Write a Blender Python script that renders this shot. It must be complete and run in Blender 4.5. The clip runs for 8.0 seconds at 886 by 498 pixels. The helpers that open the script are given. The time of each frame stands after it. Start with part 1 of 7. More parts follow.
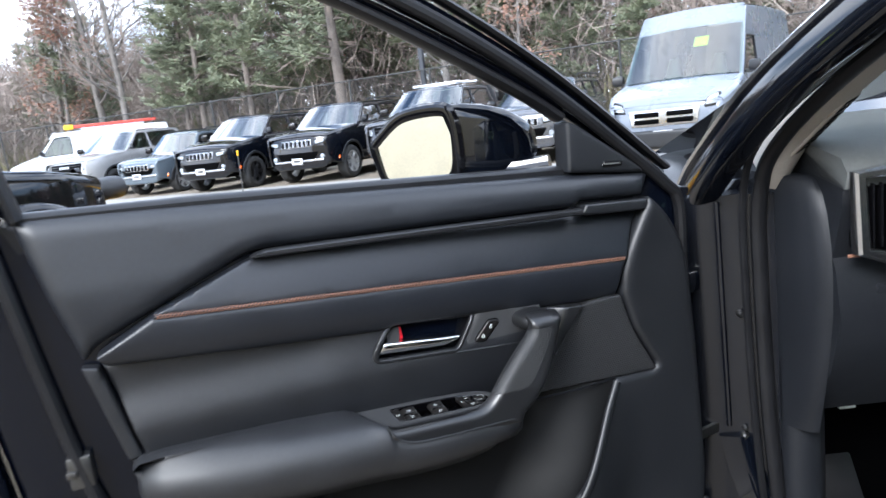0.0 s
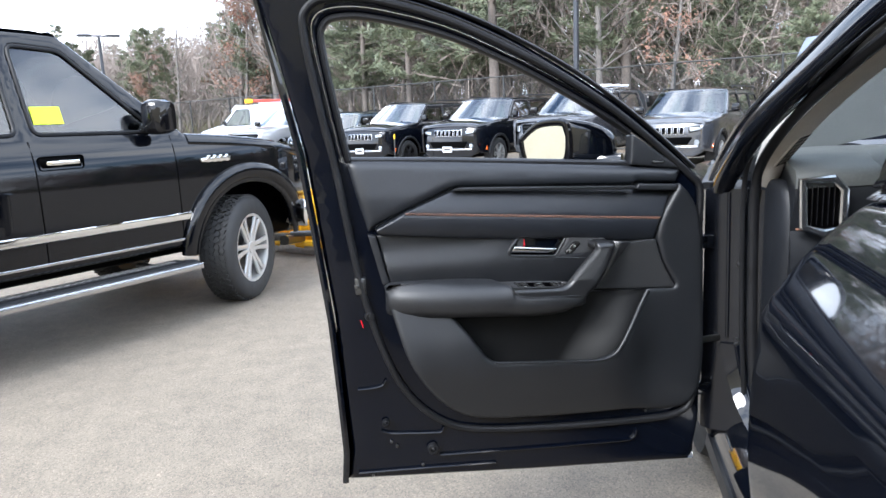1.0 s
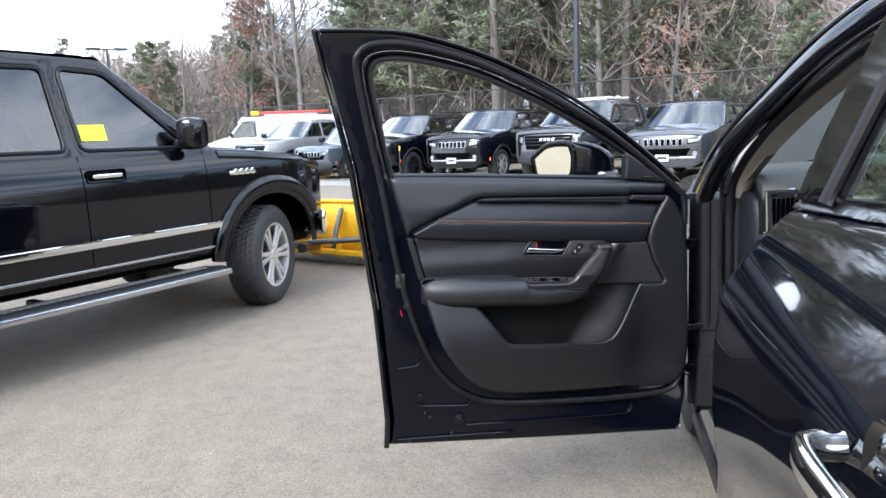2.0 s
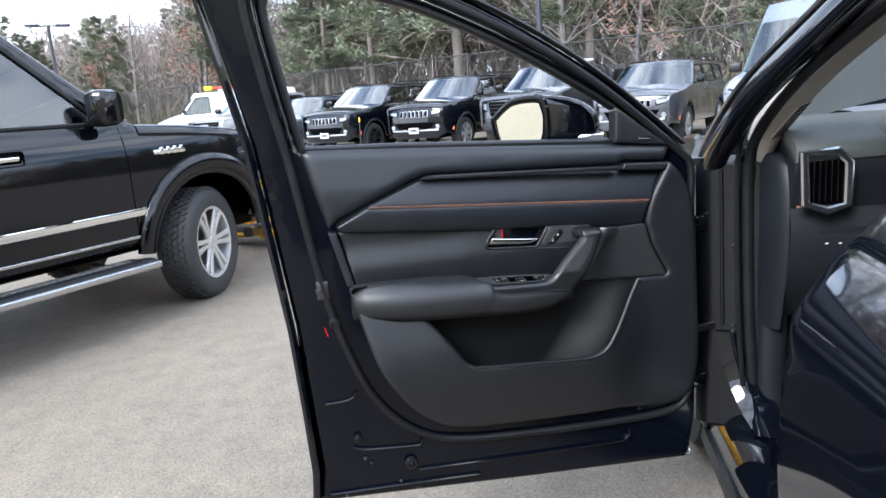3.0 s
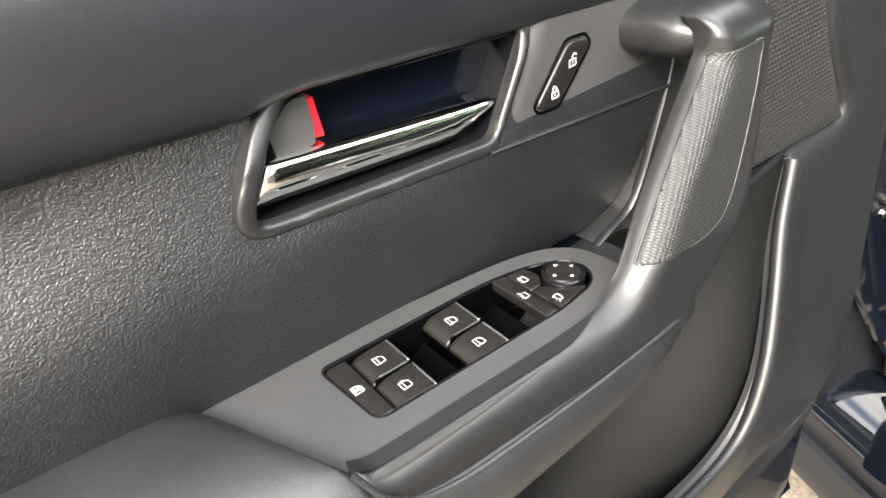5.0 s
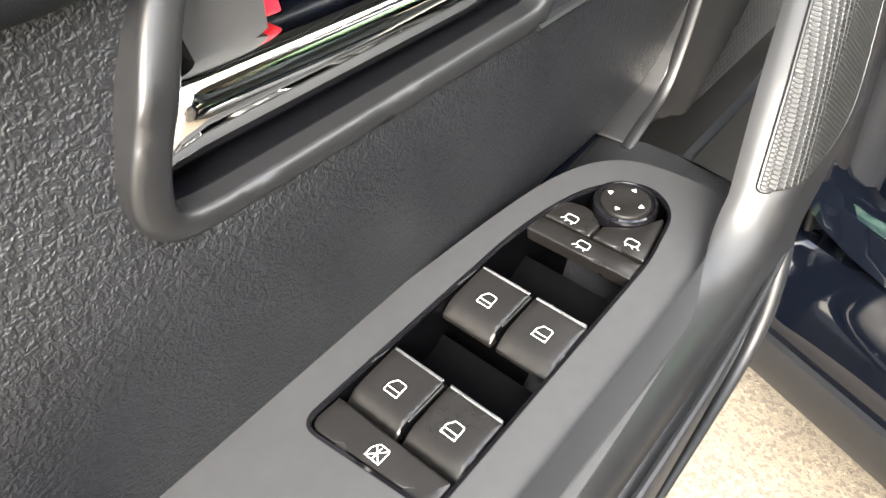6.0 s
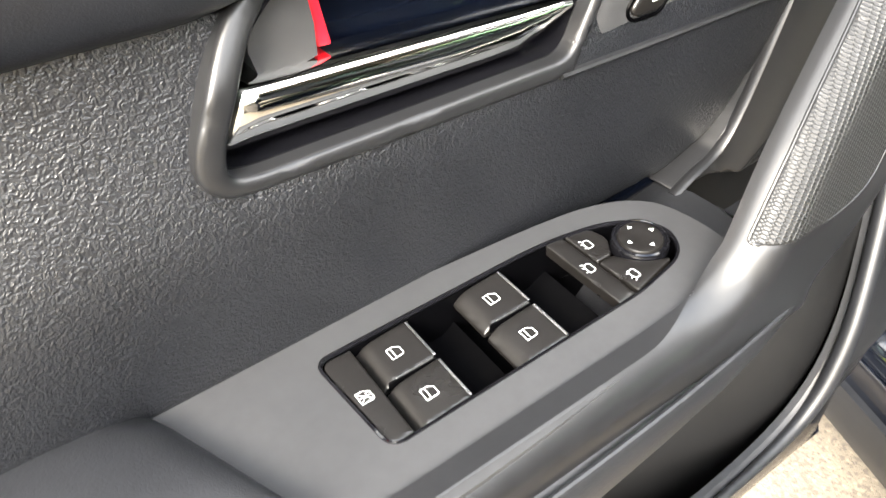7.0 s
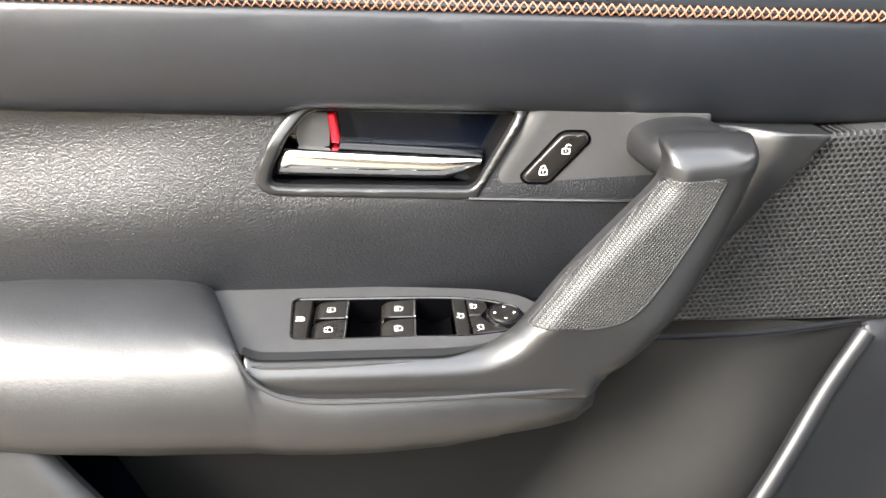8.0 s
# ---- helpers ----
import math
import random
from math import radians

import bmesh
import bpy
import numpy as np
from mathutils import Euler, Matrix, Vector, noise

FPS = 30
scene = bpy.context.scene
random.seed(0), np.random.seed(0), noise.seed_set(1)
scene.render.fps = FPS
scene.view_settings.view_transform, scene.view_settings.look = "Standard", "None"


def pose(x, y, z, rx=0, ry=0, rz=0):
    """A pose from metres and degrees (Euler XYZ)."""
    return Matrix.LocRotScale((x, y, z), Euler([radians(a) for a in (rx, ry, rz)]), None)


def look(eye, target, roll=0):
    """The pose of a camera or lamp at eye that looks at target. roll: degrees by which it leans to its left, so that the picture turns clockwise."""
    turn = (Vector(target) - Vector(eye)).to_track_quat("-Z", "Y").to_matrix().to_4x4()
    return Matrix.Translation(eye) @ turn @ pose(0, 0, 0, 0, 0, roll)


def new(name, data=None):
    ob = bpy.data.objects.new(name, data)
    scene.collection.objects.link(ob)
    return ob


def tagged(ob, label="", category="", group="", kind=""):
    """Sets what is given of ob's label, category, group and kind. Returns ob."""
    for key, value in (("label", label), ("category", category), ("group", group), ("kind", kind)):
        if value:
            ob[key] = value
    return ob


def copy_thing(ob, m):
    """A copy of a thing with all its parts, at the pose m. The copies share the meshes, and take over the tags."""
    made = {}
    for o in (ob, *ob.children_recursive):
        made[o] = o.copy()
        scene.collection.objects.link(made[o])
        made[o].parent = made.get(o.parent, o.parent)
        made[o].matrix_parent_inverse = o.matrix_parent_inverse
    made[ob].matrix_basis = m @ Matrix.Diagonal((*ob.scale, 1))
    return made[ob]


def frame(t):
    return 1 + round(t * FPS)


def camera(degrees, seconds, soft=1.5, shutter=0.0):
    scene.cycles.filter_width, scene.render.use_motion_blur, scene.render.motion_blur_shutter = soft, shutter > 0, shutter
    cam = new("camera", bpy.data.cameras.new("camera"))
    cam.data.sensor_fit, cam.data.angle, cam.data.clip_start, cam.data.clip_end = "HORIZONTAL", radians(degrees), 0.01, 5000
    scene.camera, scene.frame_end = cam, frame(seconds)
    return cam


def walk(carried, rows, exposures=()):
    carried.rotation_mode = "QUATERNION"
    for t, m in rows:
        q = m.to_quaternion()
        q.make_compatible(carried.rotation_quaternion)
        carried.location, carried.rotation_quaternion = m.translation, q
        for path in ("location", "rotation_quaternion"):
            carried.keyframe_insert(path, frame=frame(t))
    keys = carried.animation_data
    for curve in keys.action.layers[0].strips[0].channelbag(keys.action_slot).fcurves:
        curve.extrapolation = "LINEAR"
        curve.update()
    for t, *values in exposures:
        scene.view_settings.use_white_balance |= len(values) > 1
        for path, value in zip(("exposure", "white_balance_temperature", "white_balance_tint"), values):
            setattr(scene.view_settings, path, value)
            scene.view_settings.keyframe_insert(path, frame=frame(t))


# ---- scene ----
cam = camera(64.0, 8.0, 1.5, 0.14)
PATH = [
    (0, (-0.212, -0.942, 1.303), (0.431, 0.914, 0.928), -6.9),
    (0.5, (-0.326, -1.372, 1.321), (0.049, 0.555, 0.939), -3.6),
    (1, (-0.442, -1.812, 1.330), (-0.164, 0.136, 0.971), -2.4),
    (1.2, (-0.482, -1.961, 1.351), (-0.215, -0.010, 0.999), -2.2),
    (2.3, (-0.581, -2.172, 1.372), (-0.295, -0.220, 1.043), -2.8),
    (2.5, (-0.530, -2.068, 1.353), (-0.236, -0.120, 1.009), -3.1),
    (3, (-0.410, -1.623, 1.329), (-0.057, 0.301, 0.913), -4.4),
    (3.5, (-0.344, -1.139, 1.293), (0.121, 0.727, 0.743), -6.1),
    (4, (-0.203, -0.723, 1.193), (0.397, 1.050, 0.489), -8.5),
    (4.5, (-0.102, -0.451, 1.149), (0.635, 1.165, 0.230), -9.9),
    (5, (-0.071, -0.226, 1.095), (0.842, 1.204, 0.037), -10.0),
    (5.2, (-0.058, -0.175, 1.076), (0.888, 1.172, -0.061), -9.8),
    (6.3, (-0.035, -0.082, 1.051), (0.967, 0.874, -0.391), -6.7),
    (6.5, (-0.038, -0.087, 1.054), (0.944, 0.903, -0.380), -7.2),
    (7, (-0.029, -0.145, 1.070), (0.719, 1.165, -0.244), -8.4),
    (7.2, (0.001, -0.195, 1.076), (0.601, 1.265, -0.153), -7.1),
    (7.5, (0.052, -0.286, 1.098), (0.427, 1.358, 0.022), -4.3),
    (8, (0.095, -0.382, 1.114), (0.147, 1.412, 0.229), -2.8),
]
EXPOSURE = [(0, 1.74, 5800, 10), (0.5, 1.84, 5860, 10), (1.2, 1.72, 5860, 10), (2.5, 1.44, 5840, 10), (3, 1.58, 5760, 10), (3.5, 2.10, 5620, 9), (4.0, 2.66, 5380, 9), (4.5, 2.92, 6550, 10), (5.2, 3.28, 7200, 10), (6.5, 3.40, 7050, 10), (7.4, 3.52, 7000, 10), (8, 3.46, 6950, 10)]
walk(cam, [(t, look(eye, target, roll)) for t, eye, target, roll in PATH], EXPOSURE)

# ---- world and sun ----
world = bpy.data.worlds.new("sky")
scene.world = world
world.use_nodes = True
wn, wl = world.node_tree.nodes, world.node_tree.links
wn.clear()
SUN_ELEV, SUN_TURN = 37.0, 231.0   # degrees: height, and compass turn of the sun (from +y towards +x)
sky = wn.new("ShaderNodeTexSky")
sky.sky_type = "NISHITA"
sky.sun_disc = False
sky.sun_elevation = radians(SUN_ELEV)
sky.sun_rotation = radians(SUN_TURN)
bg_clear = wn.new("ShaderNodeBackground")
bg_clear.inputs["Strength"].default_value = 0.11
wl.new(sky.outputs[0], bg_clear.inputs["Color"])
bg_cloud = wn.new("ShaderNodeBackground")
bg_cloud.inputs["Strength"].default_value = 1.5
coord = wn.new("ShaderNodeTexCoord")
stretch = wn.new("ShaderNodeMapping")
stretch.inputs["Scale"].default_value = (1.0, 1.0, 3.0)
wl.new(coord.outputs["Generated"], stretch.inputs["Vector"])
cloud = wn.new("ShaderNodeTexNoise")
cloud.inputs["Scale"].default_value = 2.6
cloud.inputs["Detail"].default_value = 7.0
cloud.inputs["Roughness"].default_value = 0.58
wl.new(stretch.outputs[0], cloud.inputs["Vector"])
cover = wn.new("ShaderNodeValToRGB")
cover.color_ramp.elements[0].position = 0.32
cover.color_ramp.elements[1].position = 0.52
wl.new(cloud.outputs["Fac"], cover.inputs[0])
shade = wn.new("ShaderNodeValToRGB")
shade.color_ramp.elements[0].color = (0.58, 0.66, 0.80, 1)
shade.color_ramp.elements[0].position = 0.42
shade.color_ramp.elements[1].color = (1.0, 1.0, 1.0, 1)
shade.color_ramp.elements[1].position = 0.62
wl.new(cloud.outputs["Fac"], shade.inputs[0])
wl.new(shade.outputs[0], bg_cloud.inputs["Color"])
both = wn.new("ShaderNodeMixShader")
wl.new(cover.outputs[0], both.inputs[0])
wl.new(bg_clear.outputs[0], both.inputs[1])
wl.new(bg_cloud.outputs[0], both.inputs[2])
wout = wn.new("ShaderNodeOutputWorld")
wl.new(both.outputs[0], wout.inputs[0])

sun_data = bpy.data.lights.new("sun", "SUN")
sun_data.energy = 1.9
sun_data.angle = radians(24.0)
sun_data.color = (1.0, 0.95, 0.87)
sun = new("sun", sun_data)
ce, se = math.cos(radians(SUN_ELEV)), math.sin(radians(SUN_ELEV))
to_sun = Vector((ce * math.sin(radians(SUN_TURN)), ce * math.cos(radians(SUN_TURN)), se))
sun.matrix_world = look(to_sun * 60, (0, 0, 0))


# ---- materials ----
def mat(name, col, rough=0.5, metal=0.0, var=0.18, scale=8.0, bump=0.0, bscale=300.0, grain="noise",
        coat=0.0, rvar=0.1, spec=0.5, tint=None, detail=4.0, bdist=0.002):
    """A surface with colour varied at two scales, roughness variation and fine relief."""
    m = bpy.data.materials.new(name)
    m.use_nodes = True
    n, l = m.node_tree.nodes, m.node_tree.links
    p = n["Principled BSDF"]
    tc = n.new("ShaderNodeTexCoord")
    big = n.new("ShaderNodeTexNoise")
    big.inputs["Scale"].default_value = scale
    big.inputs["Detail"].default_value = detail
    small = n.new("ShaderNodeTexNoise")
    small.inputs["Scale"].default_value = scale * 14
    small.inputs["Detail"].default_value = 3.0
    l.new(tc.outputs["Object"], big.inputs["Vector"])
    l.new(tc.outputs["Object"], small.inputs["Vector"])
    blend = n.new("ShaderNodeMath")
    blend.operation = "MULTIPLY_ADD"
    blend.inputs[1].default_value = 0.5
    l.new(small.outputs["Fac"], blend.inputs[0])
    half = n.new("ShaderNodeMath")
    half.operation = "MULTIPLY"
    half.inputs[1].default_value = 0.5
    l.new(big.outputs["Fac"], half.inputs[0])
    l.new(half.outputs[0], blend.inputs[2])
    ramp = n.new("ShaderNodeValToRGB")
    lo = [max(0.0, c * (1 - var)) for c in col]
    hi = [min(1.0, c * (1 + var)) for c in (tint or col)]
    ramp.color_ramp.elements[0].color = (*lo, 1)
    ramp.color_ramp.elements[0].position = 0.36
    ramp.color_ramp.elements[1].color = (*hi, 1)
    ramp.color_ramp.elements[1].position = 0.64
    l.new(blend.outputs[0], ramp.inputs[0])
    l.new(ramp.outputs[0], p.inputs["Base Color"])
    rr = n.new("ShaderNodeMapRange")
    rr.inputs["From Min"].default_value = 0.3
    rr.inputs["From Max"].default_value = 0.7
    rr.inputs["To Min"].default_value = max(0.02, rough * (1 - rvar))
    rr.inputs["To Max"].default_value = min(1.0, rough * (1 + rvar))
    l.new(big.outputs["Fac"], rr.inputs["Value"])
    l.new(rr.outputs[0], p.inputs["Roughness"])
    p.inputs["Metallic"].default_value = metal
    p.inputs["Specular IOR Level"].default_value = spec
    if coat:
        p.inputs["Coat Weight"].default_value = coat
        p.inputs["Coat Roughness"].default_value = 0.03
    if bump:
        if grain == "noise":
            g = n.new("ShaderNodeTexNoise")
            g.inputs["Detail"].default_value = 5.0
            out = g.outputs["Fac"]
        elif grain == "leather":
            g = n.new("ShaderNodeTexVoronoi")
            g.feature = "SMOOTH_F1"
            g.inputs["Smoothness"].default_value = 0.55
            out = g.outputs["Distance"]
            warp = n.new("ShaderNodeTexNoise")
            warp.inputs["Scale"].default_value = bscale * 0.6
            l.new(tc.outputs["Object"], warp.inputs["Vector"])
            add = n.new("ShaderNodeMixRGB")
            add.blend_type = "LINEAR_LIGHT"
            add.inputs[0].default_value = 0.0022
            l.new(tc.outputs["Object"], add.inputs[1])
            l.new(warp.outputs["Color"], add.inputs[2])
            cut = n.new("ShaderNodeMath")
            cut.operation = "MULTIPLY"
            cut.inputs[1].default_value = -1.0
            l.new(out, cut.inputs[0])
        else:
            g = n.new("ShaderNodeTexVoronoi")
            out = g.outputs["Distance"]
        g.inputs["Scale"].default_value = bscale
        l.new(add.outputs[0] if grain == "leather" else tc.outputs["Object"], g.inputs["Vector"])
        b = n.new("ShaderNodeBump")
        b.inputs["Strength"].default_value = bump
        b.inputs["Distance"].default_value = bdist
        l.new(cut.outputs[0] if grain == "leather" else out, b.inputs["Height"])
        l.new(b.outputs[0], p.inputs["Normal"])
    return m


def dotted(name, col, hole, pitch, rough, size=(0.26, 0.40), depth=0.6, turn=0.0, across=1.7320508):
    """A perforated or knurled surface: staggered dots in x and z."""
    m = mat(name, col, rough, 0.0, var=0.1, scale=20)
    n, l = m.node_tree.nodes, m.node_tree.links
    p = n["Principled BSDF"]

    def calc(op, a, b=None, c=None):
        q = n.new("ShaderNodeMath")
        q.operation = op
        for k, v in enumerate((a, b, c)):
            if v is None:
                continue
            if isinstance(v, (int, float)):
                q.inputs[k].default_value = v
            else:
                l.new(v, q.inputs[k])
        return q.outputs[0]

    tc = n.new("ShaderNodeTexCoord")
    mp = n.new("ShaderNodeMapping")
    mp.inputs["Rotation"].default_value = (0, radians(turn), 0)
    l.new(tc.outputs["Object"], mp.inputs["Vector"])
    sep = n.new("ShaderNodeSeparateXYZ")
    l.new(mp.outputs[0], sep.inputs[0])
    dist = []
    for off in (0.0, 0.5):
        d2 = []
        for axis, step in (("X", 1.0), ("Z", across)):
            f = calc("FRACT", calc("MULTIPLY_ADD", sep.outputs[axis], 1 / (pitch * step), 40.0 + off))
            f = calc("MULTIPLY", calc("SUBTRACT", f, 0.5), step)
            d2.append(calc("MULTIPLY", f, f))
        dist.append(calc("SQRT", calc("ADD", d2[0], d2[1])))
    near = calc("MINIMUM", dist[0], dist[1])
    ramp = n.new("ShaderNodeValToRGB")
    ramp.color_ramp.elements[0].color = (*hole, 1)
    ramp.color_ramp.elements[0].position = size[0]
    ramp.color_ramp.elements[1].color = (*col, 1)
    ramp.color_ramp.elements[1].position = size[1]
    l.new(near, ramp.inputs[0])
    l.new(ramp.outputs[0], p.inputs["Base Color"])
    b = n.new("ShaderNodeBump")
    b.inputs["Strength"].default_value = depth
    b.inputs["Distance"].default_value = pitch * 0.35
    rise = n.new("ShaderNodeMapRange")
    rise.interpolation_type = "SMOOTHSTEP"
    rise.inputs["From Min"].default_value = size[0]
    rise.inputs["From Max"].default_value = size[1]
    l.new(near, rise.inputs["Value"])
    l.new(rise.outputs[0], b.inputs["Height"])
    l.new(b.outputs[0], p.inputs["Normal"])
    return m


def glass(name, tint=(0.9, 0.95, 0.93), rough=0.0, gain=2.4):
    m = bpy.data.materials.new(name)
    m.use_nodes = True
    n, l = m.node_tree.nodes, m.node_tree.links
    n.clear()
    o = n.new("ShaderNodeOutputMaterial")
    mixer = n.new("ShaderNodeMixShader")
    fres = n.new("ShaderNodeFresnel")
    fres.inputs[0].default_value = 1.5
    clear = n.new("ShaderNodeBsdfTransparent")
    clear.inputs[0].default_value = (*tint, 1)
    shine = n.new("ShaderNodeBsdfGlossy")
    shine.inputs["Roughness"].default_value = rough
    boost = n.new("ShaderNodeMath")
    boost.operation = "MULTIPLY"
    boost.inputs[1].default_value = gain
    boost.use_clamp = True
    l.new(fres.outputs[0], boost.inputs[0])
    l.new(boost.outputs[0], mixer.inputs[0])
    l.new(clear.outputs[0], mixer.inputs[1])
    l.new(shine.outputs[0], mixer.inputs[2])
    l.new(mixer.outputs[0], o.inputs[0])
    return m


M = {}
M["asphalt"] = mat("asphalt", (0.176, 0.149, 0.114), 0.88, var=0.16, scale=0.5, bump=0.7, bscale=260, detail=8, bdist=0.003)


def aggregate(m, scale, light, dark):
    """Pale and dark stones showing in a worn surface."""
    n, l = m.node_tree.nodes, m.node_tree.links
    p = n["Principled BSDF"]
    base = p.inputs["Base Color"].links[0].from_socket
    tc = n.new("ShaderNodeTexCoord")
    v = n.new("ShaderNodeTexVoronoi")
    v.inputs["Scale"].default_value = scale
    l.new(tc.outputs["Object"], v.inputs["Vector"])
    ramp = n.new("ShaderNodeValToRGB")
    ramp.color_ramp.interpolation = "CONSTANT"
    ramp.color_ramp.elements[0].color = (*dark, 1)
    ramp.color_ramp.elements[1].color = (1, 1, 1, 1)
    ramp.color_ramp.elements[1].position = 0.34
    e = ramp.color_ramp.elements.new(0.80)
    e.color = (*light, 1)
    l.new(v.outputs["Color"], ramp.inputs[0])
    mul = n.new("ShaderNodeMixRGB")
    mul.blend_type = "MULTIPLY"
    mul.inputs[0].default_value = 1.0
    l.new(base, mul.inputs[1])
    l.new(ramp.outputs[0], mul.inputs[2])
    l.new(mul.outputs[0], p.inputs["Base Color"])


aggregate(M["asphalt"], 180.0, (1.32, 1.29, 1.26), (0.72, 0.72, 0.73))
M["paint_black"] = mat("black car paint", (0.0020, 0.0028, 0.0052), 0.08, var=0.1, scale=3, coat=1.0, spec=0.12)
M["paint_inner"] = mat("black door-shell paint", (0.0016, 0.0025, 0.0056), 0.12, var=0.1, scale=5, spec=0.24, coat=0.22)
# copy of the car paint: the pillar's reflections are put into tone and gloss
M["paint_pillar_tone"] = mat("black pillar paint toned for reflections", (0.0050, 0.0058, 0.0084), 0.22, var=0.1, scale=5, spec=0.58)
M["paint_truck"] = mat("black truck paint", (0.0013, 0.0017, 0.0030), 0.07, var=0.15, scale=2, coat=0.8, spec=0.06)
M["paint_grey"] = mat("dark grey metallic paint", (0.085, 0.090, 0.102), 0.25, 0.6, var=0.08, scale=3, coat=1.0)
M["paint_silver"] = mat("silver metallic paint", (0.34, 0.34, 0.34), 0.3, 0.5, var=0.08, scale=3, coat=1.0, spec=0.12)
M["paint_charcoal"] = mat("charcoal metallic paint", (0.040, 0.042, 0.048), 0.2, 0.3, var=0.08, scale=3, coat=1.0)
M["paint_white"] = mat("white van paint", (0.58, 0.61, 0.66), 0.28, var=0.05, scale=3, coat=0.8)
# white paint darkened and blued: the shade on the van is in the colour
M["paint_van_shaded"] = mat("white van paint darkened as if shaded", (0.13, 0.152, 0.19), 0.28, var=0.05, scale=3, coat=0.8)
M["paint_bluegrey"] = mat("blue grey paint", (0.10, 0.125, 0.15), 0.25, 0.4, var=0.08, scale=3, coat=1.0, spec=0.12)
M["plow_yellow"] = mat("plow yellow paint", (0.86, 0.46, 0.012), 0.42, var=0.22, scale=5, bump=0.1, bscale=30)
M["soft_top"] = mat("upper door pad", (0.0118, 0.0134, 0.0168), 0.43, var=0.16, scale=12, bump=0.16, bscale=900, grain="leather", bdist=0.0006)
M["band"] = mat("padded band", (0.0088, 0.0102, 0.0138), 0.40, var=0.14, scale=10, bump=0.10, bscale=1100, grain="leather", bdist=0.0005)
M["leather"] = mat("grained leatherette", (0.0066, 0.0073, 0.0092), 0.40, var=0.18, scale=14, bump=0.46, bscale=760, grain="leather", bdist=0.0009)
M["leather_smooth"] = mat("fine-grained armrest leatherette", (0.0108, 0.0115, 0.0134), 0.47, var=0.16, scale=14, bump=0.15, bscale=950, grain="leather", bdist=0.0007)
M["plastic"] = mat("matte moulded plastic", (0.0084, 0.0092, 0.0112), 0.46, var=0.16, scale=14, bump=0.20, bscale=1500, bdist=0.0004)
# trim plastic made darker: shade inside the pocket is put into the colour
M["pocket_shade"] = mat("trim plastic darkened as pocket shade", (0.0034, 0.0035, 0.0038), 0.62, var=0.14, scale=14, bump=0.15, bscale=1500, bdist=0.0004, spec=0.22)
M["plastic_satin"] = mat("satin dark plastic", (0.0105, 0.0108, 0.0118), 0.32, var=0.12, scale=12, bump=0.04, bscale=2000, bdist=0.0003)
M["plate"] = mat("matte switch surround", (0.0265, 0.0270, 0.0285), 0.55, var=0.10, scale=16, bump=0.05, bscale=2400, bdist=0.0003)
M["switch"] = mat("dark switch plastic", (0.0075, 0.0068, 0.0064), 0.30, var=0.16, scale=30, bump=0.05, bscale=2500, bdist=0.0002)
M["gloss_black"] = mat("gloss black trim", (0.004, 0.004, 0.005), 0.06, var=0.1, scale=8)
# blacker than the plastic: shade inside recesses is put into this colour
M["pit"] = mat("recess black with the shade in it", (0.0007, 0.0007, 0.0009), 0.4, var=0.1, scale=10, spec=0.03)
M["chrome"] = mat("chrome", (0.78, 0.77, 0.74), 0.05, 1.0, var=0.03, scale=10)
M["satin_chrome"] = mat("satin chrome", (0.52, 0.52, 0.53), 0.22, 1.0, var=0.05, scale=20)
M["steel_dark"] = mat("dark plated steel", (0.10, 0.10, 0.10), 0.35, 0.9, var=0.2, scale=40)
M["steel"] = mat("bare steel", (0.34, 0.33, 0.32), 0.35, 0.9, var=0.25, scale=25)
M["rubber"] = mat("black rubber seal", (0.0080, 0.0082, 0.0095), 0.42, var=0.2, scale=20, bump=0.1, bscale=700, bdist=0.0004, spec=0.28)
M["tyre"] = mat("tyre rubber", (0.022, 0.022, 0.022), 0.78, var=0.25, scale=14, bump=0.2, bscale=120)
M["rim_dark"] = mat("dark alloy", (0.03, 0.03, 0.032), 0.3, 0.6, var=0.1, scale=10)
M["rim"] = mat("machined alloy", (0.44, 0.44, 0.43), 0.36, 0.45, var=0.1, scale=14)
M["red"] = mat("red marker", (0.70, 0.008, 0.022), 0.4, var=0.06, scale=20)
M["thread"] = mat("copper stitching thread", (0.225, 0.105, 0.064), 0.6, var=0.25, scale=200, bump=0.3, bscale=3000)
M["icon"] = mat("white icon print", (0.80, 0.86, 0.84), 0.5, var=0.03, scale=50)
M["mirror"] = mat("mirror glass", (0.92, 0.93, 0.93), 0.01, 1.0, var=0.0, scale=2)
M["glass"] = glass("clear vehicle glass")
M["glass_dark"] = glass("tinted vehicle glass", (0.52, 0.68, 0.58), 0.0, 3.0)
M["glass_privacy"] = glass("reflecting privacy glass", (0.20, 0.27, 0.23), 0.0, 2.6)
M["lens"] = mat("headlamp lens", (0.30, 0.33, 0.36), 0.08, 0.4, var=0.3, scale=12, coat=1.0)
M["amber"] = mat("orange marker lens", (0.75, 0.12, 0.012), 0.2, var=0.1, scale=20, coat=1.0)
M["plate_white"] = mat("number plate", (0.52, 0.53, 0.55), 0.4, var=0.05, scale=20)
M["sticker"] = mat("yellow-green sticker", (0.68, 0.84, 0.02), 0.5, var=0.04, scale=20)
M["headliner"] = mat("warm grey pillar trim", (0.36, 0.33, 0.29), 0.8, var=0.08, scale=20, bump=0.2, bscale=900)
M["dash"] = mat("dark dashboard", (0.0090, 0.0102, 0.0130), 0.50, var=0.12, scale=10, bump=0.2, bscale=900, spec=0.32)
# much paler than the dashboard: sun and haze on its top are in the colour
M["dash_top_sunlit"] = mat("dashboard top", (0.085, 0.090, 0.088), 0.6, var=0.12, scale=10, bump=0.25, bscale=900)
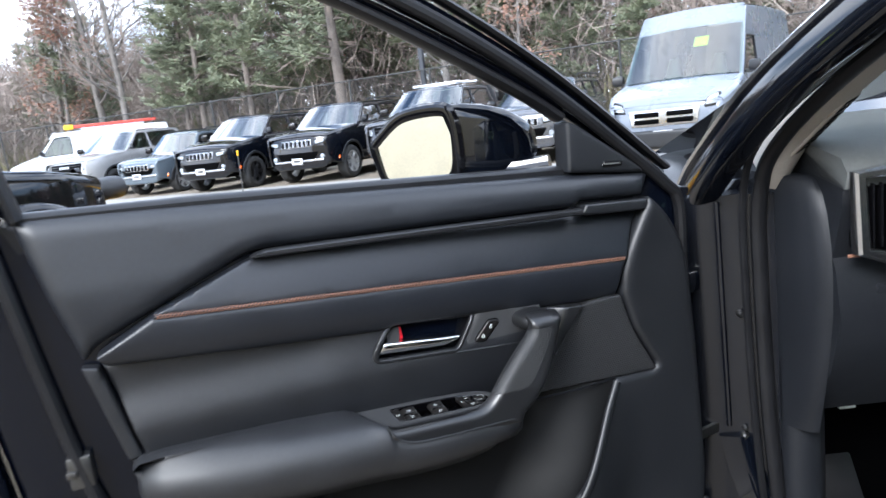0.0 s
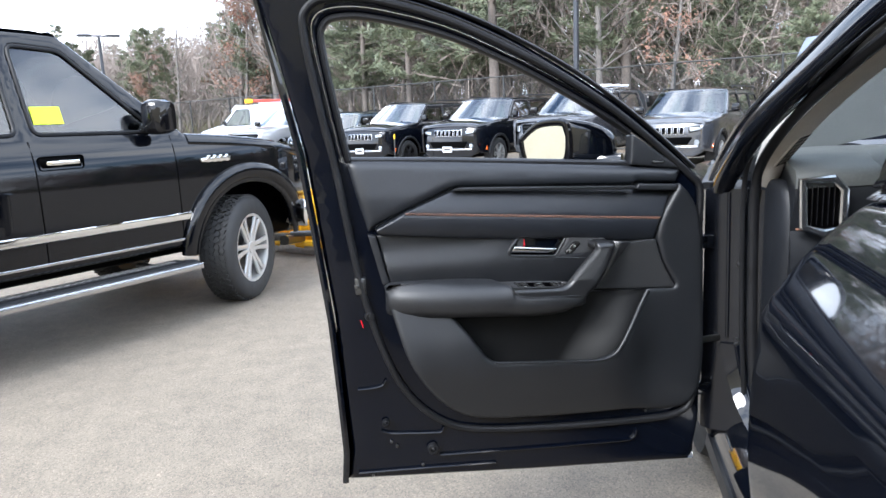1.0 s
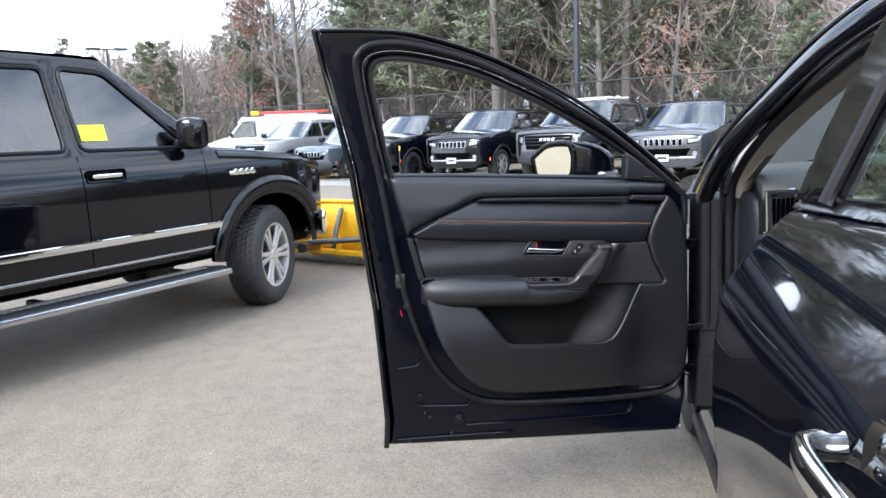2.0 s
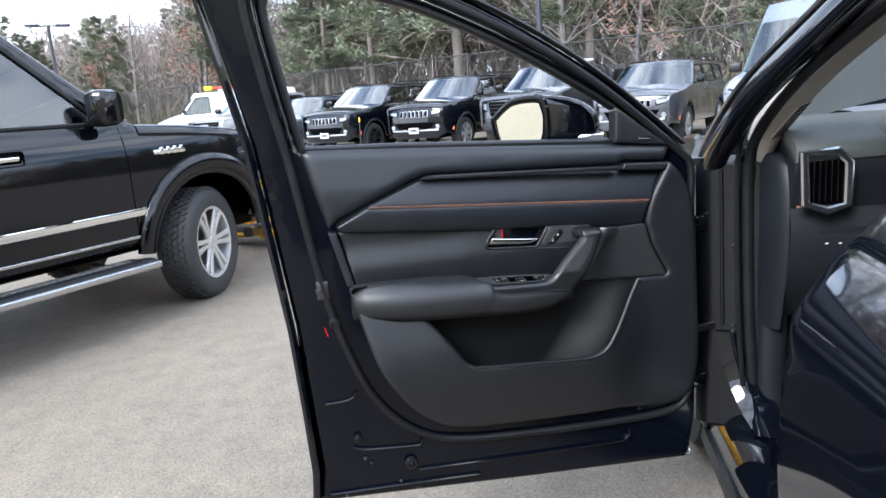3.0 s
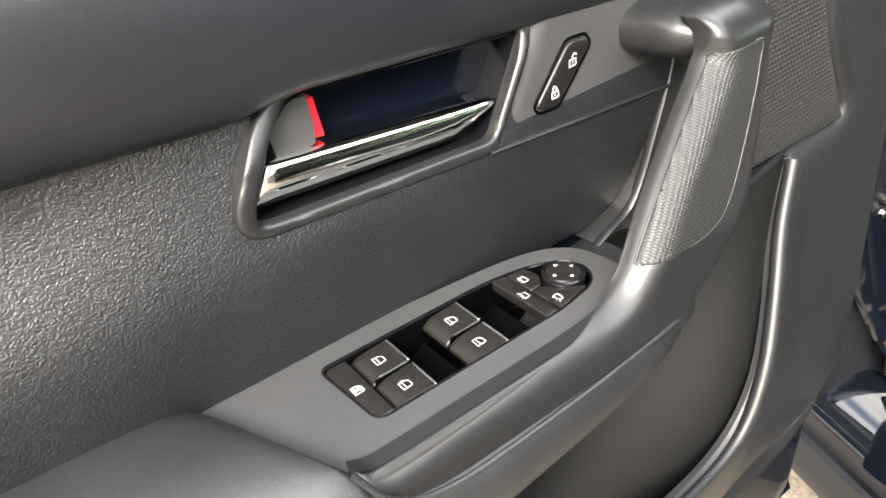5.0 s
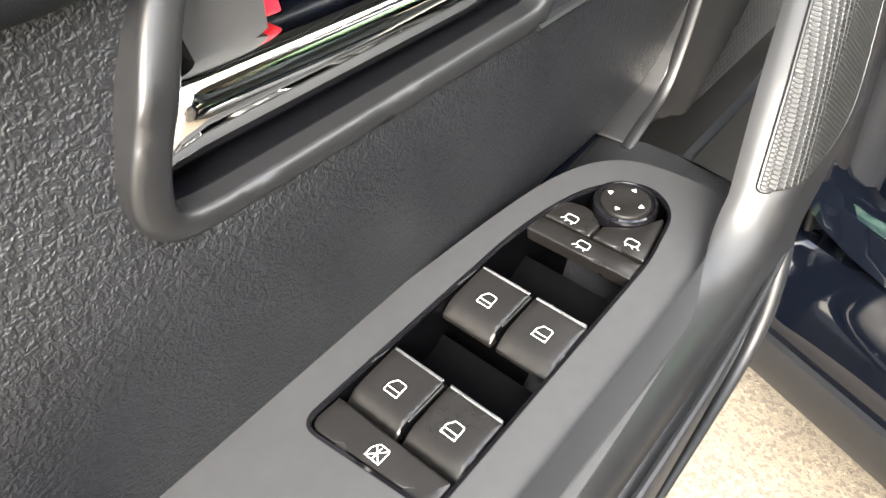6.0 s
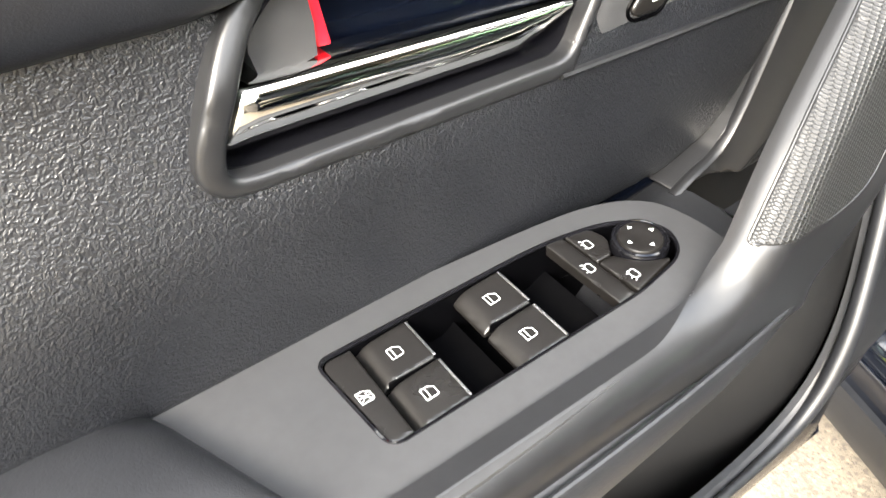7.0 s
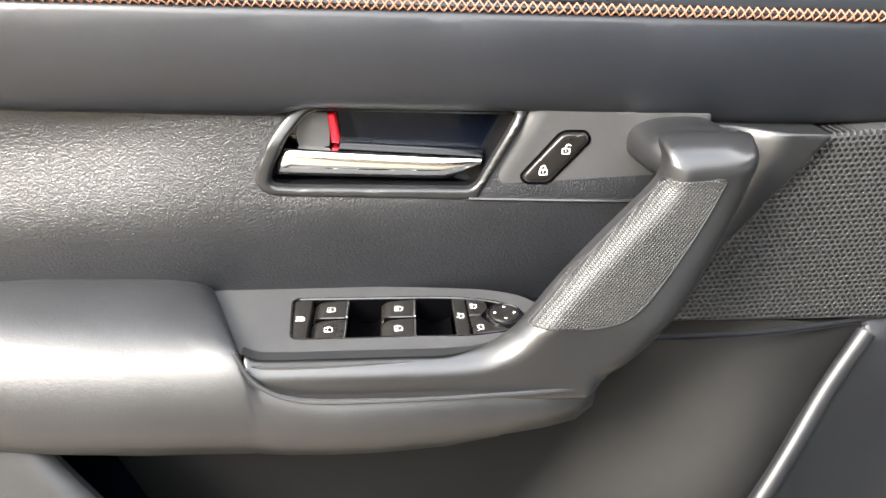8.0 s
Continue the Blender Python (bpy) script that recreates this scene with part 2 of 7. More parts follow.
M["carpet"] = mat("black carpet", (0.012, 0.012, 0.012), 0.95, var=0.3, scale=30, bump=0.6, bscale=400)
M["speaker_mesh"] = dotted("perforated speaker mesh", (0.029, 0.0296, 0.0315), (0.0015, 0.0015, 0.0016), 0.0040, 0.40, (0.27, 0.37), 0.9)
M["grip_rubber"] = dotted("knurled grip rubber", (0.030, 0.030, 0.0305), (0.0012, 0.0015, 0.0016), 0.0021, 0.42, (0.22, 0.46), 0.5, 3.0, 1.0)
M["bark"] = mat("grey bark", (0.150, 0.137, 0.125), 0.9, var=0.35, scale=2.5, bump=0.6, bscale=12, bdist=0.05)
M["bark_red"] = mat("grey brown pine bark", (0.125, 0.105, 0.090), 0.9, var=0.35, scale=2.5, bump=0.6, bscale=10, bdist=0.05)
M["twig"] = mat("bare twigs", (0.245, 0.205, 0.178), 0.9, var=0.35, scale=1.5)
M["needle"] = mat("pine needles", (0.090, 0.116, 0.070), 0.7, var=0.4, scale=1.2, tint=(0.140, 0.152, 0.092))
M["dry_leaf"] = mat("dry oak leaves", (0.21, 0.110, 0.075), 0.8, var=0.4, scale=2)
M["brush"] = mat("undergrowth", (0.16, 0.13, 0.09), 0.9, var=0.5, scale=0.8, tint=(0.13, 0.125, 0.06))
M["fence"] = mat("black coated fence wire", (0.035, 0.036, 0.036), 0.5, 0.2, var=0.2, scale=10)
M["pole"] = mat("dark bronze pole paint", (0.035, 0.038, 0.045), 0.45, 0.2, var=0.15, scale=5)
M["wall_cream"] = mat("cream building wall", (0.72, 0.62, 0.42), 0.8, var=0.08, scale=1.5, bump=0.2, bscale=60)
M["soil"] = mat("leaf-littered soil", (0.13, 0.10, 0.07), 0.95, var=0.45, scale=1.3, bump=0.6, bscale=8, bdist=0.05)
M["red_rack"] = mat("red ladder paint", (0.45, 0.05, 0.03), 0.5, var=0.2, scale=10)
M["screen"] = mat("dark instrument screen", (0.006, 0.007, 0.009), 0.08, var=0.1, scale=10)
M["concrete"] = mat("pale worn pavement", (0.24, 0.235, 0.225), 0.9, var=0.2, scale=2, bump=0.4, bscale=60)


# ---- mesh helpers ----
from mathutils.geometry import delaunay_2d_cdt



def thing(name, label, category, at=(0, 0, 0), turn=0.0, group="", kind=""):
    """A top-level Empty; its parts are given in its own coordinates."""
    ob = new(name)
    ob.empty_display_size = 0.1
    ob.matrix_basis = pose(*at, 0, 0, turn)
    return tagged(ob, label, category, group, kind)


def finish(name, bm, material, smooth=35.0):
    me = bpy.data.meshes.new(name)
    bmesh.ops.remove_doubles(bm, verts=bm.verts, dist=1e-6)
    bmesh.ops.recalc_face_normals(bm, faces=bm.faces)
    bm.to_mesh(me)
    bm.free()
    me.materials.append(material)
    if smooth:
        me.shade_smooth()
        me.set_sharp_from_angle(angle=radians(smooth))
    return me


def part(name, bm, material, parent=None, label="", smooth=35.0, m=None):
    """Link a bmesh (or a ready mesh) as ONE mesh object under a thing or a part."""
    me = bm if isinstance(bm, bpy.types.Mesh) else finish(name, bm, material, smooth)
    ob = new(name, me)
    if parent is not None:
        ob.parent = parent
    if m is not None:
        ob.matrix_basis = m
    return tagged(ob, label)


def rounded(pts, n=6):
    """A polygon from (u, v, radius) corners, each corner rounded."""
    out = []
    k = len(pts)
    for i in range(k):
        a, b, c = Vector(pts[i - 1][:2]), Vector(pts[i][:2]), Vector(pts[(i + 1) % k][:2])
        r = pts[i][2] if len(pts[i]) > 2 else 0
        if r <= 0:
            out.append((b.x, b.y))
            continue
        p = b + (a - b).normalized() * min(r, (a - b).length * 0.49)
        q = b + (c - b).normalized() * min(r, (c - b).length * 0.49)
        for j in range(n + 1):
            t = j / n
            s = p * (1 - t) ** 2 + b * 2 * t * (1 - t) + q * t * t
            out.append((s.x, s.y))
    return out


def spline(pts, n=8, closed=False):
    """A smooth line through the points."""
    P = [Vector(p) for p in pts]
    k = len(P)
    out = []
    for i in range(k if closed else k - 1):
        p0 = P[(i - 1) % k] if closed or i > 0 else P[0] * 2 - P[1]
        p1, p2 = P[i], P[(i + 1) % k]
        p3 = P[(i + 2) % k] if closed or i + 2 < k else P[-1] * 2 - P[-2]
        for j in range(n):
            t = j / n
            out.append(0.5 * (2 * p1 + (p2 - p0) * t + (2 * p0 - 5 * p1 + 4 * p2 - p3) * t * t
                              + (3 * p1 - p0 - 3 * p2 + p3) * t ** 3))
    if not closed:
        out.append(P[-1].copy())
    return out


def even(poly, res):
    out = []
    for i in range(len(poly)):
        a, b = Vector(poly[i]), Vector(poly[(i + 1) % len(poly)])
        k = max(1, int(math.ceil((b - a).length / res)))
        out += [a.lerp(b, j / k) for j in range(k)]
    return np.array([tuple(p) for p in out])


def edge_distance(P, loops):
    d = np.full(len(P), 1e9)
    for L in loops:
        A, B = L, np.roll(L, -1, axis=0)
        for a, b in zip(A, B):
            ab = b - a
            t = np.clip(((P - a) @ ab) / max(ab @ ab, 1e-14), 0, 1)
            d = np.minimum(d, np.linalg.norm(P - a - t[:, None] * ab, axis=1))
    return d


def inside(P, loops):
    c = np.zeros(len(P), bool)
    for L in loops:
        A, B = L, np.roll(L, -1, axis=0)
        for a, b in zip(A, B):
            if a[1] == b[1]:
                continue
            hit = ((a[1] > P[:, 1]) != (b[1] > P[:, 1])) & (P[:, 0] < (b[0] - a[0]) * (P[:, 1] - a[1]) / (b[1] - a[1]) + a[0])
            c ^= hit
    return c


def XZ(u, v, h):
    return (u, h, v)


def pad(poly, front, back, r=0.004, res=0.012, holes=(), to=XZ, bm=None, steps=3):
    """A solid of outline poly whose face lies at depth front(u, v), with rounded rims of radius r, closed back to depth back."""
    bm = bm or bmesh.new()
    f = front if callable(front) else (lambda u, v: front)
    bk = back if callable(back) else (lambda u, v: back)
    loops = [even(poly, res)] + [even(h, res) for h in holes]
    pts, edges = [], []
    for L in loops:
        s = len(pts)
        pts += list(L)
        edges += [(s + i, s + (i + 1) % len(L)) for i in range(len(L))]
    allb = np.array(pts)
    lo, hi = allb.min(0), allb.max(0)
    extra = []
    if r > 0:
        for L in loops:
            t = np.roll(L, -1, axis=0) - np.roll(L, 1, axis=0)
            nrm = np.stack([-t[:, 1], t[:, 0]], 1)
            nrm /= np.maximum(np.linalg.norm(nrm, axis=1), 1e-9)[:, None]
            for k in range(1, steps + 1):
                d = r * (1 - math.cos(k / steps * math.pi / 2))
                for sg in (1, -1):
                    Q = L + nrm * d * sg
                    keep = inside(Q, loops) & (edge_distance(Q, loops) > d * 0.93)
                    extra += list(Q[keep])
    gx, gy = np.meshgrid(np.arange(lo[0] + res / 2, hi[0], res), np.arange(lo[1] + res / 2, hi[1], res * 0.9))
    gx = gx + (np.arange(gx.shape[0]) % 2)[:, None] * res * 0.5
    G = np.stack([gx.ravel(), gy.ravel()], 1)
    if len(G):
        G = G[inside(G, loops)]
    if len(G):
        G = G[edge_distance(G, loops) > max(r * 1.15, res * 0.35)]
        extra += list(G)
    V = [Vector((float(p[0]), float(p[1]))) for p in pts + extra]
    vs, _, faces, *_ = delaunay_2d_cdt(V, edges, [], 0, 1e-7)
    P = np.array([(v.x, v.y) for v in vs])
    cen = np.array([P[list(t)].mean(0) for t in faces])
    ok = inside(cen, loops)
    D = edge_distance(P, loops)
    made, count = {}, {}
    for i, p in enumerate(P):
        d = min(D[i], r) if r > 0 else 0
        h = f(p[0], p[1]) + (r - math.sqrt(max(0.0, r * r - (r - d) ** 2)) if r > 0 else 0)
        made[i] = bm.verts.new(to(p[0], p[1], h))
    for good, t in zip(ok, faces):
        if good:
            try:
                bm.faces.new([made[i] for i in t])
            except ValueError:
                continue
            for a, b in zip(t, t[1:] + t[:1]):
                count[tuple(sorted((a, b)))] = count.get(tuple(sorted((a, b))), 0) + 1
    rear = {}
    for (a, b), c in count.items():
        if c == 1:
            for i in (a, b):
                if i not in rear:
                    rear[i] = bm.verts.new(to(P[i][0], P[i][1], bk(P[i][0], P[i][1])))
            bm.faces.new([made[a], made[b], rear[b], rear[a]])
    for v in [v for v in bm.verts if not v.link_faces]:
        bm.verts.remove(v)
    return bm


def sweep(path, size, side=(0, 1, 0), seg=12, closed=False, power=2.0, bm=None, caps=True):
    """A tube along path; size is a radius, a pair or a list of pairs (across, along side); power > 2 squares the section."""
    bm = bm or bmesh.new()
    P = [Vector(p) for p in path]
    k = len(P)
    rings = []
    side = Vector(side)
    for i in range(k):
        a = P[i - 1] if (i or closed) else P[0]
        b = P[(i + 1) % k] if (i < k - 1 or closed) else P[-1]
        t = (b - a).normalized()
        n1 = t.cross(side)
        n1 = n1.normalized() if n1.length > 1e-6 else t.orthogonal().normalized()
        n2 = n1.cross(t).normalized()
        s = size[i] if isinstance(size, list) else size
        w, d = s if isinstance(s, tuple) else (s, s)
        ring = []
        for j in range(seg):
            ang = 2 * math.pi * j / seg
            c, q = math.cos(ang), math.sin(ang)
            c = math.copysign(abs(c) ** (2 / power), c)
            q = math.copysign(abs(q) ** (2 / power), q)
            ring.append(bm.verts.new(P[i] + n1 * w * c + n2 * d * q))
        rings.append(ring)
    for i in range(k if closed else k - 1):
        A, B = rings[i], rings[(i + 1) % k]
        for j in range(seg):
            bm.faces.new([A[j], A[(j + 1) % seg], B[(j + 1) % seg], B[j]])
    if caps and not closed:
        bm.faces.new(rings[0][::-1])
        bm.faces.new(rings[-1])
    return bm


def loft(rings, closed=True, caps=True, bm=None):
    """Skin over a row of sections with equally many points."""
    bm = bm or bmesh.new()
    R = [[bm.verts.new(p) for p in ring] for ring in rings]
    n = len(R[0])
    for A, B in zip(R, R[1:]):
        for j in range(n if closed else n - 1):
            bm.faces.new([A[j], A[(j + 1) % n], B[(j + 1) % n], B[j]])
    if caps and closed:
        bm.faces.new(R[0][::-1])
        bm.faces.new(R[-1])
    return bm


def box(size, at=(0, 0, 0), bevel=0.0, seg=2, turn=(0, 0, 0), bm=None):
    bm = bm or bmesh.new()
    b = bmesh.new()
    bmesh.ops.create_cube(b, size=1.0, matrix=Matrix.Diagonal((*size, 1)))
    if bevel:
        bmesh.ops.bevel(b, geom=b.edges[:], offset=bevel, segments=seg, affect="EDGES", profile=0.5)
    b.transform(pose(*at, *turn))
    me = bpy.data.meshes.new("piece")
    b.to_mesh(me)
    b.free()
    bm.from_mesh(me)
    bpy.data.meshes.remove(me)
    return bm


def lathe(profile, seg=32, at=(0, 0, 0), axis="y", bm=None, caps=True):
    """Turn a profile of (radius, along) about an axis."""
    bm = bm or bmesh.new()
    rings = []
    for r, h in profile:
        ring = []
        for j in range(seg):
            a = 2 * math.pi * j / seg
            c, s = r * math.cos(a), r * math.sin(a)
            p = (c, h, s) if axis == "y" else (c, s, h) if axis == "z" else (h, c, s)
            ring.append(bm.verts.new(Vector(p) + Vector(at)))
        rings.append(ring)
    for A, B in zip(rings, rings[1:]):
        for j in range(seg):
            bm.faces.new([A[j], A[(j + 1) % seg], B[(j + 1) % seg], B[j]])
    if caps:
        bm.faces.new(rings[0][::-1])
        bm.faces.new(rings[-1])
    return bm


# ---- ground ----
def ground_sheet():
    bm = bmesh.new()
    xs = [-900, -300, -120, -60, -30, -16, -8, -4, -2, 0, 2, 4, 8, 16, 30, 60, 120, 300, 900]
    grid = [[bm.verts.new((x, y, -0.004 * noise.noise((x * 0.3, y * 0.3, 0)) if max(abs(x), abs(y)) < 31 else 0.0)) for x in xs] for y in xs]
    for a, b in zip(grid, grid[1:]):
        for i in range(len(xs) - 1):
            bm.faces.new([a[i], a[i + 1], b[i + 1], b[i]])
    return bm


ground = part("ground", ground_sheet(), M["asphalt"])
tagged(ground, "weathered grey asphalt car park with pale specks", "ground", kind="structure")


# ---- the open front door ----
door = thing("car_door", "open black front door of an SUV with dark leatherette trim", "car door", (0.0, 0.0, 0.0))


def stitch_z(x):
    return 1.0935 - (x + 0.278) * 0.0765


def crest(x):
    return 0.004 + 0.012 * (x + 0.35) / 0.78


def shell_outline():
    top = spline([(-0.612, 1.676), (-0.45, 1.672), (-0.317, 1.652), (-0.15, 1.602), (0.007, 1.534), (0.17, 1.443), (0.321, 1.346), (0.45, 1.243), (0.545, 1.155)], 6)
    rest = [(0.560, 1.12), (0.567, 0.95), (0.574, 0.6), (0.570, 0.42), (0.548, 0.296), (0.1, 0.318), (-0.469, 0.352), (-0.452, 0.44), (-0.459, 0.543), (-0.474, 0.815), (-0.523, 1.261), (-0.575, 1.52)]
    return [(p.x, p.y) for p in top] + rest


def window_outline():
    a = spline([(-0.417, 1.236), (-0.440, 1.36), (-0.466, 1.52), (-0.462, 1.572), (-0.425, 1.594), (-0.337, 1.591), (-0.16, 1.548), (0.005, 1.478), (0.15, 1.402), (0.285, 1.323), (0.40, 1.245), (0.482, 1.178)], 6)
    return [(p.x, p.y) for p in a]


def lean(u, v):
    """Depth of the door's inner metal face: upright below the belt, leaning in above it."""
    return 0.040 if v < 1.22 else 0.040 - (v - 1.22) * 0.10


part("door_shell", pad(shell_outline(), lambda u, v: lean(u, v) + 0.004, lambda u, v: lean(u, v) + 0.032, 0.012, 0.024, [window_outline()]), M["paint_inner"], door, "gloss black painted inner door metal")
skin_out = [(-0.470, 0.352), (-0.476, 0.815), (-0.52, 1.225), (0.0, 1.20), (0.49, 1.165), (0.575, 1.09), (0.59, 0.6), (0.555, 0.30)]
part("outer_skin", pad([(-p[0], p[1]) for p in skin_out], lambda u, v: -0.165 + 0.10 * ((v - 0.80) / 0.5) ** 2, -0.068, 0.02, 0.05, to=lambda u, v, h: (-u, -h, v)), M["paint_black"], door)
# raised rims and ribs pressed into the lower metal
for line in ([(-0.428, 0.6150), (-0.385, 0.6160), (-0.360, 0.6220), (-0.350, 0.637)], [(-0.371, 0.489), (-0.345, 0.480), (-0.30, 0.475), (-0.215, 0.468), (-0.201, 0.472), (-0.197, 0.484)],
             [(-0.210, 0.400), (-0.05, 0.394), (0.15, 0.388), (0.335, 0.384), (0.360, 0.389), (0.370, 0.400), (0.371, 0.414)], [(-0.44, 0.372), (-0.25, 0.366), (-0.05, 0.358)]):
    part("pressed_rib", sweep(spline([(x, 0.040, z) for x, z in line], 5), (0.0040, 0.0055), seg=8), M["paint_inner"], door)
part("hem_flange", sweep([(p[0], 0.050, p[1]) for p in [(-0.478, 0.350), (-0.470, 0.44), (-0.476, 0.60), (-0.487, 0.815), (-0.535, 1.26), (-0.588, 1.52), (-0.618, 1.680)]], (0.010, 0.022), seg=8, power=4), M["paint_black"], door)

# window surround: rubber run channel, body seal and outer lip
run = spline([(-0.414, 0.0, 1.236), (-0.437, 0.0, 1.36), (-0.461, 0.0, 1.518), (-0.456, 0.0, 1.566), (-0.423, 0.0, 1.586), (-0.337, 0.0, 1.584), (-0.16, 0.0, 1.541), (0.005, 0.0, 1.471), (0.15, 0.0, 1.395), (0.285, 0.0, 1.316), (0.345, 0.0, 1.275)], 6)
part("window_channel", sweep([(p.x, lean(p.x, p.z) + 0.014, p.z) for p in run], (0.009, 0.020), seg=10), M["rubber"], door, "black rubber window channel")
seal = spline([(0.552, 1.11), (0.523, 1.150), (0.43, 1.232), (0.305, 1.330), (0.16, 1.424), (0.0, 1.508), (-0.16, 1.578), (-0.33, 1.624), (-0.44, 1.630), (-0.492, 1.605), (-0.503, 1.55), (-0.475, 1.36), (-0.449, 1.22), (-0.420, 1.02), (-0.396, 0.88), (-0.352, 0.72), (-0.297, 0.60), (-0.215, 0.513), (-0.11, 0.470), (0.1, 0.452), (0.35, 0.445), (0.50, 0.455), (0.545, 0.51), (0.556, 0.62), (0.556, 0.85), (0.552, 1.0)], 6, True)
part("door_seal", sweep([(p.x, lean(p.x, p.y) - 0.004, p.y) for p in seal], (0.0100, 0.010), seg=10, closed=True), M["rubber"], door, "black rubber door seal")
rim_line = spline([(0.535, 1.172), (0.44, 1.255), (0.315, 1.354), (0.168, 1.452), (0.005, 1.539), (-0.155, 1.606), (-0.32, 1.654), (-0.45, 1.668), (-0.60, 1.672)], 6)
part("roof_lip", sweep([(p.x, lean(p.x, p.y) + 0.004, p.y) for p in rim_line], (0.006, 0.014), seg=8), M["rubber"], door)
# chrome-coloured bead stands in for the bright reflection along the frame lip
bead = spline([(0.47, 1.193), (0.36, 1.280), (0.285, 1.334), (0.15, 1.414), (0.0, 1.491), (-0.16, 1.560), (-0.335, 1.604), (-0.43, 1.607), (-0.475, 1.585), (-0.482, 1.53), (-0.455, 1.37), (-0.432, 1.24)], 6)
part("reflection_bead", sweep([(p.x, lean(p.x, p.y) + 0.001, p.y) for p in bead], (0.0014, 0.0040), seg=6), M["satin_chrome"], door)

# trim: upper pad
up = [(-0.425, 1.240, 0.012), (-0.374, 1.044, 0.004), (-0.354, 1.0625, 0.01), (-0.146, 1.1525, 0.03), (0.352, 1.1335, 0.004), (0.363, 1.1405, 0.004), (0.478, 1.1330, 0.006), (0.497, 1.170, 0.012), (0.35, 1.185, 0.05), (0.0, 1.211, 0.05)]
part("upper_pad", pad(rounded(up), lambda u, v: 0.020 + max(0.0, v - 1.135) * 0.16 + 0.006 * math.exp(-((v - 1.07) / 0.03) ** 2), 0.075, 0.022, 0.012), M["soft_top"], door, "soft matte black upper door pad", 60)
part("belt_ledge", sweep([(-0.424, 0.066, 1.232), (-0.2, 0.068, 1.222), (0.1, 0.069, 1.203), (0.36, 0.070, 1.186)], (0.012, 0.022), seg=10, power=3), M["rubber"], door)
# slim accent ledge under the pad
ledge = spline([(-0.150, 1.1465), (-0.135, 1.1485), (-0.09, 1.1475), (0.10, 1.1395), (0.25, 1.1325), (0.350, 1.1280)], 6)
part("accent_ledge", sweep([(p.x, 0.016, p.y) for p in ledge], [(0.0005 + 0.0048 * min(1, i / 8), 0.012) for i in range(len(ledge))], seg=10, power=3), M["plastic_satin"], door, "slim satin accent strip")
part("corner_trim", pad(rounded([(0.356, 1.1225, 0.002), (0.364, 1.1365, 0.003), (0.478, 1.129, 0.004), (0.472, 1.112, 0.004), (0.366, 1.119, 0.002)]), 0.016, 0.05, 0.004, 0.010), M["plastic"], door)


# padded band, split by the stitched seam
def band_face(u, v):
    s = v - stitch_z(u)
    c = crest(u)
    return c + (0.026 * max(0.0, s / 0.075) ** 1.3 if s > 0 else 0.016 * (-s / 0.066) ** 2.6 - 0.007 * (-s / 0.066) * max(0.0, 1 + s / 0.066))


part("band_upper", pad(rounded([(-0.280, 1.0945, 0.001), (-0.146, 1.1445, 0.02), (0.10, 1.134, 0.02), (0.352, 1.1215, 0.004), (0.366, 1.117, 0.002), (0.470, 1.110, 0.003), (0.450, 1.083, 0.01), (0.431, 1.0402, 0.002)]), band_face, 0.06, 0.0026, 0.010), M["band"], door, "padded black upper band", 60)
part("band_lower", pad(rounded([(-0.357, 1.0535, 0.006), (-0.2815, 1.0925, 0.001), (0.4305, 1.0380, 0.002), (0.420, 1.018, 0.01), (0.4130, 0.9765, 0.004), (0.31, 0.979, 0.02), (0.16, 0.9985, 0.01), (0.034, 1.0085, 0.01), (0.010, 1.0040, 0.01), (-0.131, 1.0160, 0.05), (-0.345, 1.0390, 0.006)]), band_face, 0.06, 0.0060, 0.010), M["band"], door, "padded black lower band", 60)

# stitching: two rows of crossed copper threads along the seam
st_parent = part("stitched_seam", sweep([(-0.279 + 0.7085 * i / 30, crest(-0.279 + 0.7085 * i / 30) + 0.0015, stitch_z(-0.279 + 0.7085 * i / 30)) for i in range(31)], (0.0022, 0.0022), seg=8), M["band"], door, "seam with copper cross stitching")
loop = bmesh.new()
sweep([(-0.0024, 0.0006, 0.0030), (-0.0010, -0.0010, 0.0014), (0.0010, -0.0012, -0.0014), (0.0024, 0.0006, -0.0030)], 0.00042, seg=5, bm=loop)
sweep([(0.0024, 0.0006, 0.0030), (0.0010, -0.0007, 0.0014), (-0.0010, -0.0009, -0.0014), (-0.0024, 0.0006, -0.0030)], 0.00042, seg=5, bm=loop)
loop_mesh = finish("stitch", loop, M["thread"], 60)
for i in range(148):
    x = -0.274 + 0.698 * i / 147
    m4 = pose(x, crest(x) - 0.0006, stitch_z(x), 0, 4.4, 0)
    part("stitch", loop_mesh, None, st_parent, m=m4)

# grained insert below the band, opened for the handle bowl
bowl = rounded([(0.001, 0.9585, 0.012), (0.012, 0.990, 0.02), (0.030, 1.0085, 0.012), (0.160, 1.0005, 0.003), (0.1285, 0.952, 0.010)])


def ease(q):
    c = min(1.0, max(0.0, q))
    return c * c * (3 - 2 * c)


def insert_face(u, v):
    """Nearly upright, a soft roll under the bezel, leaning back to the band."""
    return 0.0232 + 0.0088 * max(0.0, (0.945 - v) / 0.060) ** 1.6 + (0.0085 + 0.0065 * ease(-(u + 0.005) / 0.10)) * ease((v - 0.940) / 0.065)


